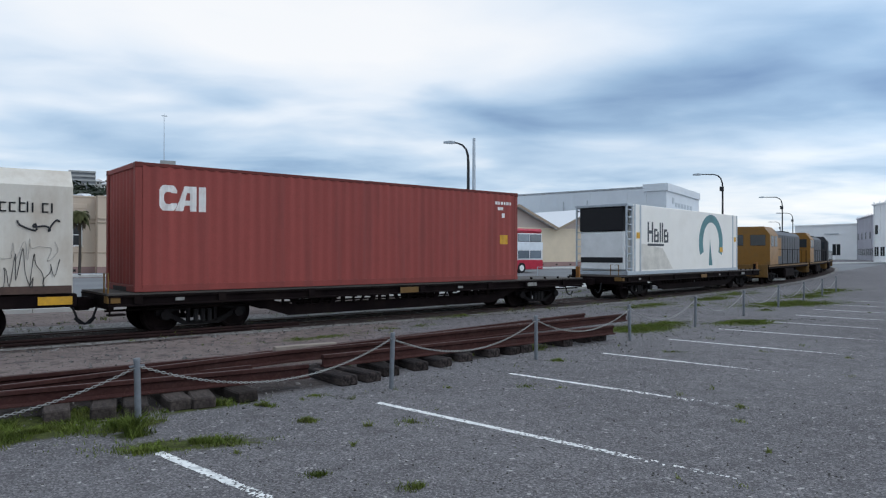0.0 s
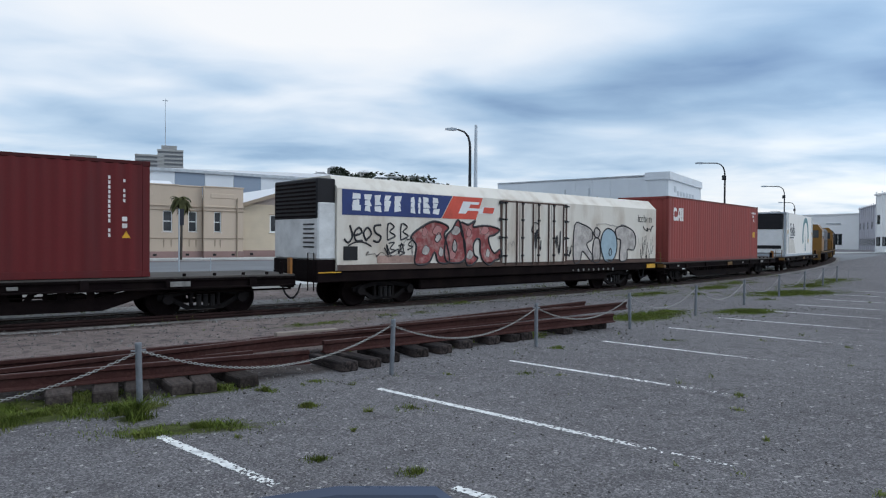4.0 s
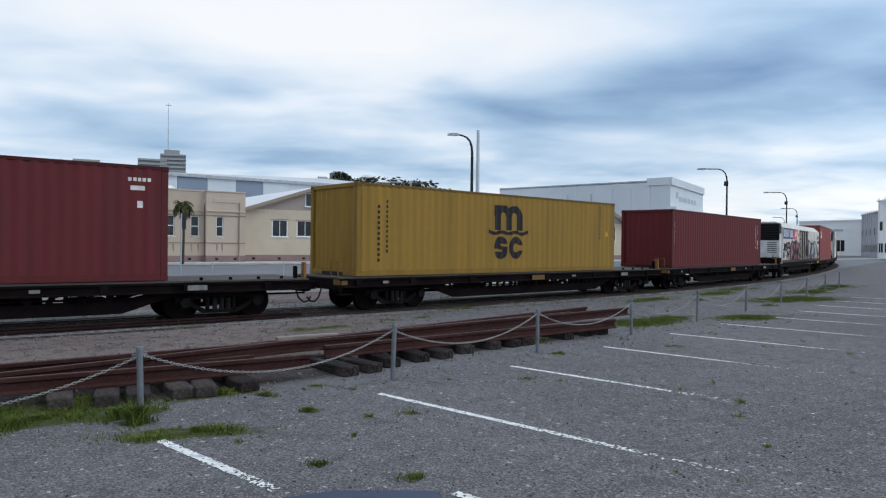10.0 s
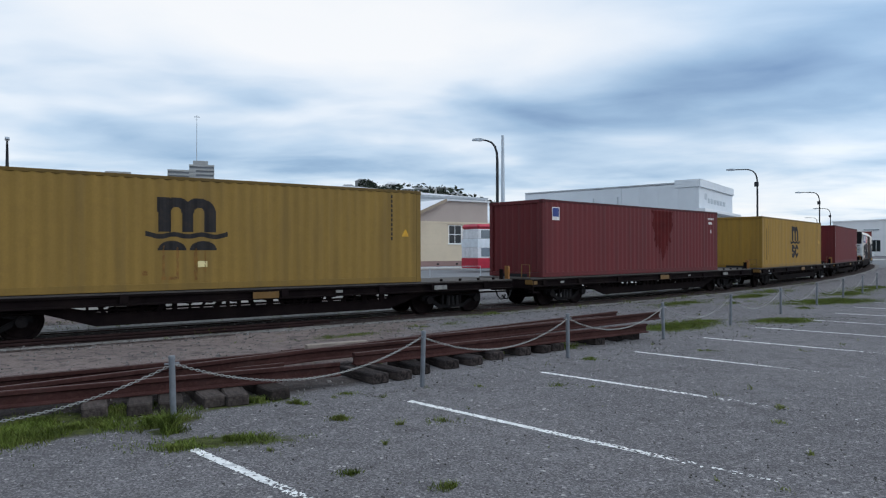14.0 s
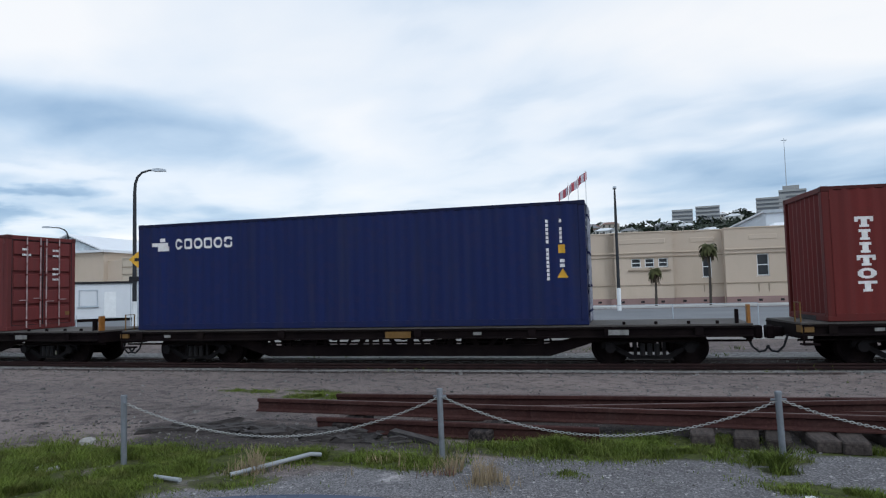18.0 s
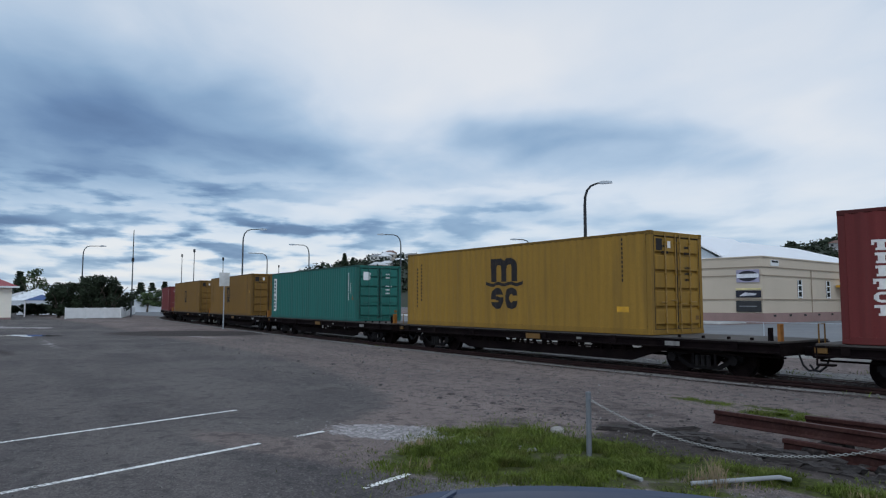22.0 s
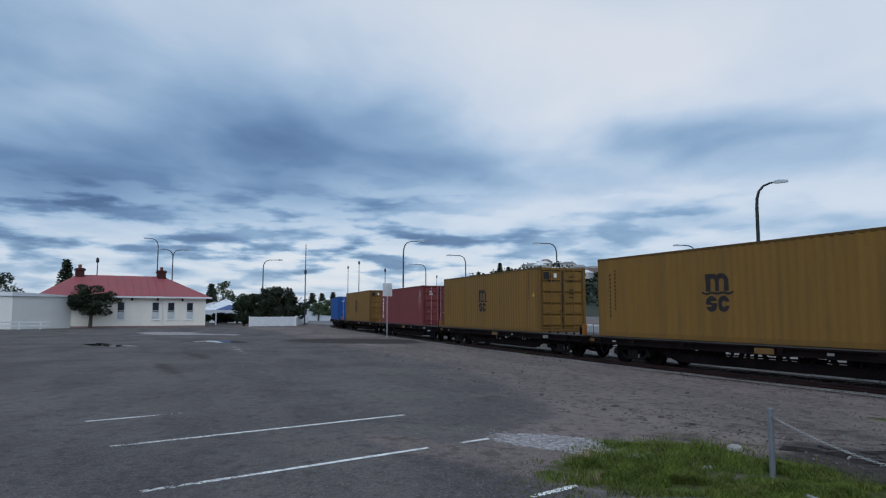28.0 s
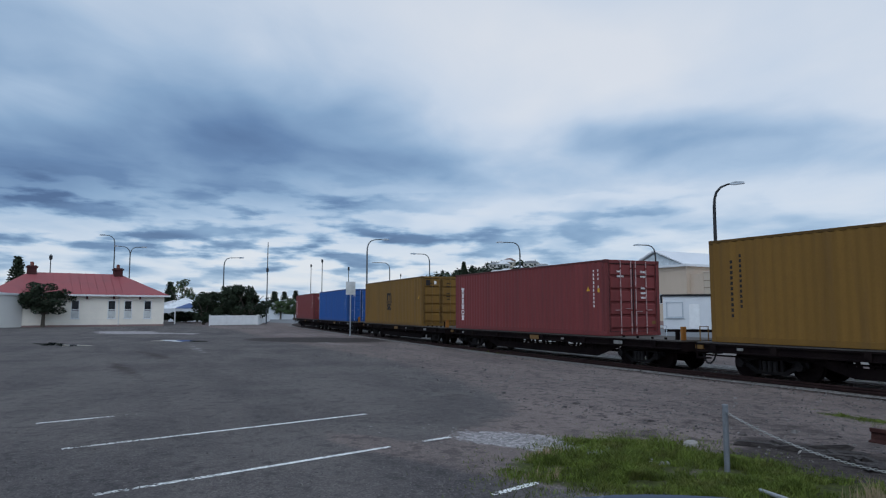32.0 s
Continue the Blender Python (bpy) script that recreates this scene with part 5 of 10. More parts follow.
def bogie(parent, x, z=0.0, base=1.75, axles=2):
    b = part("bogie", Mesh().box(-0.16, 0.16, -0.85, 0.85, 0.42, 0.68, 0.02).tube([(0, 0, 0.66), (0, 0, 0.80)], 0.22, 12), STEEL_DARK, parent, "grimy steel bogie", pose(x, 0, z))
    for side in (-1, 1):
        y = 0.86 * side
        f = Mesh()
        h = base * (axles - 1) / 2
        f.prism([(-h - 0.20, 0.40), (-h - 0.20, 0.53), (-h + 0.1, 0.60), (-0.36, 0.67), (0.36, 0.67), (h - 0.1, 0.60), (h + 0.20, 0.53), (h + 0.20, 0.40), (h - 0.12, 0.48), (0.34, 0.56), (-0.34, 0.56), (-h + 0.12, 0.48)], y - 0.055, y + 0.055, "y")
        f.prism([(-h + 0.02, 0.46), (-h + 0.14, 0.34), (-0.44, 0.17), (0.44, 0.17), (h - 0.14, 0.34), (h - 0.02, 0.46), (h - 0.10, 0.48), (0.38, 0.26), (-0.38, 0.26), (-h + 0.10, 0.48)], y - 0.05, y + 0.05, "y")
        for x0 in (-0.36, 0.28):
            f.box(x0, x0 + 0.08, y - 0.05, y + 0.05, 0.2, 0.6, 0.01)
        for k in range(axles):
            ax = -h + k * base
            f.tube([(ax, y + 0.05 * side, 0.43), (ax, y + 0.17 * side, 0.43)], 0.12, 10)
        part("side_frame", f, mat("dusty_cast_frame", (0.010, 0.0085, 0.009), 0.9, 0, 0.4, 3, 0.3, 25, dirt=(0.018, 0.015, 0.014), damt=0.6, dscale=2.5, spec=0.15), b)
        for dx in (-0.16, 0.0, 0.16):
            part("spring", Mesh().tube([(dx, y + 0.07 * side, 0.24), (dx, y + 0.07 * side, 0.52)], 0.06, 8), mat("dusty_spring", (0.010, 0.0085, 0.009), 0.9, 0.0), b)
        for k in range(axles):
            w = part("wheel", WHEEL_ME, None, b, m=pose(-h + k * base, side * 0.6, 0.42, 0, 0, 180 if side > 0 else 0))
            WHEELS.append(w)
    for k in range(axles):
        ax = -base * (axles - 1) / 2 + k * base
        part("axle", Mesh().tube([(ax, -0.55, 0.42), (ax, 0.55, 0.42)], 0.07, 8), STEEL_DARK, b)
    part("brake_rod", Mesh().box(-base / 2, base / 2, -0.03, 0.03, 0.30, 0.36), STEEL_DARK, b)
    return b


DECK = 0.985
WAGON_HALF = 8.12


def couplers(w, half, z=0.72):
    for e in (-1, 1):
        m = Mesh().box(min(e * half, e * (half + 0.34)), max(e * half, e * (half + 0.34)), -0.09, 0.09, z - 0.12, z + 0.1, 0.02)
        m.box(min(e * (half + 0.2), e * (half + 0.38)), max(e * (half + 0.2), e * (half + 0.38)), -0.14, 0.16, z - 0.16, z + 0.14, 0.03)
        part("coupler", m, STEEL_DARK, w)
        hose = [(e * half, -0.35, z - 0.05), (e * (half + 0.1), -0.36, z - 0.32), (e * (half + 0.24), -0.37, z - 0.44), (e * (half + 0.36), -0.36, z - 0.42), (e * (half + 0.46), -0.34, z - 0.30)]
        part("brake_hose", Mesh().tube(hose, 0.026, 6), BLACK, w, "looped black brake hose")


def flat_wagon():
    w = thing("flat_wagon", "grimy dark steel container flat wagon on bogies", "wagon", "flat wagons of the train")
    Lh = WAGON_HALF
    part("deck", Mesh().box(-Lh, Lh, -1.2, 1.2, DECK - 0.06, DECK - 0.012, 0.006), mat("grey_deck", (0.075, 0.066, 0.06), 0.9, 0.0, 0.3, 1, 0.2, 15, dirt=(0.07, 0.05, 0.04), damt=0.5, dscale=0.8), w, "worn grey steel deck plate")
    for s in (-1, 1):
        y = 1.2 * s
        zt, zb = DECK - 0.068, DECK - 0.30
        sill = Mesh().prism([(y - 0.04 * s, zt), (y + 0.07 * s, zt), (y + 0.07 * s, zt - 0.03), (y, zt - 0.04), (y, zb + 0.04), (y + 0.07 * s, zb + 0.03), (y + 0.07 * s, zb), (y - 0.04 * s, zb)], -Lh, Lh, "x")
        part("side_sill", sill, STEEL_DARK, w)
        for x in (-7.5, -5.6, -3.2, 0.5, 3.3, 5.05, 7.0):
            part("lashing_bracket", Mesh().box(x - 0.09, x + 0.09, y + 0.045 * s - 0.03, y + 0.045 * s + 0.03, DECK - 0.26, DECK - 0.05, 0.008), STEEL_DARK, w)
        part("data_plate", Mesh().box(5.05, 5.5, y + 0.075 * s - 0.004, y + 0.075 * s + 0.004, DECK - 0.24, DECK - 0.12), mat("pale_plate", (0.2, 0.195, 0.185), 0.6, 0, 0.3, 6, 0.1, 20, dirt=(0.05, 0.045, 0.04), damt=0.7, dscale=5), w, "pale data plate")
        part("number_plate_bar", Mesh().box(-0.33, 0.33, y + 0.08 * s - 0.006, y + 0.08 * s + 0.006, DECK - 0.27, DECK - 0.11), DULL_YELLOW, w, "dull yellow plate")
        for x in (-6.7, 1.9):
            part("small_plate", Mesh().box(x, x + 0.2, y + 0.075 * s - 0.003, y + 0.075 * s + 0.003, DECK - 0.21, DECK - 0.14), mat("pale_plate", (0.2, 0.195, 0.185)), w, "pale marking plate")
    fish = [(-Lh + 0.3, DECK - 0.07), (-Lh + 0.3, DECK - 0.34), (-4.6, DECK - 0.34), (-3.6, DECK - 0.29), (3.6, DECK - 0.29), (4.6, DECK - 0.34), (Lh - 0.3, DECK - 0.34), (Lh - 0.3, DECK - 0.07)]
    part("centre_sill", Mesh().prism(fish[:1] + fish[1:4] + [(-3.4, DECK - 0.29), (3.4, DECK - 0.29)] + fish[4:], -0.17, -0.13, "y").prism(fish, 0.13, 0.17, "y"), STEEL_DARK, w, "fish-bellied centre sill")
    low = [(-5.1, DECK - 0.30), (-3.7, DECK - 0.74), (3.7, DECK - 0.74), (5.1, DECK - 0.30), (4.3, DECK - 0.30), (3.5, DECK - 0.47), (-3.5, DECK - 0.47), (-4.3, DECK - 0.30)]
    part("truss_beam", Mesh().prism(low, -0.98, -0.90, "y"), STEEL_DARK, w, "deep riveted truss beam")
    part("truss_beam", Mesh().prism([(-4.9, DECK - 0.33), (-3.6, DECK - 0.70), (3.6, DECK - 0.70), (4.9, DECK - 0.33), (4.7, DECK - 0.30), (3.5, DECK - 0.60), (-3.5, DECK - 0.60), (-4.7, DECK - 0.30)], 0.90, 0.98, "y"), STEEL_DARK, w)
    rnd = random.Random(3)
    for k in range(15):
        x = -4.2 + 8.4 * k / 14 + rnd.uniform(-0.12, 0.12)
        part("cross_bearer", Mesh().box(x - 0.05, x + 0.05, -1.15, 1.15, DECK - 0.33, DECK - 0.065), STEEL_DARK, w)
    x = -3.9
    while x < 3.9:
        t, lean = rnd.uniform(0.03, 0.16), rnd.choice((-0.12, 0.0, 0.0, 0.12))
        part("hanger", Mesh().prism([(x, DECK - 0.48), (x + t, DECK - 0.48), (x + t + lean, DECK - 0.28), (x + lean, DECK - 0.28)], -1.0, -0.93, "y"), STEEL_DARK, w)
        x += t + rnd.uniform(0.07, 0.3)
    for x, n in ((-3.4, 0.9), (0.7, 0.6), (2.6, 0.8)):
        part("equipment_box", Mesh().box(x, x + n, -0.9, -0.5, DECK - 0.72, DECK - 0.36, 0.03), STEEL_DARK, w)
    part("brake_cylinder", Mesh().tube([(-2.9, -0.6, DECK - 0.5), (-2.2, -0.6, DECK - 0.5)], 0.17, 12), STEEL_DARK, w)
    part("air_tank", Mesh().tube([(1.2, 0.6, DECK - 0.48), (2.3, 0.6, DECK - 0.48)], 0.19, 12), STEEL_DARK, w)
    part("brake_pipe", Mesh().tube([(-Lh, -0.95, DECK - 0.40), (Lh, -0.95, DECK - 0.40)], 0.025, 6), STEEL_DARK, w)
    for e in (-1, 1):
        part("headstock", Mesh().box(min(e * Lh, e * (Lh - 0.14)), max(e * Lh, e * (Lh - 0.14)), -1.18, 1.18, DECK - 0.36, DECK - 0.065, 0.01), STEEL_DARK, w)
        bogie(w, e * 5.95)
    couplers(w, Lh)
    post = Mesh().box(Lh - 0.10, Lh - 0.03, -1.12, -0.94, DECK - 0.30, DECK + 0.40, 0.008)
    part("end_post", post, mat("worn_orange_post", (0.29, 0.115, 0.018), 0.6, 0, 0.25, 4, 0.1, 30, dirt=(0.07, 0.04, 0.025), damt=0.7, dscale=4), w, "worn orange upright end post")
    part("end_post", Mesh().box(Lh - 0.34, Lh - 0.27, -1.10, -0.96, DECK - 0.2, DECK + 0.30, 0.008), STEEL_DARK, w, "grimy short upright end post")
    for x in (5.4, 6.1, 6.8, 7.4):
        part("deck_peg", Mesh().box(x - 0.035, x + 0.035, -1.16, -1.09, DECK - 0.012, DECK + 0.055, 0.01), STEEL_DARK, w)
    rail = Mesh().tube([(-Lh + 0.04, -1.1, DECK - 0.1), (-Lh + 0.04, -1.1, DECK + 0.42), (-Lh + 0.04, -0.75, DECK + 0.42), (-Lh + 0.04, -0.75, DECK - 0.1)], 0.018, 6)
    part("hand_rail", rail, DULL_YELLOW, w, "thin dull orange hand rail")
    part("step", Mesh().box(-Lh + 0.02, -Lh + 0.36, -1.26, -1.02, DECK - 0.5, DECK - 0.46).box(-Lh + 0.02, -Lh + 0.05, -1.26, -1.22, DECK - 0.5, DECK - 0.1), STEEL_DARK, w)
    part("buffer_plate", Mesh().box(-Lh - 0.012, -Lh + 0.25, -1.25, -0.95, DECK - 0.22, DECK - 0.07), DULL_YELLOW, w, "dull yellow corner plate")
    return w


def reefer_wagon():
    """A white insulated van with a cooling unit at its rear end."""
    w = thing("refrigerator_van", "white insulated railway van, grimy and covered in graffiti", "railway van")
    Lh = 7.95
    white = mat("dirty_white_panel", (0.62, 0.58, 0.515), 0.5, 0, 0.06, 0.8, 0.05, 18, dirt=(0.36, 0.28, 0.21), damt=0.75, dscale=1.3, stretch=(1, 1, 0.35))
    grey = mat("grey_unit", (0.55, 0.56, 0.56), 0.5)
    z0, z1 = 1.02, 3.60
    sec = [(-1.24, z0), (1.24, z0), (1.24, z1 - 0.36), (0.86, z1), (-0.86, z1), (-1.24, z1 - 0.36)]
    part("body", Mesh().prism(sec, -Lh + 0.55, Lh - 0.1, "x"), white, w)
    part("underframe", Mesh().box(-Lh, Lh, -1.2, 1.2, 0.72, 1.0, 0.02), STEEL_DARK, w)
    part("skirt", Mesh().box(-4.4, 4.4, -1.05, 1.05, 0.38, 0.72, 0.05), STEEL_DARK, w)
    rust = mat("rust_stained_sill", (0.075, 0.045, 0.036), 0.8, 0, 0.3, 2)
    part("lower_band", Mesh().box(-Lh + 0.56, Lh - 0.12, -1.255, -1.243, z0, z0 + 0.16), rust, w, "rust-stained lower band")
    unit = part("cooling_unit", Mesh().box(-Lh + 0.02, -Lh + 0.56, -1.18, 1.18, z0 + 0.3, z1 - 0.75, 0.04), grey, w, "grey cooling unit casing")
    part("grille", Mesh().box(-Lh + 0.0, -Lh + 0.56, -1.15, 1.15, z1 - 1.2, z1 - 0.12, 0.03), BLACK, unit, "black radiator grille")
    for k in range(9):
        part("grille_slat", Mesh().box(-Lh - 0.015, -Lh + 0.01, -1.1, 1.1, z1 - 1.15 + 0.11 * k, z1 - 1.10 + 0.11 * k), STEEL_DARK, unit)
    for k in range(6):
        part("vent_slat", Mesh().box(-Lh + 0.005, -Lh + 0.02, -1.0, -0.45, z0 + 0.62 + 0.12 * k, z0 + 0.66 + 0.12 * k), BLACK, unit)
    part("unit_base", Mesh().box(-Lh, -Lh + 0.56, -1.18, 1.18, z0 - 0.05, z0 + 0.3, 0.02), STEEL_DARK, w)
    # doors in the middle, with dark bars and hinges
    for k in range(4):
        x = -1.05 + 0.62 * k
        d = part("door_leaf", Mesh().box(x + 0.01, x + 0.60, -1.275, -1.245, z0 + 0.12, z1 - 0.46, 0.006), white, w)
        for q in (0.1, 0.5):
            part("door_bar", Mesh().tube([(x + q, -1.30, z0 + 0.05), (x + q, -1.30, z1 - 0.42)], 0.022, 6), rust, d, "rusty locking bar")
        for z in (z0 + 0.35, z0 + 0.95, z0 + 1.55, z0 + 2.1):
            if k in (0, 3):
                hx = x - 0.16 if k == 0 else x + 0.56
                part("hinge", Mesh().prism([(hx, z - 0.05), (hx + 0.22, z - 0.02), (hx + 0.22, z + 0.02), (hx, z + 0.05)], -1.30, -1.27, "y"), BLACK, d)
            part("rod_bracket", Mesh().box(x + 0.06, x + 0.14, -1.325, -1.27, z - 0.03, z + 0.03), BLACK, d)
    part("door_frame", Mesh().box(-1.12, 1.5, -1.262, -1.246, z1 - 0.46, z1 - 0.40).box(-1.12, -1.06, -1.262, -1.246, z0 + 0.1, z1 - 0.46).box(1.44, 1.5, -1.262, -1.246, z0 + 0.1, z1 - 0.46), rust, w)
    blue, red, wht = mat("livery_blue", (0.016, 0.034, 0.14), 0.5), mat("livery_red", (0.55, 0.07, 0.04), 0.5), WHITE
    y = -1.246
    slab = lambda x0, x1, a, b, lift=0.0: Mesh().box(x0, x1, y - 0.004 - lift, y - lift, a, b)
    part("livery_panel", Mesh().prism([(-7.25, 2.53), (-3.75, 2.53), (-3.3, 3.22), (-7.25, 3.22)], y - 0.004, y, "y"), blue, w, "blue livery panel")
    part("livery_stripe", Mesh().prism([(-3.72, 2.53), (-2.3, 2.53), (-2.0, 3.22), (-3.27, 3.22)], y - 0.004, y, "y"), red, w, "red livery panel")
    part("livery_stripe", Mesh().prism([(-3.05, 2.70), (-2.75, 2.70), (-2.65, 2.80), (-2.2, 2.80), (-2.15, 2.72), (-1.5, 2.72), (-1.38, 2.95), (-2.0, 2.95), (-2.05, 2.88), (-2.6, 2.88), (-2.55, 3.0), (-2.2, 3.0), (-2.15, 3.08), (-2.85, 3.08)], y - 0.008, y - 0.0045, "y"), wht, w, "white arrow emblem")
    part("livery_stripe", Mesh().prism([(-2.0, 2.74), (-1.52, 2.74), (-1.42, 2.93), (-1.95, 2.93)], y - 0.012, y - 0.0085, "y"), red, w, "red arrow tip")
    rnd = random.Random(12)
    m = Mesh()
    x = -6.95
    for k, wd in enumerate((0.34, 0.28, 0.26, 0.30, 0.30, 0, 0.22, 0.14, 0.30, 0.30)):
        if wd:
            z = 2.66
            for q in range(3):
                a = rnd.uniform(-0.03, 0.03)
                m.prism([(x + 0.02, z), (x + wd * rnd.uniform(0.55, 1.0), z + a), (x + wd * rnd.uniform(0.6, 1.0), z + 0.15), (x + rnd.uniform(0, 0.05), z + 0.15 + a)], y - 0.009, y - 0.005, "y")
                z += 0.155
        x += (wd or 0.16) + 0.06
    tagged(part("lettering", m, wht, w, "white chipped lettering bars"), kind="stuff")
    m = Mesh()
    for k, (dx, h) in enumerate(((0, 0.3), (0.10, 0.2), (0.28, 0.2), (0.47, 0.3), (0.62, 0.22), (0.72, 0.2), (0.92, 0.2), (1.1, 0.2))):
        m.box(6.30 + dx, 6.30 + dx + 0.035, y - 0.009, y - 0.005, 2.68, 2.68 + h)
        if k in (1, 2, 3, 6):
            m.box(6.30 + dx + 0.035, 6.30 + dx + 0.13, y - 0.009, y - 0.005, 2.68, 2.71).box(6.30 + dx + 0.035, 6.30 + dx + 0.13, y - 0.009, y - 0.005, 2.85, 2.88)
    tagged(part("lettering", m, BLACK, w, "thin dark lettering strokes"), kind="stuff")
    part("notice_panel", slab(-7.2, -6.75, 1.3, 1.68), BLACK, w, "black notice panel")
    # sprayed shapes with dark outlines, and loose scribbled lines
    ink = mat("black_spray", (0.03, 0.03, 0.035), 0.7)
    rose = mat("red_spray", (0.24, 0.05, 0.05), 0.7, 0, 0.35, 2.5, 0.0, 20, dirt=(0.48, 0.34, 0.31), damt=0.9, dscale=3.5)
    pale = mat("pale_blue_spray", (0.30, 0.40, 0.46), 0.7, 0, 0.15, 3)
    grysp = mat("grey_spray", (0.36, 0.33, 0.31), 0.7, 0, 0.35, 3, 0.0, 20, dirt=(0.6, 0.57, 0.52), damt=0.8, dscale=4)

    pinkish = mat("pink_spray", (0.42, 0.20, 0.19), 0.7, 0, 0.35, 4, 0.0, 20, dirt=(0.24, 0.05, 0.05), damt=0.8, dscale=4)

    def sprayed(points, material, lift, line=0.028):
        """A filled shape with a dark outline."""
        n, o = len(points), []
        for k in range(n):
            a, b, c, d = (Vector(points[(k + j - 1) % n]) for j in range(4))
            for q in (0.0, 0.25, 0.5, 0.75):
                o.append(0.5 * (2 * b + (c - a) * q + (2 * a - 5 * b + 4 * c - d) * q * q + (3 * b - a - 3 * c + d) * q ** 3))
        if material is not None:
            part("graffiti", Mesh().prism([tuple(v) for v in o], y - 0.005 - lift, y - 0.001 - lift, "y"), material, w, "sprayed graffiti shape")
        part("graffiti", Mesh().tube([(v.x, y - 0.006 - lift, v.y) for v in o + o[:1]], line, 4), ink, w, "sprayed dark outline")

    def scribble(x, z, wd, h, n, thick, material, seed):
        r2 = random.Random(seed)
        pts, last = [], None
        for k in range(n * 3):
            pts.append(Vector((x + wd * (k / (n * 3)) + r2.uniform(-0.5, 0.5) * wd / n, y - 0.012, z + h * r2.uniform(-0.5, 0.5))))
        o = []
        for k in range(1, len(pts) - 2):
            a, b, c, d = pts[k - 1:k + 3]
            for q in (0.0, 0.25, 0.5, 0.75):
                o.append(0.5 * (2 * b + (c - a) * q + (2 * a - 5 * b + 4 * c - d) * q * q + (3 * b - a - 3 * c + d) * q ** 3))
        part("graffiti", Mesh().tube(o, thick, 4), material, w, "sprayed graffiti line")

    sprayed([(-4.75, 1.18), (-4.7, 1.7), (-4.9, 1.95), (-4.6, 2.2), (-4.1, 2.42), (-3.7, 2.38), (-3.45, 2.25), (-3.62, 2.05), (-3.5, 1.7), (-3.42, 1.2), (-3.85, 1.2), (-4.0, 1.5), (-4.25, 1.18)], rose, 0.0, 0.034)
    sprayed([(-3.58, 1.3), (-3.55, 1.95), (-3.3, 2.2), (-3.05, 2.5), (-2.86, 2.1), (-2.8, 1.7), (-2.76, 1.28), (-3.15, 1.16)], rose, 0.002, 0.034)
    sprayed([(-2.72, 1.15), (-2.75, 1.75), (-2.92, 2.1), (-2.95, 2.42), (-2.62, 2.36), (-2.32, 2.5), (-2.42, 2.3), (-2.0, 2.34), (-1.55, 2.32), (-1.16, 2.22), (-1.4, 2.06), (-1.7, 1.98), (-1.66, 1.72), (-1.42, 1.46), (-1.12, 1.58), (-1.12, 1.30), (-1.4, 1.22), (-1.65, 1.08), (-1.95, 1.2), (-2.1, 1.5), (-2.1, 1.85), (-2.25, 1.92), (-2.4, 1.72), (-2.36, 1.42), (-2.2, 1.3), (-2.45, 1.1)], rose, 0.004, 0.034)
    for k, (gx, gz) in enumerate(((-4.4, 2.1), (-4.35, 1.55), (-3.9, 2.15), (-3.75, 1.5), (-3.3, 1.4), (-3.15, 2.15), (-2.6, 2.1), (-2.55, 1.4), (-1.9, 2.18), (-1.75, 1.45))):
        q = 0.1 + 0.05 * (k % 3)
        sprayed([(gx - q, gz - 0.06), (gx - 0.03, gz + 0.16), (gx + q, gz + 0.05), (gx + 0.04, gz - 0.12)], grysp if k % 2 else pinkish, 0.008, 0.006)
    
    sprayed([(-4.0, 1.9), (-3.85, 2.1), (-3.75, 1.95), (-3.9, 1.8)], grysp, 0.006, 0.015)
    sprayed([(-3.3, 1.65), (-3.2, 1.9), (-3.1, 1.65), (-3.2, 1.5)], grysp, 0.008, 0.015)
    def stroke(points, thick):
        o = []
        pts = [points[0]] + list(points) + [points[-1]]
        for k in range(1, len(pts) - 2):
            a, b, c, d = (Vector(v) for v in pts[k - 1:k + 3])
            for q in (0.0, 0.33, 0.66):
                o.append(0.5 * (2 * b + (c - a) * q + (2 * a - 5 * b + 4 * c - d) * q * q + (3 * b - a - 3 * c + d) * q ** 3))
        part("graffiti", Mesh().tube([(v.x, y - 0.006, v.y) for v in o + [Vector(points[-1])]], thick, 4), ink, w, "sprayed tag stroke")

    stroke([(-7.0, 2.25), (-6.92, 1.95), (-7.05, 1.78), (-7.18, 1.88)], 0.03)
    stroke([(-6.84, 1.98), (-6.62, 2.05), (-6.70, 2.2), (-6.86, 2.05), (-6.80, 1.84), (-6.60, 1.84)], 0.03)
    stroke([(-6.48, 1.85), (-6.56, 2.05), (-6.42, 2.2), (-6.30, 2.02), (-6.48, 1.84)], 0.03)
    stroke([(-5.98, 2.28), (-6.2, 2.24), (-6.16, 2.06), (-5.98, 1.96), (-6.06, 1.80), (-6.24, 1.84)], 0.032)
    stroke([(-7.05, 1.70), (-6.8, 1.80), (-6.5, 1.78), (-6.3, 1.68)], 0.022)
    for gx in (-5.75, -5.28):
        stroke([(gx, 1.85), (gx + 0.02, 2.32), (gx + 0.24, 2.24), (gx + 0.08, 2.1), (gx + 0.28, 1.98), (gx + 0.02, 1.86)], 0.024)
    for gx, gz in ((-5.7, 1.62), (-5.35, 1.55), (-5.05, 1.72)):
        stroke([(gx, gz + 0.15), (gx + 0.2, gz + 0.17), (gx + 0.04, gz), (gx + 0.22, gz - 0.05), (gx + 0.02, gz - 0.14)], 0.02)
    scribble(-5.9, 1.6, 0.9, 0.42, 4, 0.018, ink, 3)
    scribble(-5.3, 1.75, 0.8, 0.9, 3, 0.010, grysp, 4)
    scribble(-6.6, 1.45, 1.4, 0.16, 6, 0.008, ink, 5)
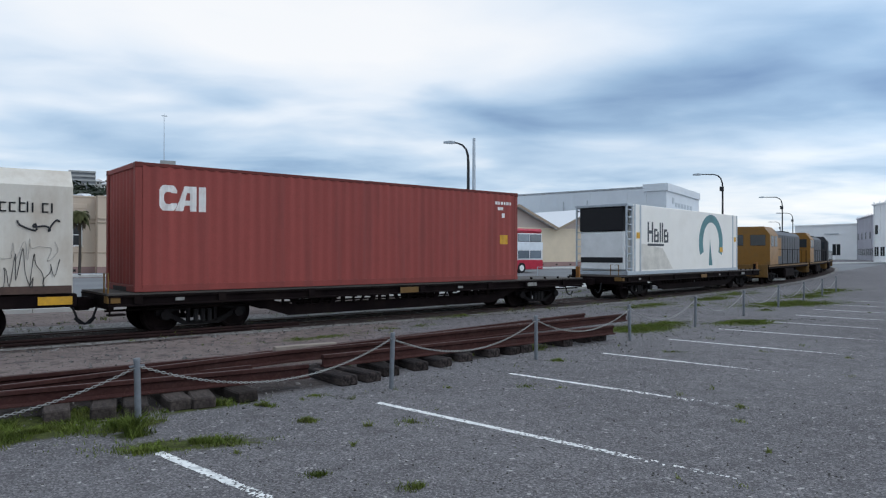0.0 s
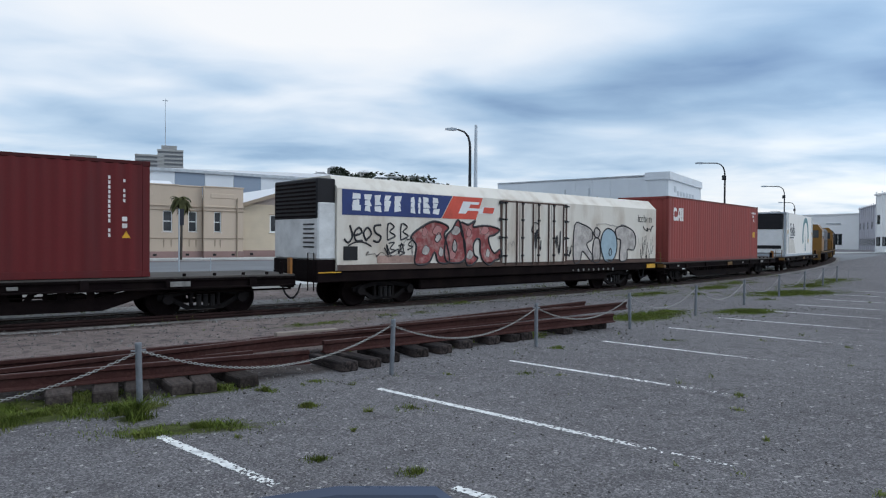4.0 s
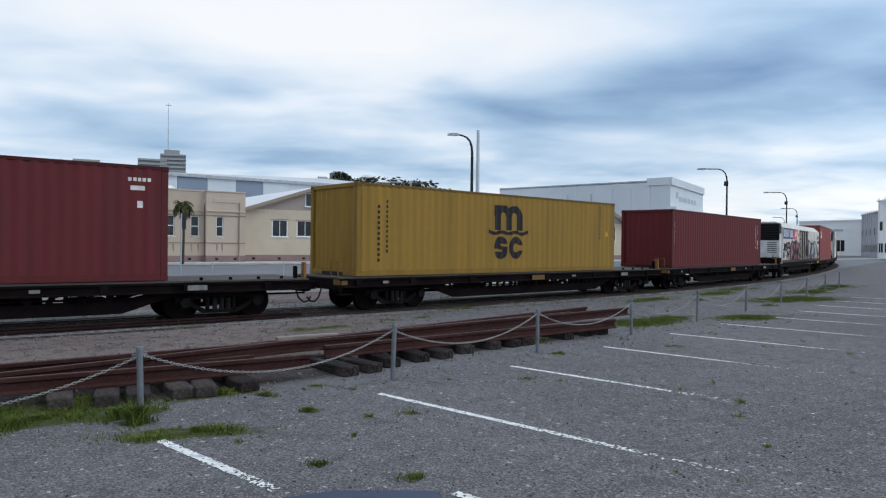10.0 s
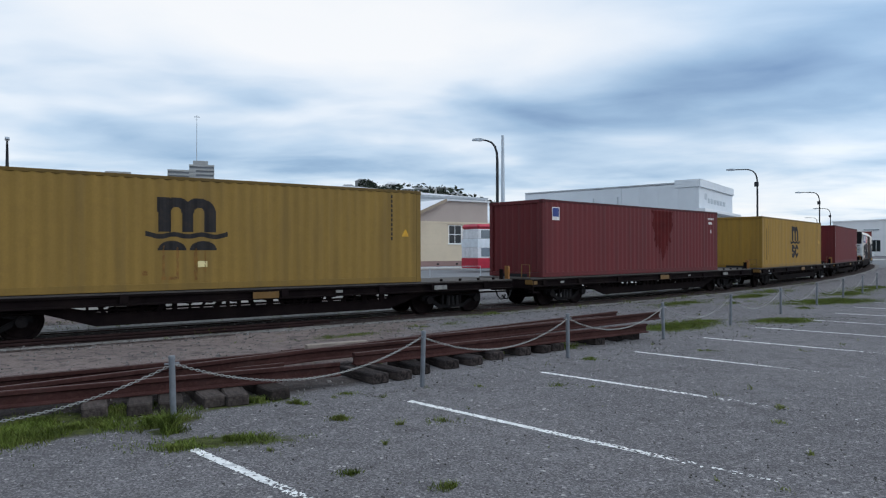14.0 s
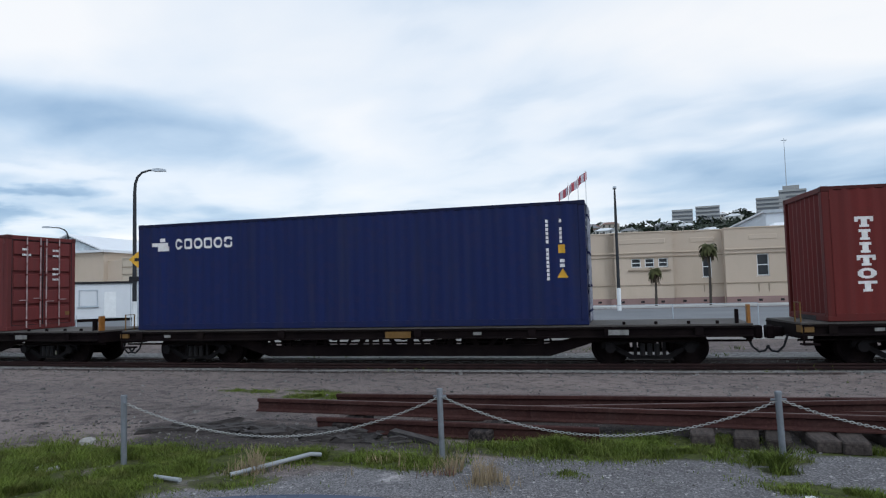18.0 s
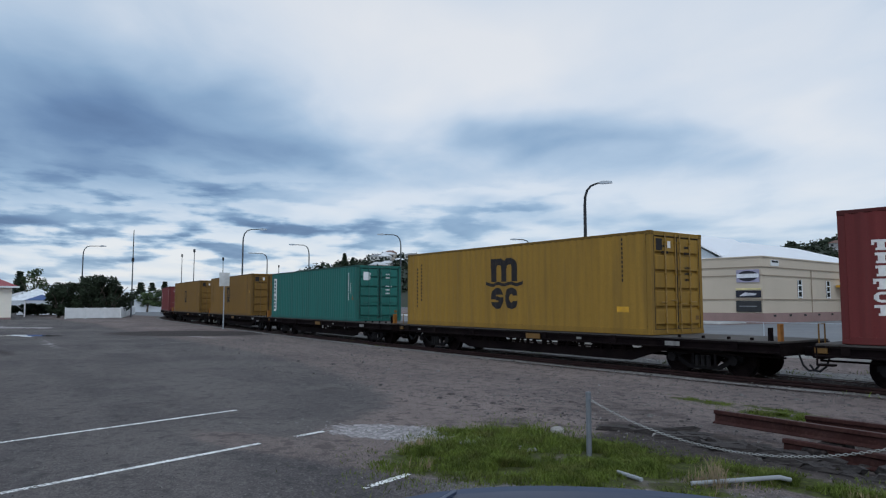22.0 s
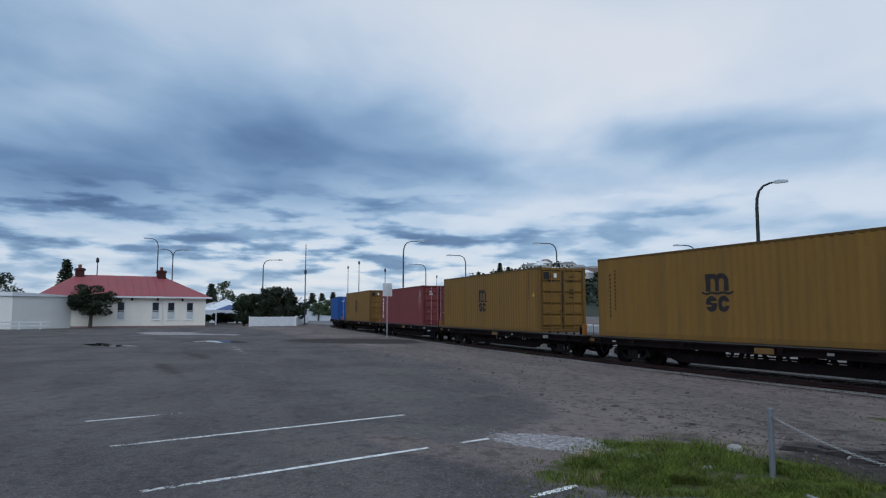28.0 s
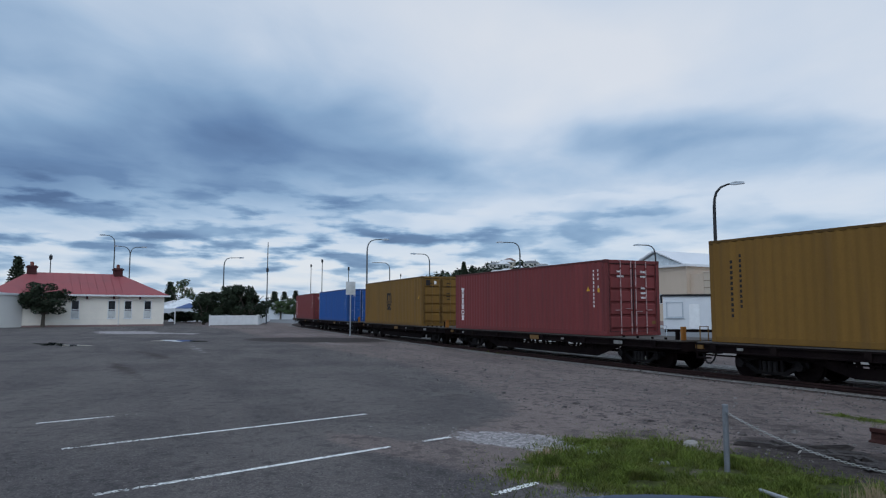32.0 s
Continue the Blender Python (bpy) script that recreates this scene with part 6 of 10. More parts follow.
    part("graffiti", slab(-6.1, -4.75, 1.2, 1.42), mat("pink_brown_smear", (0.36, 0.24, 0.2), 0.8, 0, 0.3, 3), w, "pinkish paint smear")
    # the far panel
    sprayed([(1.95, 1.15), (2.0, 2.45), (2.5, 2.5), (3.05, 2.3), (3.1, 1.95), (2.75, 1.75), (3.15, 1.3), (3.05, 1.12), (2.5, 1.5), (2.35, 1.15)], grysp, 0.0)
    sprayed([(3.15, 1.15), (3.2, 1.9), (3.55, 1.95), (3.6, 1.15)], grysp, 0.002)
    sprayed([(3.2, 2.15), (3.35, 2.4), (3.6, 2.25), (3.45, 2.0)], grysp, 0.002)
    sprayed([(3.65, 1.7), (3.8, 2.2), (4.2, 2.38), (4.65, 2.15), (4.75, 1.6), (4.5, 1.15), (3.95, 1.12)], pale, 0.004)
    sprayed([(4.2, 1.45), (4.3, 1.6), (4.4, 1.45), (4.3, 1.32)], None, 0.008, 0.02)
    sprayed([(4.65, 2.35), (5.2, 2.5), (5.9, 2.3), (6.1, 1.9), (5.95, 1.55), (5.5, 1.55), (5.45, 1.15), (4.95, 1.15), (5.0, 1.9), (4.75, 2.0)], grysp, 0.006)
    scribble(3.3, 2.5, 2.4, 0.2, 5, 0.012, grysp, 6)
    scribble(6.4, 1.55, 1.3, 0.9, 8, 0.007, ink, 7)
    scribble(6.35, 1.9, 1.3, 0.5, 7, 0.006, grysp, 8)
    scribble(6.75, 2.42, 1.0, 0.26, 4, 0.018, ink, 9)
    y = -1.285
    sprayed([(0.02, 2.2), (0.12, 2.5), (0.3, 2.4), (0.2, 2.15)], None, 0, 0.018)
    scribble(0.02, 1.9, 0.4, 0.8, 3, 0.018, ink, 10)
    scribble(0.9, 1.8, 0.35, 0.9, 4, 0.016, ink, 11)
    scribble(-0.9, 1.7, 0.4, 0.4, 4, 0.008, grysp, 12)
    scribble(1.45, 1.5, 0.4, 0.5, 4, 0.018, ink, 13)
    # pale discs stand in for daylight showing through a row of holes
    for k in range(9):
        part("lashing_ring", Mesh().tube([(2.0 + 0.32 * k, -1.207, 0.80), (2.0 + 0.32 * k, -1.215, 0.80)], 0.05 if k % 3 else 0.035, 8), mat("pale_plate", (0.2, 0.195, 0.185)), w, "pale disc in place of a bright hole")
    couplers(w, Lh)
    part("hand_rail", Mesh().tube([(-Lh - 0.05, -1.1, 0.5), (-Lh - 0.05, -1.1, 1.5), (-Lh - 0.05, -0.8, 1.5), (-Lh - 0.05, -0.8, 0.5)], 0.018, 6), STEEL_DARK, w, "grimy hand rail")
    part("step_edge", Mesh().box(-Lh + 0.02, -Lh + 0.7, -1.23, -1.2, 0.97, 1.0), YELLOW, w, "thin yellow step edge")
    part("buffer_plate", Mesh().box(Lh - 0.8, Lh - 0.1, -1.23, -1.2, 0.78, 0.95), YELLOW, w, "yellow plate")
    # bays along the van: long rear panel, wide doors, front panel
    for ob in w.children_recursive:
        for v in ob.data.vertices:
            v.co.x = float(np.interp(v.co.x, (-9.0, -7.95, -7.39, -1.9, -1.12, 1.5, 1.95, 6.1, 7.95, 9.0), (-9.65, -8.6, -8.02, -2.45, -1.72, 1.80, 2.2, 6.3, 7.95, 9.0)))
    bogie(w, -6.2)
    bogie(w, 5.4)
    return w


def reefer_box():
    c = thing("refrigerated_container", "white refrigerated container with a black-topped cooling unit", "container")
    H, L, W = 2.9, HALF_L, HALF_W
    body = mat("white_reefer_panel", (0.76, 0.735, 0.69), 0.45, 0, 0.03, 1, 0.02, 20, dirt=(0.6, 0.55, 0.49), damt=0.3, dscale=0.8)
    part("body", Mesh().box(-L + 0.5, L, -W, W, 0.12, H, 0.02), body, c)
    for x in (-L + 0.55, -L + 1.05, L - 0.75, L - 0.16):
        part("frame_post", Mesh().box(x, x + 0.12, -W - 0.012, -W + 0.002, 0.1, H - 0.01), GALV, c)
    part("bottom_rail", Mesh().box(-L, L, -W - 0.006, W + 0.006, 0, 0.15, 0.01), GALV, c)
    u = part("cooling_unit", Mesh().box(-L + 0.06, -L + 0.5, -W + 0.22, W - 0.22, 0.2, H - 1.12, 0.05), WHITE, c, "white cooling unit casing")
    part("grille", Mesh().box(-L + 0.02, -L + 0.5, -W + 0.2, W - 0.2, H - 1.1, H - 0.12, 0.04), BLACK, u, "black radiator top")
    part("dark_band", Mesh().box(-L + 0.04, -L + 0.1, -W + 0.25, W - 0.25, 0.5, 0.72, 0.01), BLACK, u, "black band")
    for s in (-1, 1):
        rung = Mesh().box(-L, -L + 0.06, s * W - 0.06 * s - 0.03, s * W - 0.06 * s + 0.03, 0, H).box(-L + 0.42, -L + 0.48, s * W - 0.06 * s - 0.03, s * W - 0.06 * s + 0.03, 0, H)
        for k in range(9):
            rung.box(-L + 0.06, -L + 0.42, s * W - 0.06 * s - 0.02, s * W - 0.06 * s + 0.02, 0.25 + 0.3 * k, 0.29 + 0.3 * k)
        part("side_ladder", rung, GALV, c)
    part("top_rail", Mesh().box(-L, -L + 0.5, -W, W, H - 0.1, H, 0.01), GALV, c)
    dk, teal = mat("charcoal_print", (0.05, 0.055, 0.065), 0.6), mat("teal_print", (0.08, 0.20, 0.22), 0.6)
    y = -W - 0.001
    m = Mesh()
    x = -L + 1.75
    for wd, h in ((0.52, 0.86), (0.44, 0.58), (0.12, 0.86), (0.12, 0.86), (0.44, 0.58)):
        if wd > 0.2:
            for x0, x1, a, b in ((0, 0.13, 0, h), (wd - 0.13, wd, 0, h if h > 0.7 else h * 0.8), (0.13, wd - 0.13, h * 0.42, h * 0.58), (0.13, wd - 0.13, 0, 0.1 if h < 0.7 else 0.001), (0.13, wd - 0.13, h - 0.1 if h < 0.7 else h - 0.001, h)):
                m.box(x + x0, x + x1, y - 0.004, y, 1.36 + a, 1.36 + b)
        else:
            m.box(x, x + wd, y - 0.004, y, 1.36, 1.36 + h)
        x += wd + 0.09
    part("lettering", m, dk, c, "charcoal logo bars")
    part("small_print", Mesh().box(-L + 1.75, -L + 3.3, y - 0.004, y, 1.2, 1.3), dk, c, "thin charcoal bar")
    arc = Mesh()
    o, i_ = [], []
    for k in range(25):
        a = radians(205 - 230 * k / 24)
        o.append((2.5 + 1.5 * math.cos(a), 1.4 + 1.4 * math.sin(a)))
        i_.append((2.5 + 1.02 * math.cos(a), 1.4 + 1.02 * math.sin(a)))
    for k in range(24):
        arc.prism([o[k], o[k + 1], i_[k + 1], i_[k]], y - 0.004, y, "y")
    part("logo_arc", arc, teal, c, "large teal arc shape")
    part("logo_needle", Mesh().prism([(2.2, 0.3), (2.65, 0.3), (2.35, 1.55)], y - 0.004, y, "y"), teal, c, "teal needle shape")
    part("panel_tint", Mesh().prism([(-L + 1.2, 0.2), (-L + 4.2, 0.2), (-L + 3.2, 1.1), (-L + 1.2, 1.3)], y - 0.003, y, "y"), mat("cream_print", (0.55, 0.52, 0.47), 0.6), c, "cream printed area")
    for x in (-L + 0.75, L - 0.55):
        part("hazard_label", Mesh().box(x, x + 0.28, y - 0.016, y - 0.012, 1.5, 1.75), YELLOW, c, "yellow label")
    part("hazard_label", Mesh().box(3.6, 4.0, y - 0.007, y - 0.003, 0.95, 1.2), YELLOW, c, "yellow label")
    return c


def locomotive(hood, cab, label):
    w = thing("locomotive", label, "locomotive", "locomotives of the train")
    Lh = 7.0
    part("frame", Mesh().box(-Lh, Lh, -1.3, 1.3, 0.95, 1.2, 0.02), STEEL_DARK, w)
    part("sill_stripe", Mesh().box(-Lh, Lh, -1.315, -1.302, 1.08, 1.16), DULL_YELLOW, w, "yellow sill stripe")
    part("long_hood", Mesh().prism([(-0.95, 1.2), (0.95, 1.2), (0.95, 3.1), (0.7, 3.35), (-0.7, 3.35), (-0.95, 3.1)], -4.2, 5.6, "x"), hood, w)
    part("hood_panel", Mesh().box(-2.6, -1.3, -0.962, -0.951, 1.7, 2.9), cab, w, "yellow hood panel")
    for k in range(6):
        part("hood_door", Mesh().box(-1.0 + 0.9 * k, -0.2 + 0.9 * k, -0.968, -0.952, 1.4, 3.0, 0.005), hood, w)
    for k in range(2):
        part("roof_fan", Mesh().tube([(2.2 + 1.6 * k, 0, 3.34), (2.2 + 1.6 * k, 0, 3.46)], 0.55, 16), STEEL_DARK, w)
    part("exhaust", Mesh().box(-0.4, 0.4, -0.25, 0.25, 3.34, 3.5, 0.02), STEEL_DARK, w)
    cabp = part("cab", Mesh().prism([(-1.3, 1.2), (1.3, 1.2), (1.3, 3.0), (0.95, 3.5), (-0.95, 3.5), (-1.3, 3.0)], -6.6, -4.2, "x"), cab, w)
    dk = glass("dark_cab_glass", (0.03, 0.035, 0.04), 0.06)
    for x in (-6.3, -5.3):
        part("window", Mesh().box(x, x + 0.8, -1.312, -1.30, 2.3, 2.95, 0.01), dk, cabp)
    for yy in (-1.05, 0.2):
        part("window", Mesh().box(-6.612, -6.6, yy, yy + 0.85, 2.35, 3.0, 0.01), dk, cabp)
    part("short_hood", Mesh().box(5.6, 6.6, -0.8, 0.8, 1.2, 2.5, 0.08), cab, w)
    part("fuel_tank", Mesh().box(-1.6, 1.6, -1.25, 1.25, 0.3, 0.95, 0.1), STEEL_DARK, w)
    part("walkway_rail", Mesh().tube([(-4.1, -1.25, 1.2), (-4.1, -1.25, 2.15), (6.6, -1.25, 2.15), (6.6, -1.25, 1.2)], 0.016, 6), STEEL_DARK, w)
    for k in range(6):
        part("stanchion", Mesh().tube([(-2.6 + 1.8 * k, -1.25, 1.2), (-2.6 + 1.8 * k, -1.25, 2.15)], 0.014, 5), STEEL_DARK, w)
    part("headstock", Mesh().box(-Lh - 0.06, -Lh + 0.05, -1.25, 1.25, 0.45, 1.2, 0.02), DULL_YELLOW, w, "dull yellow headstock")
    part("headstock", Mesh().box(Lh - 0.05, Lh + 0.06, -1.25, 1.25, 0.45, 1.2, 0.02), DULL_YELLOW, w, "dull yellow headstock")
    for e in (-1, 1):
        bogie(w, e * 4.3, 0, 1.35, 3)
    couplers(w, Lh, 0.7)
    return w


RED_A, RED_B, RED_C, GOLD = (0.270, 0.060, 0.052), (0.122, 0.0165, 0.018), (0.122, 0.0165, 0.0145), (0.290, 0.168, 0.030)
DUSTY_RED, DULL_GOLD = (0.185, 0.042, 0.042), (0.190, 0.103, 0.022)
# front end of each container at the start, style and colour
LOADS = [
    (15.91, "brick_red_paint", RED_A, 2.9, "brick-red corrugated shipping container with a large white marking", "block"),
    (-17.84, "dark_red_paint", RED_B, 2.59, "dark red corrugated shipping container with thin white markings", "plain"),
    (-34.42, "mustard_paint", GOLD, 2.59, "mustard-yellow corrugated shipping container with a black marking", "yellow"),
    (-51.42, "stained_red_paint", (0.125, 0.022, 0.024), 2.59, "stained dark red shipping container with a square badge", "badge"),
    (-68.38, "worn_mustard_paint", (0.240, 0.148, 0.036), 2.59, "mustard-yellow corrugated shipping container with a half painted-over black marking", "yellow_half"),
    (-85.45, "maroon_paint", RED_C, 2.9, "maroon shipping container with white stacked markings", "stack"),
    (-102.52, "navy_paint", (0.0065, 0.0135, 0.070), 2.9, "navy blue corrugated shipping container with a white marking row", "row"),
    (-119.49, "dusky_red_paint", (0.142, 0.028, 0.027), 2.9, "dusky red shipping container with white stacked markings", "stack_far"),
    (-136.42, "mustard_paint", GOLD, 2.9, "mustard-yellow corrugated shipping container with a black marking", "yellow"),
    (-153.34, "teal_paint", (0.024, 0.140, 0.118), 2.7, "teal green corrugated shipping container with white stacked markings", "teal"),
    (-170.12, "dull_mustard_paint", DULL_GOLD, 2.9, "dull mustard-yellow corrugated shipping container with a black marking", "yellow_small"),
    (-186.92, "dull_mustard_paint", DULL_GOLD, 2.9, "dull mustard-yellow corrugated shipping container with a black marking", "yellow_small"),
    (-203.71, "dusty_red_paint", DUSTY_RED, 2.7, "dusty faded red shipping container with white stacked markings", "stack_far"),
    (-220.82, "dull_mustard_paint", DULL_GOLD, 2.9, "dull mustard-yellow corrugated shipping container with a black marking", "yellow_small"),
    (-239.0, "blue_paint", (0.02, 0.085, 0.30), 2.7, "bright blue corrugated shipping container with white markings", "plain"),
    (-254.6, "dusty_red_paint", DUSTY_RED, 2.7, "dusty faded red shipping container with white stacked markings", "stack_far"),
]
RIDES = []


def build_train():
    first = flat_wagon()
    wagons = [first]
    for k in range(len(LOADS)):
        wagons.append(copy_thing(first, Matrix.Identity(4)))
    made = {}
    for w, (front, name, rgb, h, label, style) in zip(wagons, LOADS):
        key = (name, h, style)
        if key in made:
            c = copy_thing(made[key], Matrix.Identity(4))
        else:
            c = made[key] = container(name, rgb, h, label, style)
        s = front - 12.19 / 2 + 1.475
        RIDES.append((w, s, 5.95, Matrix.Identity(4)))
        RIDES.append((c, s, 5.95, pose(-1.475, 0, DECK)))
    c = reefer_box()
    s = 34.54 - 12.19 / 2 + 1.475
    RIDES.append((wagons[-1], s, 5.95, Matrix.Identity(4)))
    RIDES.append((c, s, 5.95, pose(-1.475, 0, DECK)))
    RIDES.append((reefer_wagon(), (-13.2 + 2.7) / 2, 5.4, Matrix.Identity(4)))
    grey, gold = mat("loco_grey", (0.03, 0.033, 0.042), 0.5), mat("loco_yellow", (0.23, 0.105, 0.012), 0.5, 0, 0.12, 2, 0.05, 20, dirt=(0.1, 0.07, 0.04), damt=0.6, dscale=2)
    a = locomotive(grey, gold, "yellow and dark grey diesel locomotive with a rear cab")
    RIDES.append((a, 46.6, 4.3, Matrix.Identity(4)))
    RIDES.append((copy_thing(a, Matrix.Identity(4)), 61.6, 4.3, Matrix.Identity(4)))
    b = locomotive(mat("loco_pale_grey", (0.24, 0.28, 0.32), 0.5), mat("loco_black", (0.03, 0.03, 0.035), 0.5), "pale grey and black diesel locomotive at the head")
    RIDES.append((b, 76.6, 4.3, Matrix.Identity(4)))
    for ob, s, half, m in RIDES:
        ob.matrix_basis = ride(s, half, RAIL_TOP) @ m


build_train()

# ---- town beyond the railway ----
STUCCO = mat("cream_stucco", (0.525, 0.425, 0.335), 0.85, 0, 0.07, 0.25, 0.25, 14, dirt=(0.36, 0.29, 0.215), damt=0.45, dscale=0.5, stretch=(1, 1, 0.35), rand=0.03)
STUCCO_DULL = mat("tan_cream_stucco", (0.53, 0.45, 0.355), 0.85, 0, 0.08, 0.25, 0.25, 14, dirt=(0.40, 0.34, 0.26), damt=0.35, dscale=0.5, stretch=(1, 1, 0.35), rand=0.03)
STUCCO_TRIM = mat("tan_stucco_band", (0.30, 0.24, 0.18), 0.85, 0, 0.1, 0.5, 0.2, 14)
PLINTH = mat("dusky_pink_plinth", (0.27, 0.175, 0.16), 0.85, 0, 0.12, 0.5, 0.2, 14, dirt=(0.2, 0.15, 0.14), damt=0.4, dscale=0.8)
BOARD = mat("cream_weatherboard", (0.58, 0.49, 0.37), 0.75, 0, 0.06, 0.4, 0.1, 14, dirt=(0.42, 0.35, 0.27), damt=0.3, dscale=0.7)
ROOF_WHITE = mat("white_roof_iron", (0.72, 0.73, 0.75), 0.5, 0, 0.06, 0.3, 0.1, 8, dirt=(0.5, 0.5, 0.5), damt=0.3, dscale=0.3)
ROOF_RED = mat("red_roof_iron", (0.27, 0.068, 0.075), 0.6, 0, 0.12, 0.5, 0.2, 12, dirt=(0.25, 0.06, 0.06), damt=0.4, dscale=0.5)
SHED_WHITE = mat("pale_shed_cladding", (0.63, 0.665, 0.70), 0.55, 0, 0.05, 0.15, 0.1, 6, dirt=(0.45, 0.48, 0.52), damt=0.3, dscale=0.2, rand=0.02)
SHED_BLUE = mat("blue_grey_cladding", (0.22, 0.27, 0.34), 0.55, 0, 0.06, 0.2, 0.1, 6)
GREY_WALL = mat("grey_blue_wall", (0.30, 0.33, 0.37), 0.8, 0, 0.08, 0.3, 0.15, 10)
PANE = mat("window_pane", (0.025, 0.028, 0.032), 0.18, 0, 0.3, 0.8, 0.0, 5, spec=0.35, rand=0.4)
PALE_PANE = glass("pale_window_pane", (0.20, 0.23, 0.26), 0.12)


def polar(az, d, z=0.0):
    """A place at a bearing, degrees to the left of +y, and a distance from the camera's foot."""
    a = radians(az)
    return Vector((-math.sin(a) * d, math.cos(a) * d, z))


def wall(mesh, x0, x1, z0, z1, y0, y1, holes=()):
    """One wall with openings cut through it, reveals included."""
    xs = sorted({x0, x1, *(min(max(v, x0), x1) for h in holes for v in h[:2])})
    zs = sorted({z0, z1, *(min(max(v, z0), z1) for h in holes for v in h[2:4])})
    nx, nz = len(xs), len(zs)
    solid = {(i, k) for i in range(nx - 1) for k in range(nz - 1) if not any(h[0] < (xs[i] + xs[i + 1]) / 2 < h[1] and h[2] < (zs[k] + zs[k + 1]) / 2 < h[3] for h in holes)}
    vs = [(x, y, z) for y in (y0, y1) for x in xs for z in zs]
    at = lambda j, i, k: (j * nx + i) * nz + k
    fs = []
    for i, k in sorted(solid):
        fs.append((at(0, i, k), at(0, i + 1, k), at(0, i + 1, k + 1), at(0, i, k + 1)))
        fs.append((at(1, i, k + 1), at(1, i + 1, k + 1), at(1, i + 1, k), at(1, i, k)))
        for di, dk, p, q in ((-1, 0, (i, k), (i, k + 1)), (1, 0, (i + 1, k + 1), (i + 1, k)), (0, -1, (i + 1, k), (i, k)), (0, 1, (i, k + 1), (i + 1, k + 1))):
            if (i + di, k + dk) not in solid:
                fs.append((at(0, *p), at(0, *q), at(1, *q), at(1, *p)))
    used = sorted({v for f in fs for v in f})
    new_of = {v: n for n, v in enumerate(used)}
    return mesh.add([vs[v] for v in used], [tuple(new_of[v] for v in f) for f in fs])


def window(parent, x0, x1, z0, z1, y, frame=WHITE, bars=1, rails=1, pane=PANE, label=""):
    """A framed window in an opening whose outer face lies at y."""
    f = Mesh()
    t = 0.07
    f.box(x0 - 0.03, x0 + t, y - 0.03, y + 0.10, z0, z1).box(x1 - t, x1 + 0.03, y - 0.03, y + 0.10, z0, z1)
    f.box(x0 + t, x1 - t, y - 0.03, y + 0.10, z1 - t, z1).box(x0 + t, x1 - t, y - 0.03, y + 0.10, z0, z0 + t)
    w = part("window_frame", f, frame, parent, label)
    part("pane", Mesh().box(x0 + t, x1 - t, y + 0.04, y + 0.055, z0 + t, z1 - t), pane, w)
    for k in range(bars):
        x = x0 + (x1 - x0) * (k + 1) / (bars + 1)
        part("glazing_bar", Mesh().box(x - 0.03, x + 0.03, y + 0.01, y + 0.038, z0 + t, z1 - t), frame, w)
    for k in range(rails):
        z = z0 + (z1 - z0) * (k + 1) / (rails + 1)
        part("meeting_rail", Mesh().box(x0 + t, x1 - t, y + 0.005, y + 0.036, z - 0.035, z + 0.035), frame, w)
    part("sill", Mesh().box(x0 - 0.1, x1 + 0.1, y - 0.12, y + 0.06, z0 - 0.09, z0, 0.01), frame, w)
    return w


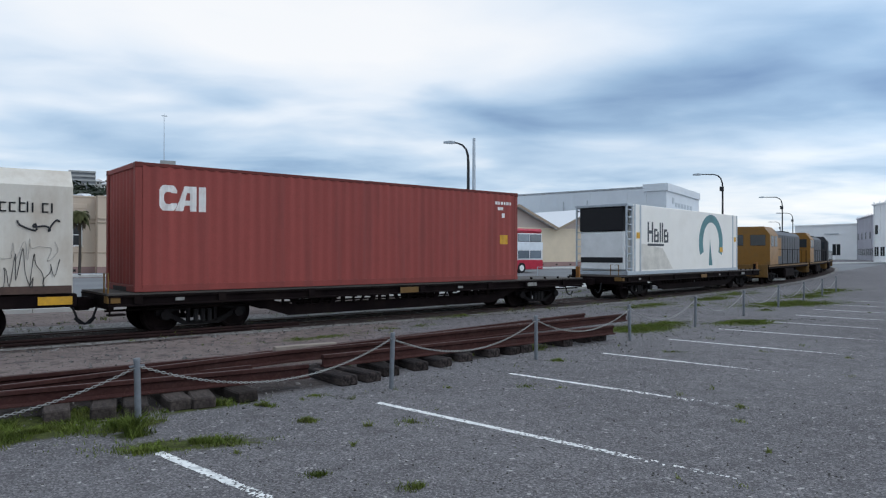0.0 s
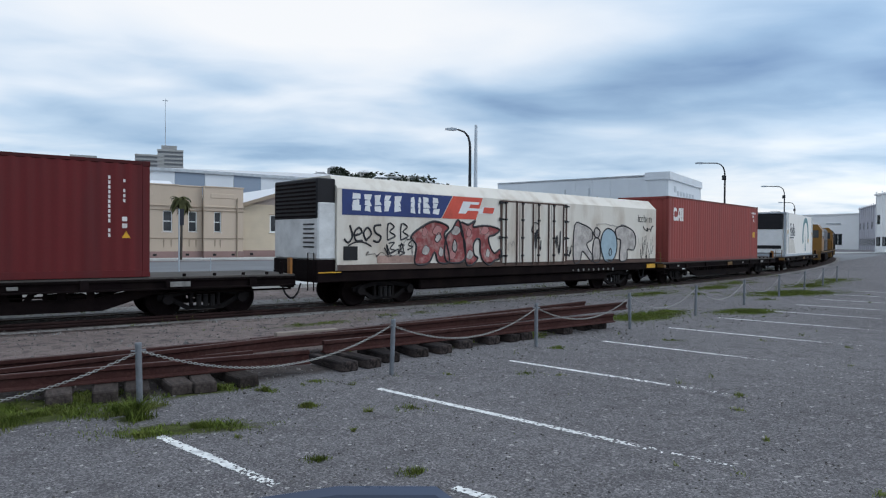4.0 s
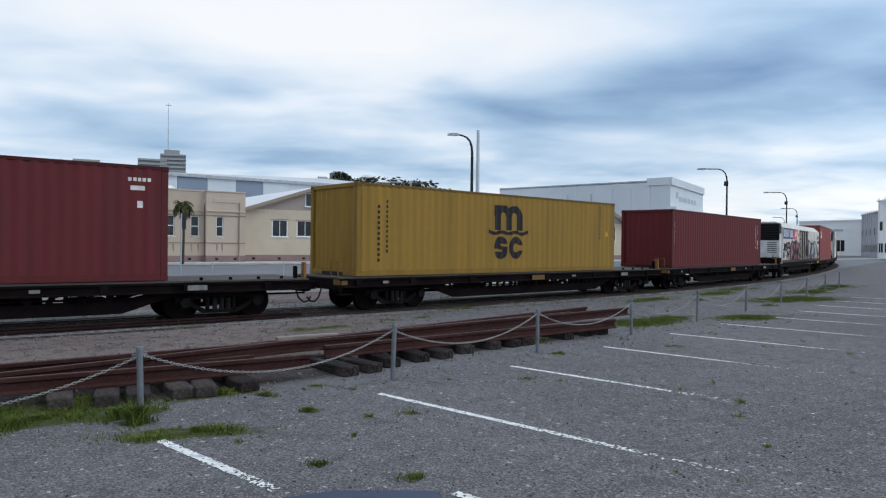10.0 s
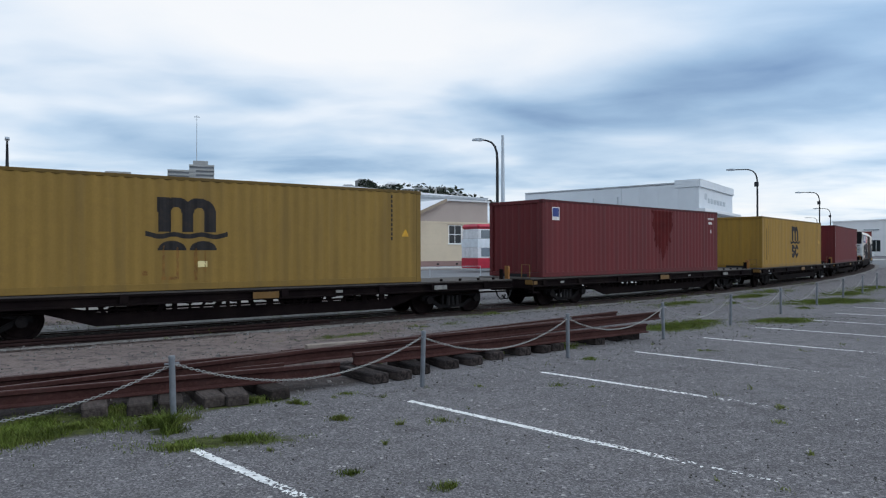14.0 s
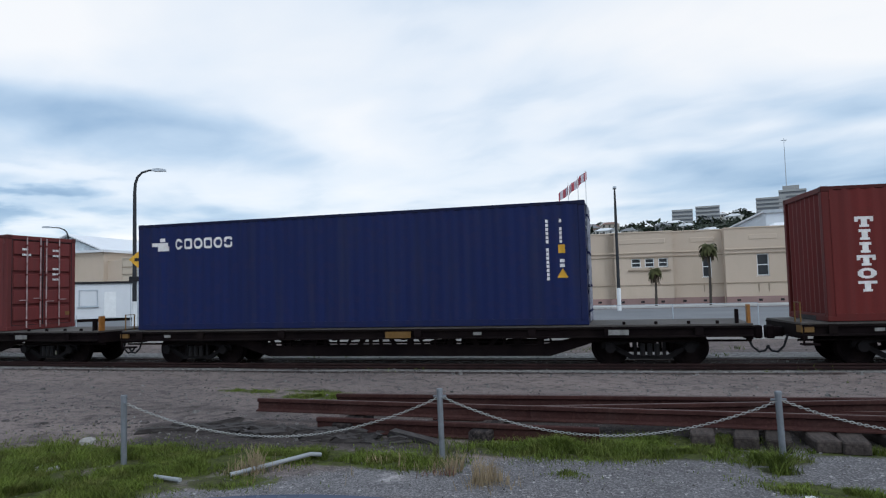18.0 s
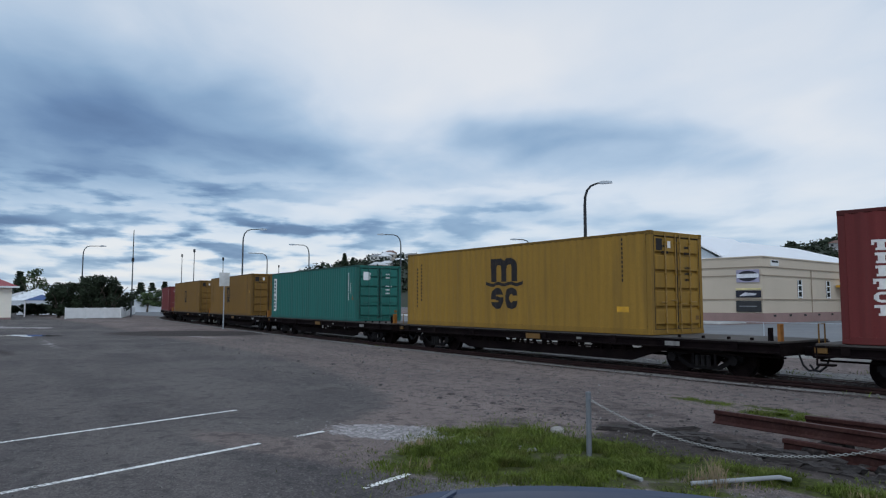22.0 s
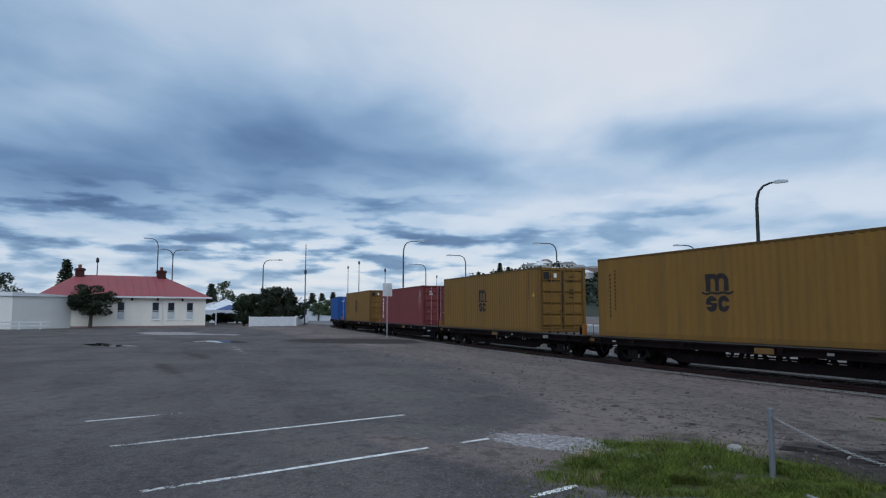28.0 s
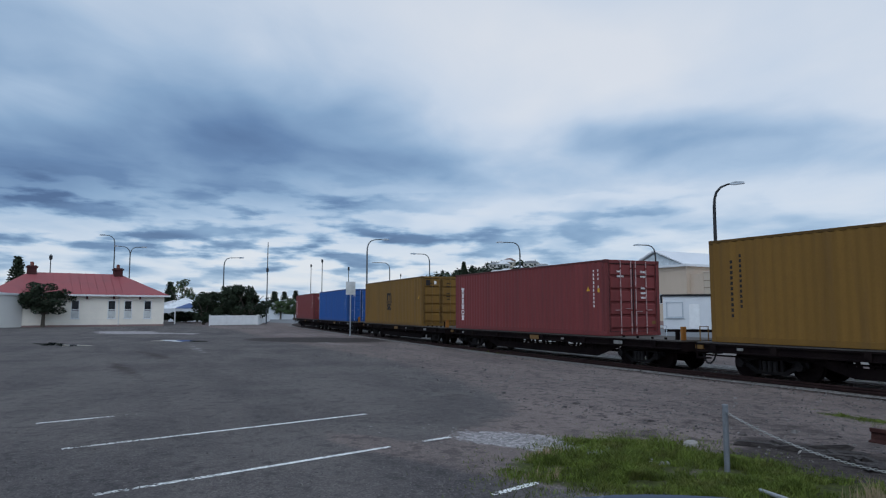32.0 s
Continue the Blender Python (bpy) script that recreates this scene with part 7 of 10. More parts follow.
def build_corner_building():
    """The cream stucco building on the street corner, with an arched corner entrance."""
    h = thing("stucco_building", "cream stucco single-storey building with parapet and dusky pink plinth", "building", m=street_pose(0, 0))
    top = 6.5

    def face(a0, a1, b, holes, panel=None):
        m = wall(Mesh(), a0, a1, 0.7, top, b, b + 0.4, holes)
        f = part("facade", m, STUCCO, h)
        part("plinth", Mesh().box(a0 - 0.03, a1 + 0.03, b - 0.06, b + 0.4, 0, 0.7, 0.02), PLINTH, f)
        for z, d, t in ((4.70, 0.12, 0.10), (4.32, 0.07, 0.08), (1.82, 0.06, 0.08)):
            part("string_course", Mesh().box(a0 - 0.02, a1 + 0.02, b - d, b + 0.02, z, z + t, 0.01), STUCCO_TRIM if z != 4.7 else STUCCO, f)
        part("coping", Mesh().box(a0 - 0.05, a1 + 0.05, b - 0.07, b + 0.45, top, top + 0.12, 0.02), STUCCO, f)
        if panel:
            part("parapet_panel", Mesh().box(panel[0], panel[1], b - 0.05, b + 0.01, 5.55, 5.95, 0.02), STUCCO, f)
        for x0, x1, z0, z1 in holes:
            window(f, x0, x1, z0, z1, b + 0.12, WHITE, 0, 1)
            part("lintel", Mesh().box(x0 - 0.15, x1 + 0.15, b - 0.05, b + 0.01, z1 + 0.02, z1 + 0.12, 0.01), STUCCO_TRIM, f)
            if z0 < 3:
                for x in (x0 + 0.02, x1 - 0.14):
                    part("apron_ornament", Mesh().prism([(x, 1.75), (x + 0.12, 1.75), (x + 0.1, 1.2), (x + 0.06, 1.05), (x + 0.02, 1.2)], b - 0.04, b + 0.005, "y"), STUCCO_TRIM, f)
        for y in (b,):
            for k in range(int((a1 - a0) / 1.7)):
                part("floor_vent", Mesh().box(a0 + 0.8 + 1.7 * k, a0 + 1.1 + 1.7 * k, b - 0.075, b - 0.055, 0.3, 0.48), BLACK, f)
        return f

    face(-1.9, 0.1, 63.0, ())
    f = face(0.1, 5.4, 62.4, ((1.9, 2.7, 3.45, 4.22), (3.05, 3.85, 3.45, 4.22), (4.2, 5.0, 3.45, 4.22)), (0.9, 4.8))
    part("window_ledge", Mesh().box(1.6, 5.25, 62.24, 62.42, 3.1, 3.24, 0.02), STUCCO_TRIM, f)
    face(5.4, 9.65, 63.2, ((7.95, 8.7, 2.44, 4.28),), (7.0, 9.0))
    face(9.65, 15.95, 62.0, ((12.15, 13.1, 2.44, 4.28), (14.67, 15.46, 2.44, 4.28)), (11.6, 13.8))
    face(15.95, 18.2, 62.6, ((17.0, 17.75, 2.44, 4.28),))
    face(18.2, 21.8, 62.0, ((19.1, 19.75, 2.44, 4.28),), (18.8, 21.0))
    for a in (0.1, 9.65, 21.4):
        part("return_wall", Mesh().box(a, a + 0.4, 62.4, 64.0, 0, top), STUCCO, h)
    part("side_wall", Mesh().box(21.4, 21.8, 62.4, 84, 0, top), STUCCO, h)
    part("flat_roof", Mesh().box(-1.5, 21.5, 63.8, 84, 5.6, 5.75), ROOF_WHITE, h)
    part("roof_lantern", Mesh().add([(14.0, 68, 5.7), (18.6, 68, 5.7), (18.6, 74, 5.7), (14.0, 74, 5.7), (15.5, 70, 7.5), (17.2, 70, 7.5), (17.2, 72, 7.5), (15.5, 72, 7.5)], [(0, 1, 5, 4), (1, 2, 6, 5), (2, 3, 7, 6), (3, 0, 4, 7), (4, 5, 6, 7)]), ROOF_WHITE, h, "white hipped roof lantern")
    part("downpipe", Mesh().tube([(21.2, 61.9, 0.1), (21.2, 61.9, 5.6)], 0.06, 8), STUCCO_TRIM, h)
    # corner entrance: a chamfered face with an arch
    d = Vector((-4.0, 69.8, 0)) - Vector((-1.9, 63.0, 0))
    c = part("entrance_bay", wall(Mesh(), 0, d.length, 0.0, 6.2, 0, 0.5, ((2.3, 4.9, 0.0, 3.2),)), STUCCO, h, "corner entrance bay", pose(-1.9, 63.0, 0, 0, 0, math.degrees(math.atan2(d.y, d.x)) + 0))
    arch = []
    for k in range(13):
        a = math.pi * k / 12
        arch.append((3.6 + 1.75 * math.cos(a), 3.0 + 1.75 * math.sin(a)))
    for k in range(13):
        a = math.pi * (12 - k) / 12
        arch.append((3.6 + 1.35 * math.cos(a), 3.0 + 1.35 * math.sin(a)))
    for k in range(12):
        part("arch_stone", Mesh().prism([arch[k], arch[k + 1], arch[24 - k], arch[25 - k]], 0.5, 0.66, "y"), STUCCO_TRIM, c)
    part("entrance_door", Mesh().box(2.35, 4.85, 0.1, 0.2, 0.5, 3.15, 0.02), glass("entry_glass", (0.10, 0.07, 0.07)), c, "dark glazed entrance door")
    for k in range(4):
        part("entrance_step", Mesh().box(1.6 - 0.3 * k, 5.6 + 0.3 * k, 0.5, 1.9 - 0.35 * k, 0.13 * k, 0.13 * (k + 1)), PLINTH, c)
    part("dentil_row", Mesh().box(0.3, d.length - 0.3, 0.5, 0.58, 5.4, 5.6), STUCCO_TRIM, c)
    part("back_wall", Mesh().box(-4.3, -3.9, 69.8, 86, 0, 5.8), STUCCO, h)
    part("rear_wall", Mesh().box(-4.3, 21.8, 84, 84.4, 0, 5.8), STUCCO, h)
    # flags on the parapet
    red, blue = mat("faded_red_cloth", (0.45, 0.09, 0.11), 0.8), mat("faded_white_cloth", (0.55, 0.50, 0.55), 0.8)
    for az, ht, k in ((39.1, 12.0, 0), (38.3, 12.6, 1), (37.65, 13.2, 2)):
        p = polar(az, 66.5)
        fl = thing("flag_on_pole", "red and white flag flying from a white flagpole", "flag", "flags on the parapet", m=pose(p.x, p.y, 0))
        part("flagpole", Mesh().tube([(0, 0, 6.0), (0, 0, ht)], 0.055, 8, True, 0.03), WHITE, fl)
        part("pole_base", Mesh().box(-0.12, 0.12, -0.12, 0.12, 5.7, 7.6, 0.02), WHITE, fl)
        for j in range(5):
            m = Mesh()
            w0, w1 = 0.36 * j, 0.36 * (j + 1)
            dx = lambda u: (-u * 0.62, 0.18 * math.sin(u * 3 + k), -u * 0.42)
            z1 = ht - 0.15
            q0, q1 = dx(w0), dx(w1)
            for a, b, z, hgt in ((q0, q1, z1, 0.85),):
                m.add([(a[0], a[1], z + a[2]), (b[0], b[1], z + b[2]), (b[0], b[1], z + b[2] - hgt), (a[0], a[1], z + a[2] - hgt), (a[0], a[1] + 0.012, z + a[2]), (b[0], b[1] + 0.012, z + b[2]), (b[0], b[1] + 0.012, z + b[2] - hgt), (a[0], a[1] + 0.012, z + a[2] - hgt)], [(0, 1, 2, 3), (7, 6, 5, 4), (0, 4, 5, 1), (3, 2, 6, 7)])
            part("flag_cloth", m, red if j % 2 == 0 else blue, fl)


def build_gabled_hall():
    """The weatherboard hall with a row of street gables."""
    h = thing("weatherboard_hall", "cream weatherboard hall with three white-roofed gables", "building", m=street_pose(0, 63.5))
    wins = [(25.0, 26.6, 2.55, 4.2), (27.6, 29.4, 2.6, 4.2), (29.95, 31.65, 2.6, 4.78), (33.15, 35.05, 2.6, 4.8), (36.4, 38.2, 2.6, 4.82), (42.85, 44.65, 2.7, 4.82), (46.1, 47.7, 2.7, 4.82), (52.0, 53.6, 2.75, 4.85), (57.0, 58.6, 2.75, 4.85), (69.7, 71.7, 2.75, 4.85), (74.2, 76.0, 2.75, 4.85)]
    f = part("front_wall", wall(Mesh(), 21.9, 78.6, 0.75, 5.1, 0, 0.2, wins), BOARD, h)
    part("plinth", Mesh().box(21.9, 78.6, -0.04, 0.2, 0, 0.75), PLINTH, f)
    for k in range(20):
        part("floor_vent", Mesh().box(23 + 2.6 * k, 23.3 + 2.6 * k, -0.055, -0.035, 0.3, 0.5), BLACK, f)
    for k in range(21):
        z = 0.8 + 0.2 * k
        m = Mesh()
        wall(m, 21.9, 78.6, z, z + 0.012, -0.014, 0.004, wins)
        tagged(part("weatherboard_edge", m, BOARD, f), kind="stuff")
    blind = mat("drawn_blind_pane", (0.42, 0.45, 0.46), 0.3, 0, 0.05, 1, 0.0, 5, spec=0.5)
    for k, (x0, x1, z0, z1) in enumerate(wins):
        window(f, x0, x1, z0, z1, 0.02, WHITE, 0 if k in (2, 3, 4) or k > 5 else 1, 0 if k < 2 else 1, blind if k in (3, 4) else PANE)
        part("hood_mould", Mesh().box(x0 - 0.12, x1 + 0.12, -0.1, 0.0, z1, z1 + 0.07), STUCCO_TRIM, f)
    part("downpipe", Mesh().tube([(32.2, -0.08, 5.6), (32.2, -0.08, 4.2), (31.7, -0.08, 3.7), (31.65, -0.08, 0.1)], 0.055, 8), BOARD, h)
    part("wall_band", Mesh().box(21.9, 78.6, -0.05, 0.0, 5.02, 5.2), BOARD, f)

    def slope(x0, z0, x1, z1):
        t = 0.14
        part("roof_plane", Mesh().prism([(x0, z0), (x1, z1), (x1, z1 + t), (x0, z0 + t)], -0.75, 26, "y"), ROOF_WHITE, h)
        part("barge_board", Mesh().prism([(x0, z0 - 0.16), (x1, z1 - 0.16), (x1, z1 + t + 0.03), (x0, z0 + t + 0.03)], -0.80, -0.752, "y"), STUCCO_TRIM, h)

    mauve = mat("dusky_gable_board", (0.40, 0.33, 0.295), 0.8, 0, 0.06, 0.4, 0.1, 14)
    for l, a, r, top in ((21.9, 29.4, 36.3, 7.5), (49.9, 57.4, 64.3, 7.9), (64.3, 71.6, 78.6, 7.9)):
        g = part("gable", Mesh().prism([(l + 0.2, 5.1), (r - 0.1, 5.1), (a, top - 0.1)], 0.0, 0.2, "y"), mauve, h)
        slope(l - 0.2, 4.98, a, top)
        slope(a, top, r + 0.05, 5.12)
        window(g, a - 0.95, a - 0.05, 5.65, 7.0, -0.08, WHITE, 0, 0)
    # the flat-topped bay between the gables
    part("gable", Mesh().prism([(36.2, 5.1), (48.4, 5.1), (48.4, 7.55), (42.1, 7.55)], 0.0, 0.2, "y"), mauve, h)
    slope(36.0, 5.0, 42.1, 7.6)
    part("roof_plane", Mesh().box(42.1, 48.6, -0.3, 26, 7.58, 7.74), ROOF_WHITE, h)
    part("end_wall", Mesh().box(21.9, 22.1, 0.2, 26, 0, 5.1), BOARD, h)
    part("far_end_wall", Mesh().box(78.4, 78.6, 0.2, 26, 0, 5.1), BOARD, h)


def build_terminal():
    """The long cream building across the side street, with a canopy door and signs."""
    h = thing("terminal_building", "cream stucco building with white hipped roof and dusky pink base", "building", m=street_pose(0, 63))
    top = 6.2
    wins = ((-50.2, -49.2, 2.5, 4.2), (-38.6, -37.6, 2.5, 4.2))
    door = (-44.65, -41.65, 0.5, 4.0)
    f = part("front_wall", wall(Mesh(), -51.5, -29.4, 0.95, top, 0, 0.35, (*wins, door)), STUCCO_DULL, h)
    s = part("side_wall", Mesh().box(-29.75, -29.4, 0.35, 36, 0.95, top), STUCCO_DULL, h)
    for a, b, c, d in ((-51.5, -44.65, -0.05, 0.35), (-41.65, -29.35, -0.05, 0.35), (-29.8, -29.35, 0.35, 36)):
        part("plinth", Mesh().box(a, b, c, d, 0, 0.95), PLINTH, f)
    for z in (5.25, 4.46, 2.2):
        part("string_course", Mesh().box(-51.5 if z > 4 else -41.65, -29.32, -0.08, 0.02, z, z + 0.09), STUCCO_TRIM, f)
        part("string_course", Mesh().box(-29.42, -29.32, 0.0, 36, z, z + 0.09), STUCCO_TRIM, s)
    part("coping", Mesh().box(-51.6, -29.3, -0.1, 0.4, top, top + 0.12, 0.02).box(-29.8, -29.3, 0.4, 36, top, top + 0.12), STUCCO_DULL, h)
    for x0, x1, z0, z1 in wins:
        window(f, x0, x1, z0, z1, 0.1)
    dr = part("entrance_door", Mesh().box(door[0], door[1], 0.2, 0.26, 0.5, 4.0), PANE, h, "dark glazed entrance doors")
    for x in (-44.65, -43.2, -41.77):
        part("door_post", Mesh().box(x, x + 0.12, 0.12, 0.28, 0.5, 4.0), WHITE, dr)
    part("door_rail", Mesh().box(-44.5, -41.78, 0.13, 0.2, 2.6, 2.75), WHITE, dr)
    part("notice_board", Mesh().box(-43.7, -42.8, 0.08, 0.12, 2.7, 3.3), WHITE, dr)
    part("doorstep", Mesh().box(-45.05, -41.25, -0.8, 0.1, 0, 0.5, 0.02), PLINTH, h)
    part("canopy", Mesh().prism([(-46.3, 4.25), (-39.9, 4.25), (-39.7, 4.38), (-40.3, 4.5), (-45.9, 4.5), (-46.5, 4.38)], -1.6, 0.0, "y"), STUCCO_TRIM, h)
    # hipped white roof with a gablet
    part("roof", Mesh().add([(-51.5, 0.4, top), (-29.8, 0.4, top), (-29.8, 36, top), (-51.5, 36, top), (-44, 12, top + 2.6), (-37, 12, top + 2.6), (-37, 26, top + 2.6), (-44, 26, top + 2.6)], [(0, 1, 5, 4), (1, 2, 6, 5), (2, 3, 7, 6), (3, 0, 4, 7), (4, 5, 6, 7)]), ROOF_WHITE, h)
    g = part("roof_gable", Mesh().prism([(-43.7, top + 0.13), (-34.4, top + 0.13), (-39.1, top + 2.95)], 1.8, 14, "y"), mat("pale_gable", (0.5, 0.55, 0.58), 0.7), h)
    for x0, z0, x1, z1 in ((-44.2, top + 0.3, -39.1, top + 3.05), (-39.1, top + 3.05, -34.0, top + 0.3)):
        part("gable_roof", Mesh().prism([(x0, z0), (x1, z1), (x1, z1 + 0.15), (x0, z0 + 0.15)], 1.4, 14, "y"), ROOF_WHITE, g)
    part("gable_louvre", Mesh().tube([(-38.9, 1.74, top + 1.8), (-38.9, 1.8, top + 1.8)], 0.36, 14), SHED_BLUE, g)
    # signs by the corner
    navy = mat("navy_sign", (0.014, 0.014, 0.026), 0.5)
    print_ = mat("pale_sign_print", (0.50, 0.50, 0.54), 0.5)
    sg = part("sign_panel", Mesh().box(-31.8, -29.6, -0.12, -0.06, 3.85, 5.05, 0.01), mat("mauve_sign", (0.30, 0.28, 0.38), 0.5), h, "mauve wall sign with a dark oval emblem")
    part("sign_emblem", Mesh().prism([(-30.7 + 0.98 * math.cos(0.35 * k), 4.45 + 0.5 * math.sin(0.35 * k)) for k in range(18)], -0.128, -0.121, "y"), navy, sg)
    part("sign_bar", Mesh().box(-31.75, -29.65, -0.14, -0.13, 4.28, 4.66), mat("white_sign_print", (0.68, 0.68, 0.72), 0.5), sg)
    sg = part("sign_panel", Mesh().box(-31.9, -29.5, -0.12, -0.06, 2.42, 3.06, 0.01), navy, h, "dark wall sign panel")
    part("sign_bar", Mesh().prism([(-31.6, 2.55), (-30.0, 2.62), (-29.9, 2.78), (-31.0, 2.9)], -0.135, -0.122, "y"), print_, sg)
    part("sign_trim", Mesh().box(-31.9, -29.5, -0.12, -0.06, 3.14, 3.30, 0.01), mat("cream_label", (0.7, 0.6, 0.3), 0.6), sg)
    sg = part("sign_panel", Mesh().box(-31.9, -29.5, -0.12, -0.06, 1.07, 2.10, 0.01), mat("charcoal_sign", (0.025, 0.026, 0.028), 0.5), h, "charcoal wall sign panel")
    part("sign_bar", Mesh().box(-31.6, -29.9, -0.135, -0.122, 1.55, 1.64), mat("grey_sign_print", (0.2, 0.21, 0.22), 0.5), sg)
    for y in (7.55, 14.6, 21.6, 28.0):
        pane = part("side_window", Mesh().box(-29.41, -29.34, y, y + 0.9, 2.4, 4.2), PANE, s)
        part("window_bar", Mesh().box(-29.34, -29.31, y - 0.06, y + 0.06, 2.35, 4.25).box(-29.34, -29.31, y + 0.84, y + 0.96, 2.35, 4.25), WHITE, pane)
        for k in range(3):
            part("window_bar", Mesh().box(-29.338, -29.312, y + 0.07, y + 0.83, 2.42 + 0.6 * k, 2.54 + 0.6 * k), WHITE, pane)
    part("downpipe", Mesh().tube([(-29.34, 10.8, 0.9), (-29.34, 10.8, 5.2)], 0.05, 6), STUCCO_TRIM, s)
    plate = part("side_sign", Mesh().box(-29.4, -29.32, 1.8, 3.4, 5.45, 6.0), WHITE, s)
    part("sign_bar", Mesh().box(-29.32, -29.31, 1.9, 3.3, 5.75, 5.95), BLACK, plate)
    part("yellow_porch", Mesh().box(-29.3, -27.6, 17.0, 19.0, 3.6, 3.85).box(-27.8, -27.6, 17.0, 17.2, 0, 3.6), YELLOW, s, "yellow lit porch")
    for k in range(9):
        part("floor_vent", Mesh().box(-29.36, -29.33, 2 + 3.4 * k, 2.5 + 3.4 * k, 0.6, 0.8), BLACK, s)


def build_far_side_street():
    # grey two-storey building down the side street
    h = thing("two_storey_building", "blue-grey two-storey building with rows of white-framed windows", "building", m=street_pose(-25.2, 107))
    front = part("end_wall", Mesh().box(-5.2, 0, 0, 0.4, 0, 6.3), GREY_WALL, h)
    side = part("long_wall", Mesh().box(-0.4, 0, 0.4, 44, 0, 6.3), GREY_WALL, h)
    part("roof", Mesh().add([(-14, -0.3, 6.3), (0.4, -0.3, 6.3), (0.4, 44.5, 6.3), (-14, 44.5, 6.3), (-7, -0.3, 8.0), (-7, 44.5, 8.0)], [(0, 1, 4), (1, 2, 5, 4), (2, 3, 5), (3, 0, 4, 5), (0, 3, 2, 1)]), ROOF_WHITE, h)
    part("notice_sign", Mesh().box(-4.4, -2.9, -0.06, 0.0, 2.5, 3.3), BLACK, front)
    for k in range(4):
        part("sign_panel", Mesh().box(-2.2, -0.9, -0.06, 0, 1.6 + 0.85 * k, 2.2 + 0.85 * k), BLACK, front)
    for k in range(11):
        for z0, z1 in ((0.9, 2.4), (3.7, 5.4)):
            w = part("window", Mesh().box(-0.02, 0.03, 1.4 + 3.85 * k, 3.3 + 3.85 * k, z0, z1), PANE, side)
            part("window_frame", Mesh().box(0.03, 0.06, 2.3 + 3.85 * k, 2.42 + 3.85 * k, z0, z1).box(0.03, 0.06, 1.3 + 3.85 * k, 3.4 + 3.85 * k, z0 - 0.12, z0), WHITE, w)
        part("pilaster", Mesh().box(0, 0.15, 0.3 + 3.85 * k, 0.8 + 3.85 * k, 0, 6.2), WHITE, side)
    part("awning", Mesh().box(0, 1.6, 8, 43, 2.75, 2.95), WHITE, side)
    # dark car parked beside it
    p = street(-26.2, 84)
    car = thing("parked_car", "dark hatchback parked in the side street", "car", m=street_pose(-26.0, 85, 0, 90))
    car_parts(car, mat("dark_car_paint", (0.03, 0.032, 0.04), 0.3))
    # canopy and low sheds at the end of the side street
    c = thing("open_canopy", "pale open-sided canopy at the end of the street", "canopy", m=street_pose(-14, 150))
    part("canopy_roof", Mesh().prism([(-9, 6.2), (8, 4.4), (8, 4.7), (-9, 6.5)], 0, 14, "y"), ROOF_WHITE, c)
    for x in (-8.5, 0, 7.5):
        part("canopy_post", Mesh().box(x - 0.2, x + 0.2, 0.3, 0.7, 0, 6.0 - 0.1 * (x + 8.5)), WHITE, c)
    k = thing("kiosk", "pale flat-roofed kiosk on the street corner", "kiosk", m=street_pose(-9.4, 76))
    part("kiosk_body", Mesh().box(0, 4.5, 0, 5, 0, 3.0), mat("pale_kiosk_wall", (0.5, 0.47, 0.40), 0.8), k)
    part("kiosk_roof", Mesh().box(-0.7, 5.0, -0.7, 5.5, 3.0, 3.35, 0.03), WHITE, k)
    for x in (-0.5, 1.6, 4.6):
        part("kiosk_post", Mesh().box(x - 0.12, x + 0.12, -0.6, -0.36, 0, 3.0), WHITE, k)
    isl = Mesh().prism([(4.2 * math.cos(2 * math.pi * j / 20) - 8.2, 1.7 * math.sin(2 * math.pi * j / 20) + 71.5) for j in range(20)], 0, 0.16, "z")
    tagged(part("traffic_island", isl, CONCRETE, m=street_pose(0, 0)), "pale kerbed traffic island with palms", "traffic island", kind="structure")
    g = thing("give_way_sign", "white triangular road sign on a pole", "road sign", m=street_pose(-10.3, 67.5))
    part("sign_pole", Mesh().tube([(0, 0, 0), (0, 0, 2.6)], 0.04, 8), GALV, g)
    part("sign_plate", Mesh().prism([(-0.55, 3.1), (0.55, 3.1), (0, 2.15)], -0.06, -0.045, "y"), WHITE, g)


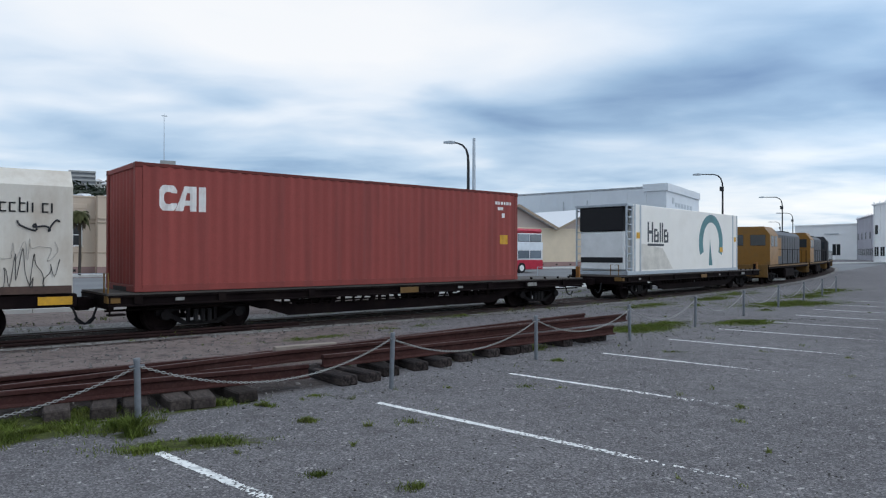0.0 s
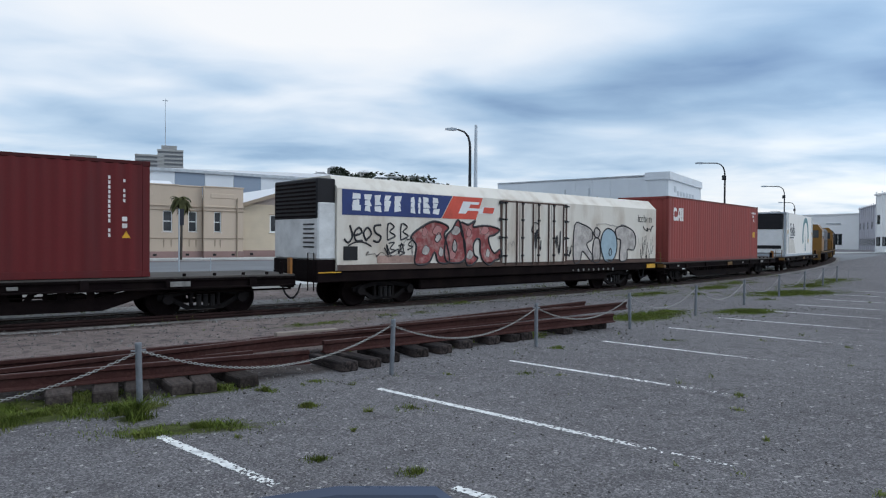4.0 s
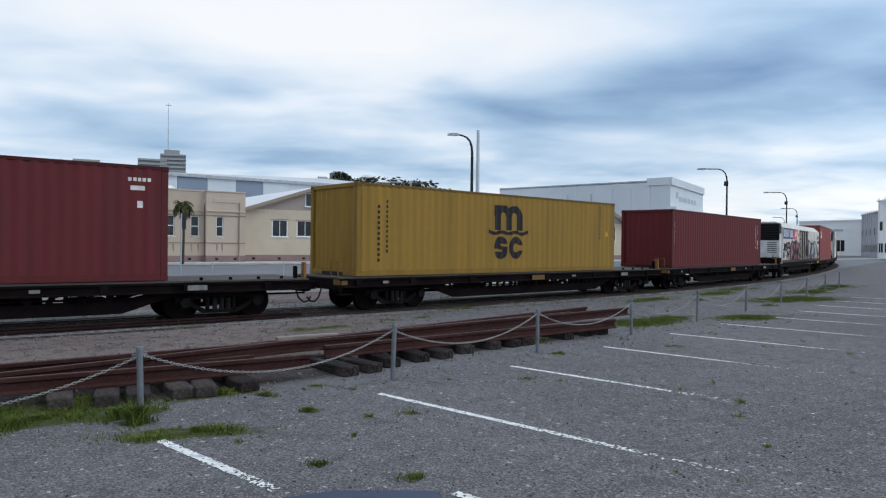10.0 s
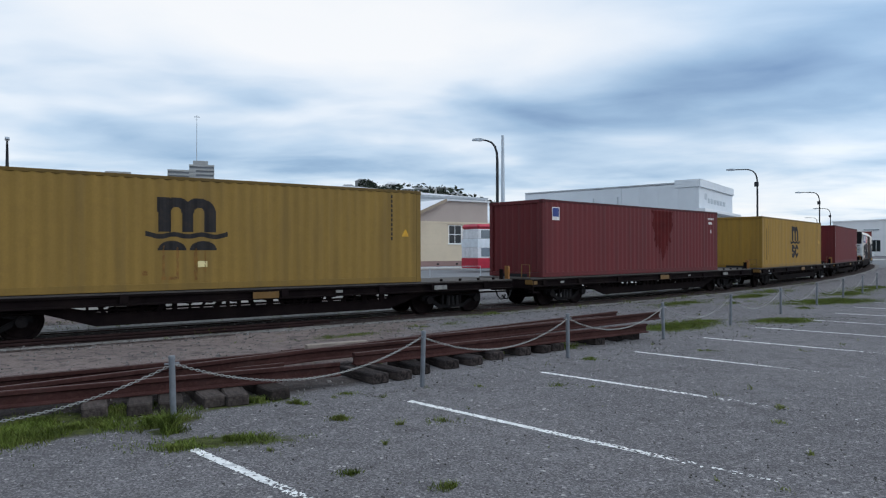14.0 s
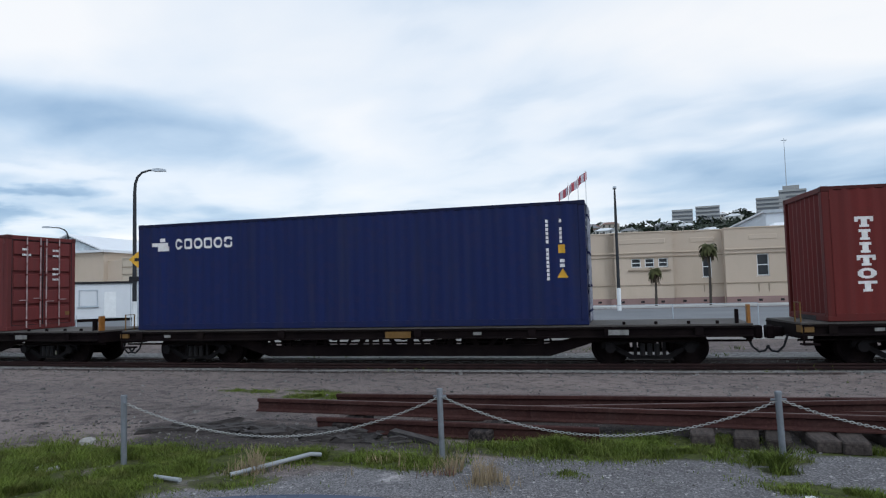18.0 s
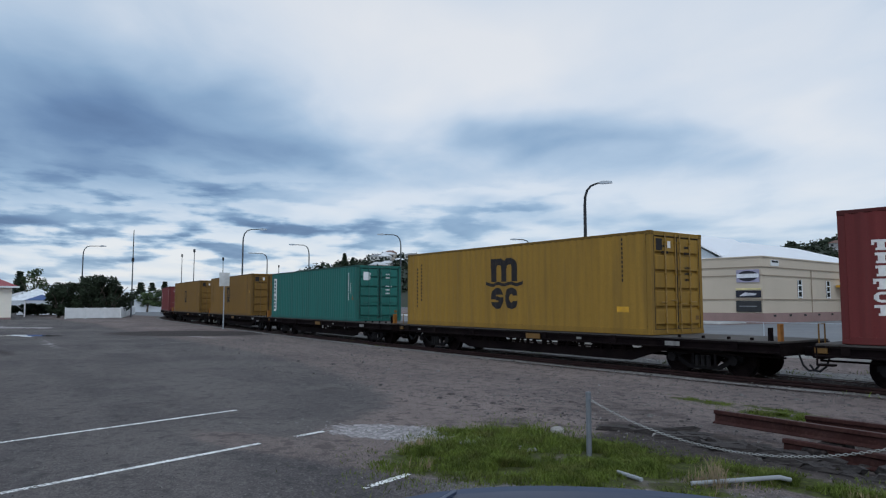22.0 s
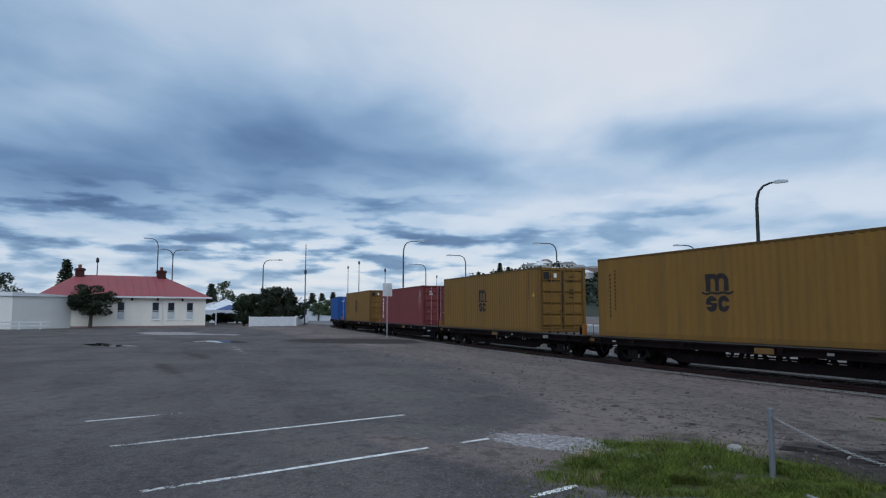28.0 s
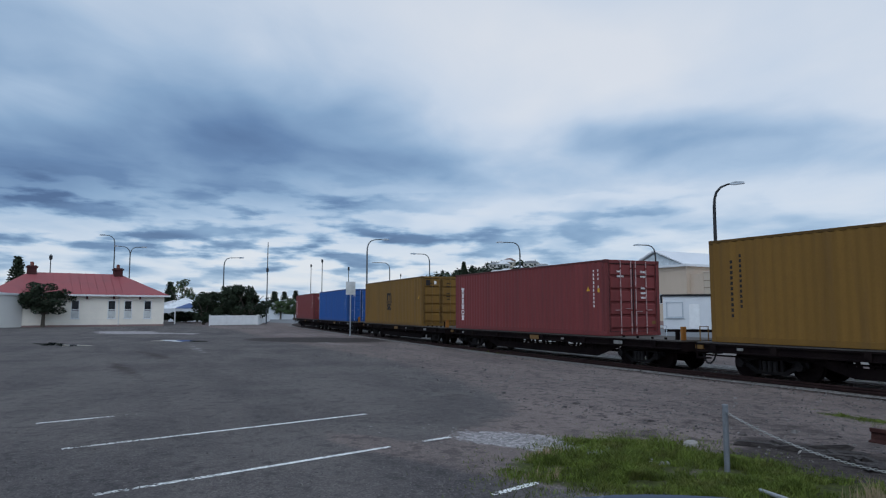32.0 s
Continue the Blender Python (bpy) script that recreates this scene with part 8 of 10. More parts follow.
def car_parts(car, paint):
    """A small hatchback, its nose along +x."""
    low = [(-1.95, 0.35), (-1.98, 0.62), (-1.85, 0.86), (-1.7, 0.92), (0.75, 0.92), (1.6, 0.80), (1.98, 0.66), (2.02, 0.45), (1.95, 0.3), (-1.9, 0.3)]
    part("body", Mesh().prism(low, -0.84, 0.84, "y"), paint, car)
    dk = glass("car_glass", (0.02, 0.024, 0.028), 0.05)
    cab = Mesh()
    ring0 = [(-1.72, -0.80, 0.92), (0.85, -0.80, 0.92), (0.85, 0.80, 0.92), (-1.72, 0.80, 0.92)]
    ring1 = [(-1.35, -0.62, 1.40), (0.10, -0.62, 1.40), (0.10, 0.62, 1.40), (-1.35, 0.62, 1.40)]
    cab.add(ring0 + ring1, [(0, 1, 5, 4), (1, 2, 6, 5), (2, 3, 7, 6), (3, 0, 4, 7), (4, 5, 6, 7)])
    part("cabin_glass", cab, dk, car)
    part("roof", Mesh().box(-1.32, 0.06, -0.60, 0.60, 1.395, 1.44, 0.02), paint, car)
    for x in (-1.25, 1.28):
        for s in (-1, 1):
            w = part("wheel", Mesh().tube([(x, 0.70 * s, 0.3), (x, 0.86 * s, 0.3)], 0.30, 16), BLACK, car)
            part("rim", Mesh().tube([(x, 0.86 * s, 0.3), (x, 0.87 * s, 0.3)], 0.19, 12), GALV, w)
    for s in (-1, 1):
        part("tail_light", Mesh().box(-2.0, -1.93, 0.55 * s - 0.15, 0.55 * s + 0.15, 0.68, 0.84, 0.01), mat("tail_red", (0.3, 0.02, 0.02), 0.3), car)
        part("headlight", Mesh().box(1.88, 2.0, 0.6 * s - 0.16, 0.6 * s + 0.16, 0.56, 0.7, 0.01), WHITE, car)


def build_bus():
    b = thing("double_decker_bus", "red and white double-decker bus parked on the street", "bus", m=street_pose(34.9, 47.2))
    red, gl = mat("bus_red", (0.42, 0.02, 0.045), 0.35), glass("bus_window", (0.16, 0.19, 0.22), 0.08)
    W, L, H = 2.5, 11.4, 4.25
    part("lower_body", Mesh().box(0, L, 0, W, 0.35, 1.25, 0.05), red, b)
    part("lower_deck", Mesh().box(0.02, L - 0.02, 0.02, W - 0.02, 1.25, 2.2, 0.03), mat("bus_cream", (0.7, 0.7, 0.72), 0.4), b)
    part("advert_band", Mesh().box(0, L, 0, W, 2.2, 2.95, 0.03), mat("bus_white", (0.66, 0.70, 0.74), 0.4, 0, 0.1, 2), b, "white printed advertising band")
    part("upper_deck", Mesh().box(0.05, L - 0.05, 0.04, W - 0.04, 2.95, 3.8, 0.06), mat("bus_cream", (0.7, 0.7, 0.72)), b)
    part("roof", Mesh().box(0, L, 0, W, 3.8, H, 0.18), red, b)
    for k in range(7):
        for z0, z1 in ((1.4, 2.15), (3.0, 3.7)):
            part("window", Mesh().box(0.4 + 1.55 * k, 1.85 + 1.55 * k, -0.012, 0.03, z0, z1, 0.01), gl, b)
    part("side_poster", Mesh().box(2.6, 4.6, -0.02, 0.0, 0.75, 1.35), mat("poster_blue", (0.12, 0.14, 0.4), 0.5), b, "blue side poster")
    for x in (2.0, 8.6):
        w = part("wheel", Mesh().tube([(x, -0.01, 0.5), (x, 0.3, 0.5)], 0.5, 18), BLACK, b)
        part("rim", Mesh().tube([(x, -0.03, 0.5), (x, 0.0, 0.5)], 0.28, 14), WHITE, w)


def shed(name, label, m, length, depth, height, material, panels=(), apex=0.0):
    h = thing(name, label, "warehouse", m=m)
    step = 4.0
    n = max(1, int(length / step))
    for k in range(n):
        x0, x1 = length * k / n, length * (k + 1) / n
        part("wall_panel", Mesh().box(x0 + 0.02, x1 - 0.02, 0, 0.3, 0, height), SHED_BLUE if k in panels else material, h)
    for x in (0, length):
        part("side_wall", Mesh().box(min(x, x - 0.3 if x else 0.3), max(x, 0.3 if x == 0 else x), 0.3, depth, 0, height), material, h)
    part("back_wall", Mesh().box(0, length, depth - 0.3, depth, 0, height), material, h)
    part("roof", Mesh().prism([(-0.3, height), (length + 0.3, height), (length + 0.3, height + 0.25), (length / 2, height + 0.3 + apex), (-0.3, height + 0.25)], -0.3, depth + 0.3, "y"), ROOF_WHITE if apex else material, h)
    part("parapet_trim", Mesh().box(-0.32, length + 0.32, -0.34, -0.3, height - 0.1, height + 0.3), mat("grey_flashing", (0.4, 0.43, 0.46), 0.5), h)
    return h


def build_warehouses():
    shed("warehouse", "pale grey warehouse with blue-grey cladding panels", street_pose(20, 95), 52, 40, 10.9, SHED_WHITE, (1, 3), 0.7)
    shed("warehouse", "pale grey low-gabled warehouse behind the hall", street_pose(46, 100), 44, 30, 9.6, SHED_WHITE, (), 1.6)
    # the tall warehouse: its long side wall runs away from the street, its short front carries a faint sign
    corner, right, left = polar(-18.35, 132), polar(-20.8, 158), polar(-4.5, 150)
    b = thing("warehouse", "large pale blue-white warehouse with a boxy raised front", "warehouse")
    side, front = left - corner, right - corner
    sm = pose(corner.x, corner.y, 0, 0, 0, math.degrees(math.atan2(side.y, side.x)))
    fm = pose(corner.x, corner.y, 0, 0, 0, math.degrees(math.atan2(front.y, front.x)))
    for k in range(10):
        x0, x1 = side.length * k / 10, side.length * (k + 1) / 10
        part("wall_panel", Mesh().box(x0 + 0.015, x1 - 0.015, -0.3, 0, 0, 14.4), SHED_WHITE, b, m=sm)
    part("eave_trim", Mesh().box(0, side.length, -0.34, 0.12, 14.41, 14.62), mat("grey_flashing", (0.4, 0.43, 0.46), 0.5), b, m=sm)
    part("raised_parapet", Mesh().box(0, 4.5, -0.4, 0.25, 13.6, 15.0), SHED_WHITE, b, m=sm)
    part("front_wall", Mesh().box(0.02, front.length, 0, 0.4, 0, 14.6), SHED_WHITE, b, m=fm)
    part("raised_parapet", Mesh().box(-0.1, front.length, -0.3, 0.1, 13.6, 15.0), SHED_WHITE, b, m=fm)
    part("lower_canopy", Mesh().box(-2.0, front.length + 0.4, -1.6, -0.02, 8.9, 9.5, 0.03), ROOF_WHITE, b, m=fm)
    for k in range(1, 3):
        part("downpipe", Mesh().tube([(side.length * (0.28 + 0.14 * k), 0.12, 2), (side.length * (0.28 + 0.14 * k), 0.12, 12.5)], 0.12, 6), mat("grey_flashing", (0.4, 0.43, 0.46), 0.5), b, m=sm)
    part("roof", Mesh().add([corner + Vector((0, 0, 14.4)), right + Vector((0, 0, 14.4)), right + side + Vector((0, 0, 14.4)), left + Vector((0, 0, 14.4)), corner + Vector((0, 0, 14.2)), right + Vector((0, 0, 14.2)), right + side + Vector((0, 0, 14.2)), left + Vector((0, 0, 14.2))], [(0, 1, 2, 3), (7, 6, 5, 4), (0, 4, 5, 1), (1, 5, 6, 2), (2, 6, 7, 3), (3, 7, 4, 0)]), ROOF_WHITE, b)
    m = Mesh()
    for k in range(7):
        m.box(4 + 2.4 * k, 5.6 + 2.4 * k, -0.05, -0.002, 10.9 + (0.5 if k == 0 else 0), 11.8 + (0.8 if k == 0 else 0))
    tagged(part("sign_lettering", m, mat("faint_grey_print", (0.42, 0.46, 0.5), 0.6), b, "faint grey sign bars", m=fm), kind="stuff")
    # white buildings where the street ends
    for az0, az1, d0, d1, z, mt, label in ((-27.6, -31.6, 262, 250, 11.2, mat("white_wall", (0.88, 0.88, 0.88), 0.7, 0, 0.03, 0.3, 0.0, 8), "long white building at the end of the street"), (-31.6, -32.7, 250, 222, 12.6, mat("mauve_grey_wall", (0.46, 0.45, 0.50), 0.7, 0, 0.08, 0.3, 0.0, 8), "pale ribbed building at the end of the street"), (-32.6, -36.5, 178, 150, 12.6, mat("white_wall", (0.68, 0.70, 0.72), 0.7), "tall white building at the end of the street")):
        p, q = polar(az0, d0), polar(az1, d1)
        d = q - p
        h = thing("white_building", label, "building", m=pose(p.x, p.y, 0, 0, 0, math.degrees(math.atan2(d.y, d.x))))
        n = d.length
        f = part("front_wall", Mesh().box(0, n, 0, 0.4, 0, z), mt, h)
        part("roof", Mesh().box(-0.3, n + 0.3, -0.3, 22, z, z + 0.35), mt, h)
        part("side_wall", Mesh().box(0, 0.4, 0.4, 22, 0, z).box(n - 0.4, n, 0.4, 22, 0, z), mt, h)
        far = z < 12
        for k in range(int(n / 3.2)):
            if not far or k in (1, 2, 4):
                x, wide = 0.6 + 3.2 * k, 2.6 if far else 2.0
                w = part("window", Mesh().box(x, x + wide, -0.05, 0.0, 1.4, 5.0 if far else 3.4), PANE, f)
                part("window_frame", Mesh().box(x + wide / 2 - 0.06, x + wide / 2 + 0.06, -0.08, -0.05, 1.4, 5.0 if far else 3.4), WHITE, w)
            if k % 2 == 0 and z > 12.5:
                part("window", Mesh().box(0.9 + 3.2 * k, 2.3 + 3.2 * k, -0.05, 0.0, 6.2, 8.2), PANE, f)
            if not far:
                part("wall_rib", Mesh().box(0.2 + 3.2 * k, 0.5 + 3.2 * k, -0.12, 0.0, 0, z + 0.8), mt, f)
        if far:
            part("eave_line", Mesh().box(n * 0.5, n * 0.72, -0.3, 0.0, 8.2, 8.5), mat("grey_flashing", (0.4, 0.43, 0.46), 0.5), f)
            part("low_wall", Mesh().box(-6, n * 0.9, -8.0, -7.7, 0, 1.3), mt, f)
    # big plain cream wall and a white cabin
    w = thing("plain_hall", "plain cream rendered hall with a pale roof edge", "building", m=street_pose(-74, 62.5))
    glazed = ((11.1, 14.1, 0.75, 4.2), (15.3, 16.8, 2.75, 3.9))
    front = part("front_wall", wall(Mesh(), 0, 20.5, 0, 7.0, 0, 0.4, glazed), STUCCO, w)
    window(front, *glazed[0], 0.12, WHITE, 1, 1, PANE, "white-framed shop window")
    window(front, *glazed[1], 0.12, WHITE, 2, 0, PANE)
    for k in range(4):
        x, z = 11.4 + 1.5 * (k % 2), 1.3 + 0.75 * (k // 2)
        part("window_poster", Mesh().box(x, x + 0.85, 0.06, 0.085, z, z + 0.45), (WHITE, YELLOW, WHITE, DULL_YELLOW)[k], front, "small poster in the shop window")
    part("plinth", Mesh().box(-0.02, 20.5, -0.05, -0.003, 0, 0.7), PLINTH, front)
    part("low_link", Mesh().box(20.5, 22.4, 0.6, 6, 0, 6.1), STUCCO, w)
    part("side_wall", Mesh().box(0, 0.4, 0.4, 20, 0, 7.0).box(20.1, 20.5, 0.4, 20, 0, 7.0), STUCCO, w)
    part("roof", Mesh().box(-0.4, 20.9, -0.4, 20, 7.0, 7.25), ROOF_WHITE, w)
    part("vent", Mesh().box(4.0, 5.2, -0.06, 0, 2.6, 3.6), BLACK, w)
    gable = part("roof_gable", Mesh().prism([(11.4, 7.26), (19.4, 7.26), (15.4, 8.9)], 0.6, 14, "y"), mat("pale_gable", (0.5, 0.55, 0.58), 0.7), w)
    for x0, z0, x1, z1 in ((10.9, 7.27, 15.4, 9.1), (15.4, 9.1, 19.9, 7.27)):
        part("gable_roof", Mesh().prism([(x0, z0), (x1, z1), (x1, z1 + 0.14), (x0, z0 + 0.14)], 0.2, 14, "y"), ROOF_WHITE, gable)
    c = thing("site_cabin", "white portable site cabin with a dark roof edge", "cabin", m=pose(*polar(78.45, 64.5).to_2d(), 0, 0, 0, 74))
    part("cabin_wall", Mesh().box(0, 6.2, 0, 3, 0.25, 3.2, 0.02), mat("white_cabin_panel", (0.66, 0.68, 0.70), 0.6, 0, 0.04, 1, 0.02, 20), c)
    part("cabin_roof", Mesh().box(-0.12, 6.32, -0.15, 3.15, 3.2, 3.38, 0.01), BLACK, c)
    part("skid", Mesh().box(0.1, 6.1, 0.1, 0.3, 0, 0.25).box(0.1, 6.1, 2.7, 2.9, 0, 0.25), STEEL_DARK, c)
    window(c, 0.3, 1.7, 1.3, 2.7, -0.03, GALV, 0, 0, PANE)
    part("cabin_door", Mesh().box(2.2, 3.1, -0.03, 0.0, 0.3, 2.5, 0.01), WHITE, c)
    part("wall_joint", Mesh().box(4.2, 4.25, -0.012, 0.0, 0.3, 3.2), GALV, c)


build_corner_building()
build_gabled_hall()
build_terminal()
build_far_side_street()
build_bus()
build_warehouses()


# ---- street lamps, masts and signs ----
LAMP_PAINT = mat("dark_lamp_paint", (0.018, 0.020, 0.024), 0.65, 0.0, 0.1, 2)
LAMP_PALE = mat("grey_lamp_paint", (0.07, 0.08, 0.09), 0.5, 0.0, 0.1, 2)


def street_lamp(az, d, top, az_head, label, paint=LAMP_PAINT, reach=None, white_base=True, double=False):
    p = polar(az, d)
    side = (polar(az_head, d) - p)
    r = side.length if reach is None else reach
    turn = math.degrees(math.atan2(side.y, side.x)) if side.length > 0.3 else math.degrees(math.atan2(-p.y, -p.x))
    l = thing("street_lamp", label, "street lamp", "street lamps", m=pose(p.x, p.y, 0, 0, 0, turn))
    stout = 1.25 if d < 60 else 1.0
    part("pole", Mesh().tube([(0, 0, 0), (0, 0, top - 1.5)], 0.11 * stout, 12, True, 0.08 * stout), paint, l)
    if white_base:
        part("base_sleeve", Mesh().tube([(0, 0, 0), (0, 0, 1.7)], 0.122 * stout, 12), WHITE, l, "white painted base")
    for s in ((1, -1) if double else (1,)):
        arm = [(0, 0, top - 1.5), (0.03 * s, 0, top - 0.95), (0.16 * s, 0, top - 0.5), (0.42 * s, 0, top - 0.2), (0.8 * s, 0, top - 0.05), (r * s, 0, top)]
        part("arm", Mesh().tube(arm, 0.078 * stout, 8, True, 0.05), paint, l)
        hd = Mesh().prism([(r * s - 0.15, top - 0.05), (r * s + 0.1, top - 0.10), (r * s + 0.72 * s, top - 0.06), (r * s + 0.7 * s, top + 0.06), (r * s + 0.2 * s, top + 0.11), (r * s - 0.1, top + 0.06)], -0.13, 0.13, "y")
        part("lantern", hd, GALV, l)
        if -30 < az < -20:
            part("sensor_box", Mesh().box(0.08 * s - 0.2, 0.08 * s + 0.2, -0.14, 0.14, top - 1.75, top - 1.3, 0.03), paint, l, "dark control box")
    return l


street_lamp(74.4, 46.0, 9.95, 72.3, "tall dark street lamp with a curved arm", reach=1.1)
street_lamp(35.35, 53.0, 9.1, 35.6, "tall dark street lamp with a white base", reach=1.6)
street_lamp(-2.14, 49.0, 9.95, -0.2, "tall grey street lamp with a curved arm", reach=1.1)
for az, d, hd in ((-22.55, 73, -20.9), (-26.74, 106, -25.5), (-27.45, 149, -26.6), (-26.6, 190, -26.0)):
    street_lamp(az, d, 9.9, hd, "grey street lamp with a curved arm", LAMP_PAINT)
for az, d, hd in ((97.58, 95, 98.8), (89.92, 79, 91.4), (102.91, 76, 101.6), (100.95, 113, 102.1), (114.46, 107, 113.3), (66.0, 120, 66.8)):
    street_lamp(az, d, 9.9, hd, "slender street lamp with a curved arm", LAMP_PALE, white_base=False)
street_lamp(78.9, 80.0, 9.4, 80.1, "dark street lamp with a curved arm before the hall", white_base=False)
street_lamp(122.5, 112, 13.1, 123.2, "slender street lamp with a curved arm", LAMP_PALE, white_base=False)
street_lamp(121.4, 112, 11.5, 120.6, "slender street lamp with two arms", LAMP_PALE, white_base=False, double=True)


def build_masts():
    for az, d, z, label, box_at in ((111.05, 100, 11.7, "tall slender mast with a small camera box", 7.4), (106.6, 120, 10.8, "floodlight mast with a square head", 10.3), (-2.62, 92, 17.6, "tall pale tapering mast with a dark band", 16.6), (104.4, 120, 9.5, "slender pale steel mast beyond the yard", 9.0), (100.0, 160, 10.5, "slender pale steel mast beyond the yard", 10.0), (126.7, 97, 8.9, "thin pale aerial mast", 8.2), (107.5, 150, 12.0, "slender pale steel mast beyond the yard", 11.4)):
        p = polar(az, d)
        m = thing("mast", label, "mast", "masts", m=pose(p.x, p.y, 0))
        thick = 0.35 if z > 15 else 0.10
        part("pole", Mesh().tube([(0, 0, 0), (0, 0, z)], thick, 10, True, thick * 0.55), LAMP_PALE if z < 15 else GALV, m)
        part("head", Mesh().box(-0.16, 0.16, -0.14, 0.14, box_at, box_at + 0.55, 0.04), LAMP_PAINT, m)
    p = polar(74.15, 44.6)
    s = thing("warning_sign", "yellow diamond railway warning sign on a pole", "road sign", m=pose(p.x, p.y, 0, 0, 0, 74))
    part("sign_pole", Mesh().tube([(0, 0, 0), (0, 0, 4.6)], 0.04, 8), GALV, s)
    part("sign_plate", Mesh().prism([(-0.5, 4.2), (0, 3.7), (0.5, 4.2), (0, 4.7)], -0.07, -0.05, "y"), YELLOW, s)
    part("sign_symbol", Mesh().box(-0.2, 0.2, -0.08, -0.072, 4.1, 4.3), BLACK, s)
    part("lamp_unit", Mesh().box(-0.5, 0.5, -0.1, 0.0, 2.9, 3.2, 0.03), BLACK, s)
    p = polar(104.3, 52.0)
    s = thing("yard_sign", "white rectangular sign board on a steel post", "sign", m=pose(p.x, p.y, 0, 0, 0, 104))
    part("sign_pole", Mesh().tube([(0, 0, 0), (0, 0, 4.1)], 0.045, 8), GALV, s)
    part("sign_plate", Mesh().box(-0.36, 0.36, -0.08, -0.055, 3.1, 4.1, 0.008), mat("pale_sign_face", (0.55, 0.56, 0.55), 0.5), s)
    # thin railing along the near pavement
    for k in range(26):
        a = -36 + 3.2 * k
        p = street(a, 29.0)
        r = thing("guard_railing", "thin galvanised pedestrian guard railing panel", "railing", "street railings", m=pose(p.x, p.y, 0.13, 0, 0, 36))
        part("post", Mesh().tube([(0, 0, 0), (0, 0, 0.95)], 0.02, 6), GALV, r)
        if k % 5 < 3:
            part("top_rail", Mesh().tube([(0, 0, 0.95), (3.2, 0, 0.95)], 0.013, 6), GALV, r)
    s = thing("street_marker", "white plastic marker post beside the street", "marker post", m=street_pose(-11.5, 36.0))
    part("post", Mesh().box(-0.09, 0.09, -0.05, 0.05, 0, 1.25, 0.01), WHITE, s)
    p = polar(21.5, 40)
    s = thing("parking_sign", "narrow dark street sign on a thin steel pole", "street sign", m=pose(p.x, p.y, 0.0, 0, 0, 36))
    part("sign_pole", Mesh().tube([(0, 0, 0), (0, 0, 3.5)], 0.038, 8), GALV, s)
    part("sign_plate", Mesh().box(0.04, 0.26, -0.015, 0.015, 2.6, 3.5, 0.005), mat("navy_sign", (0.014, 0.014, 0.026), 0.5), s)


build_masts()


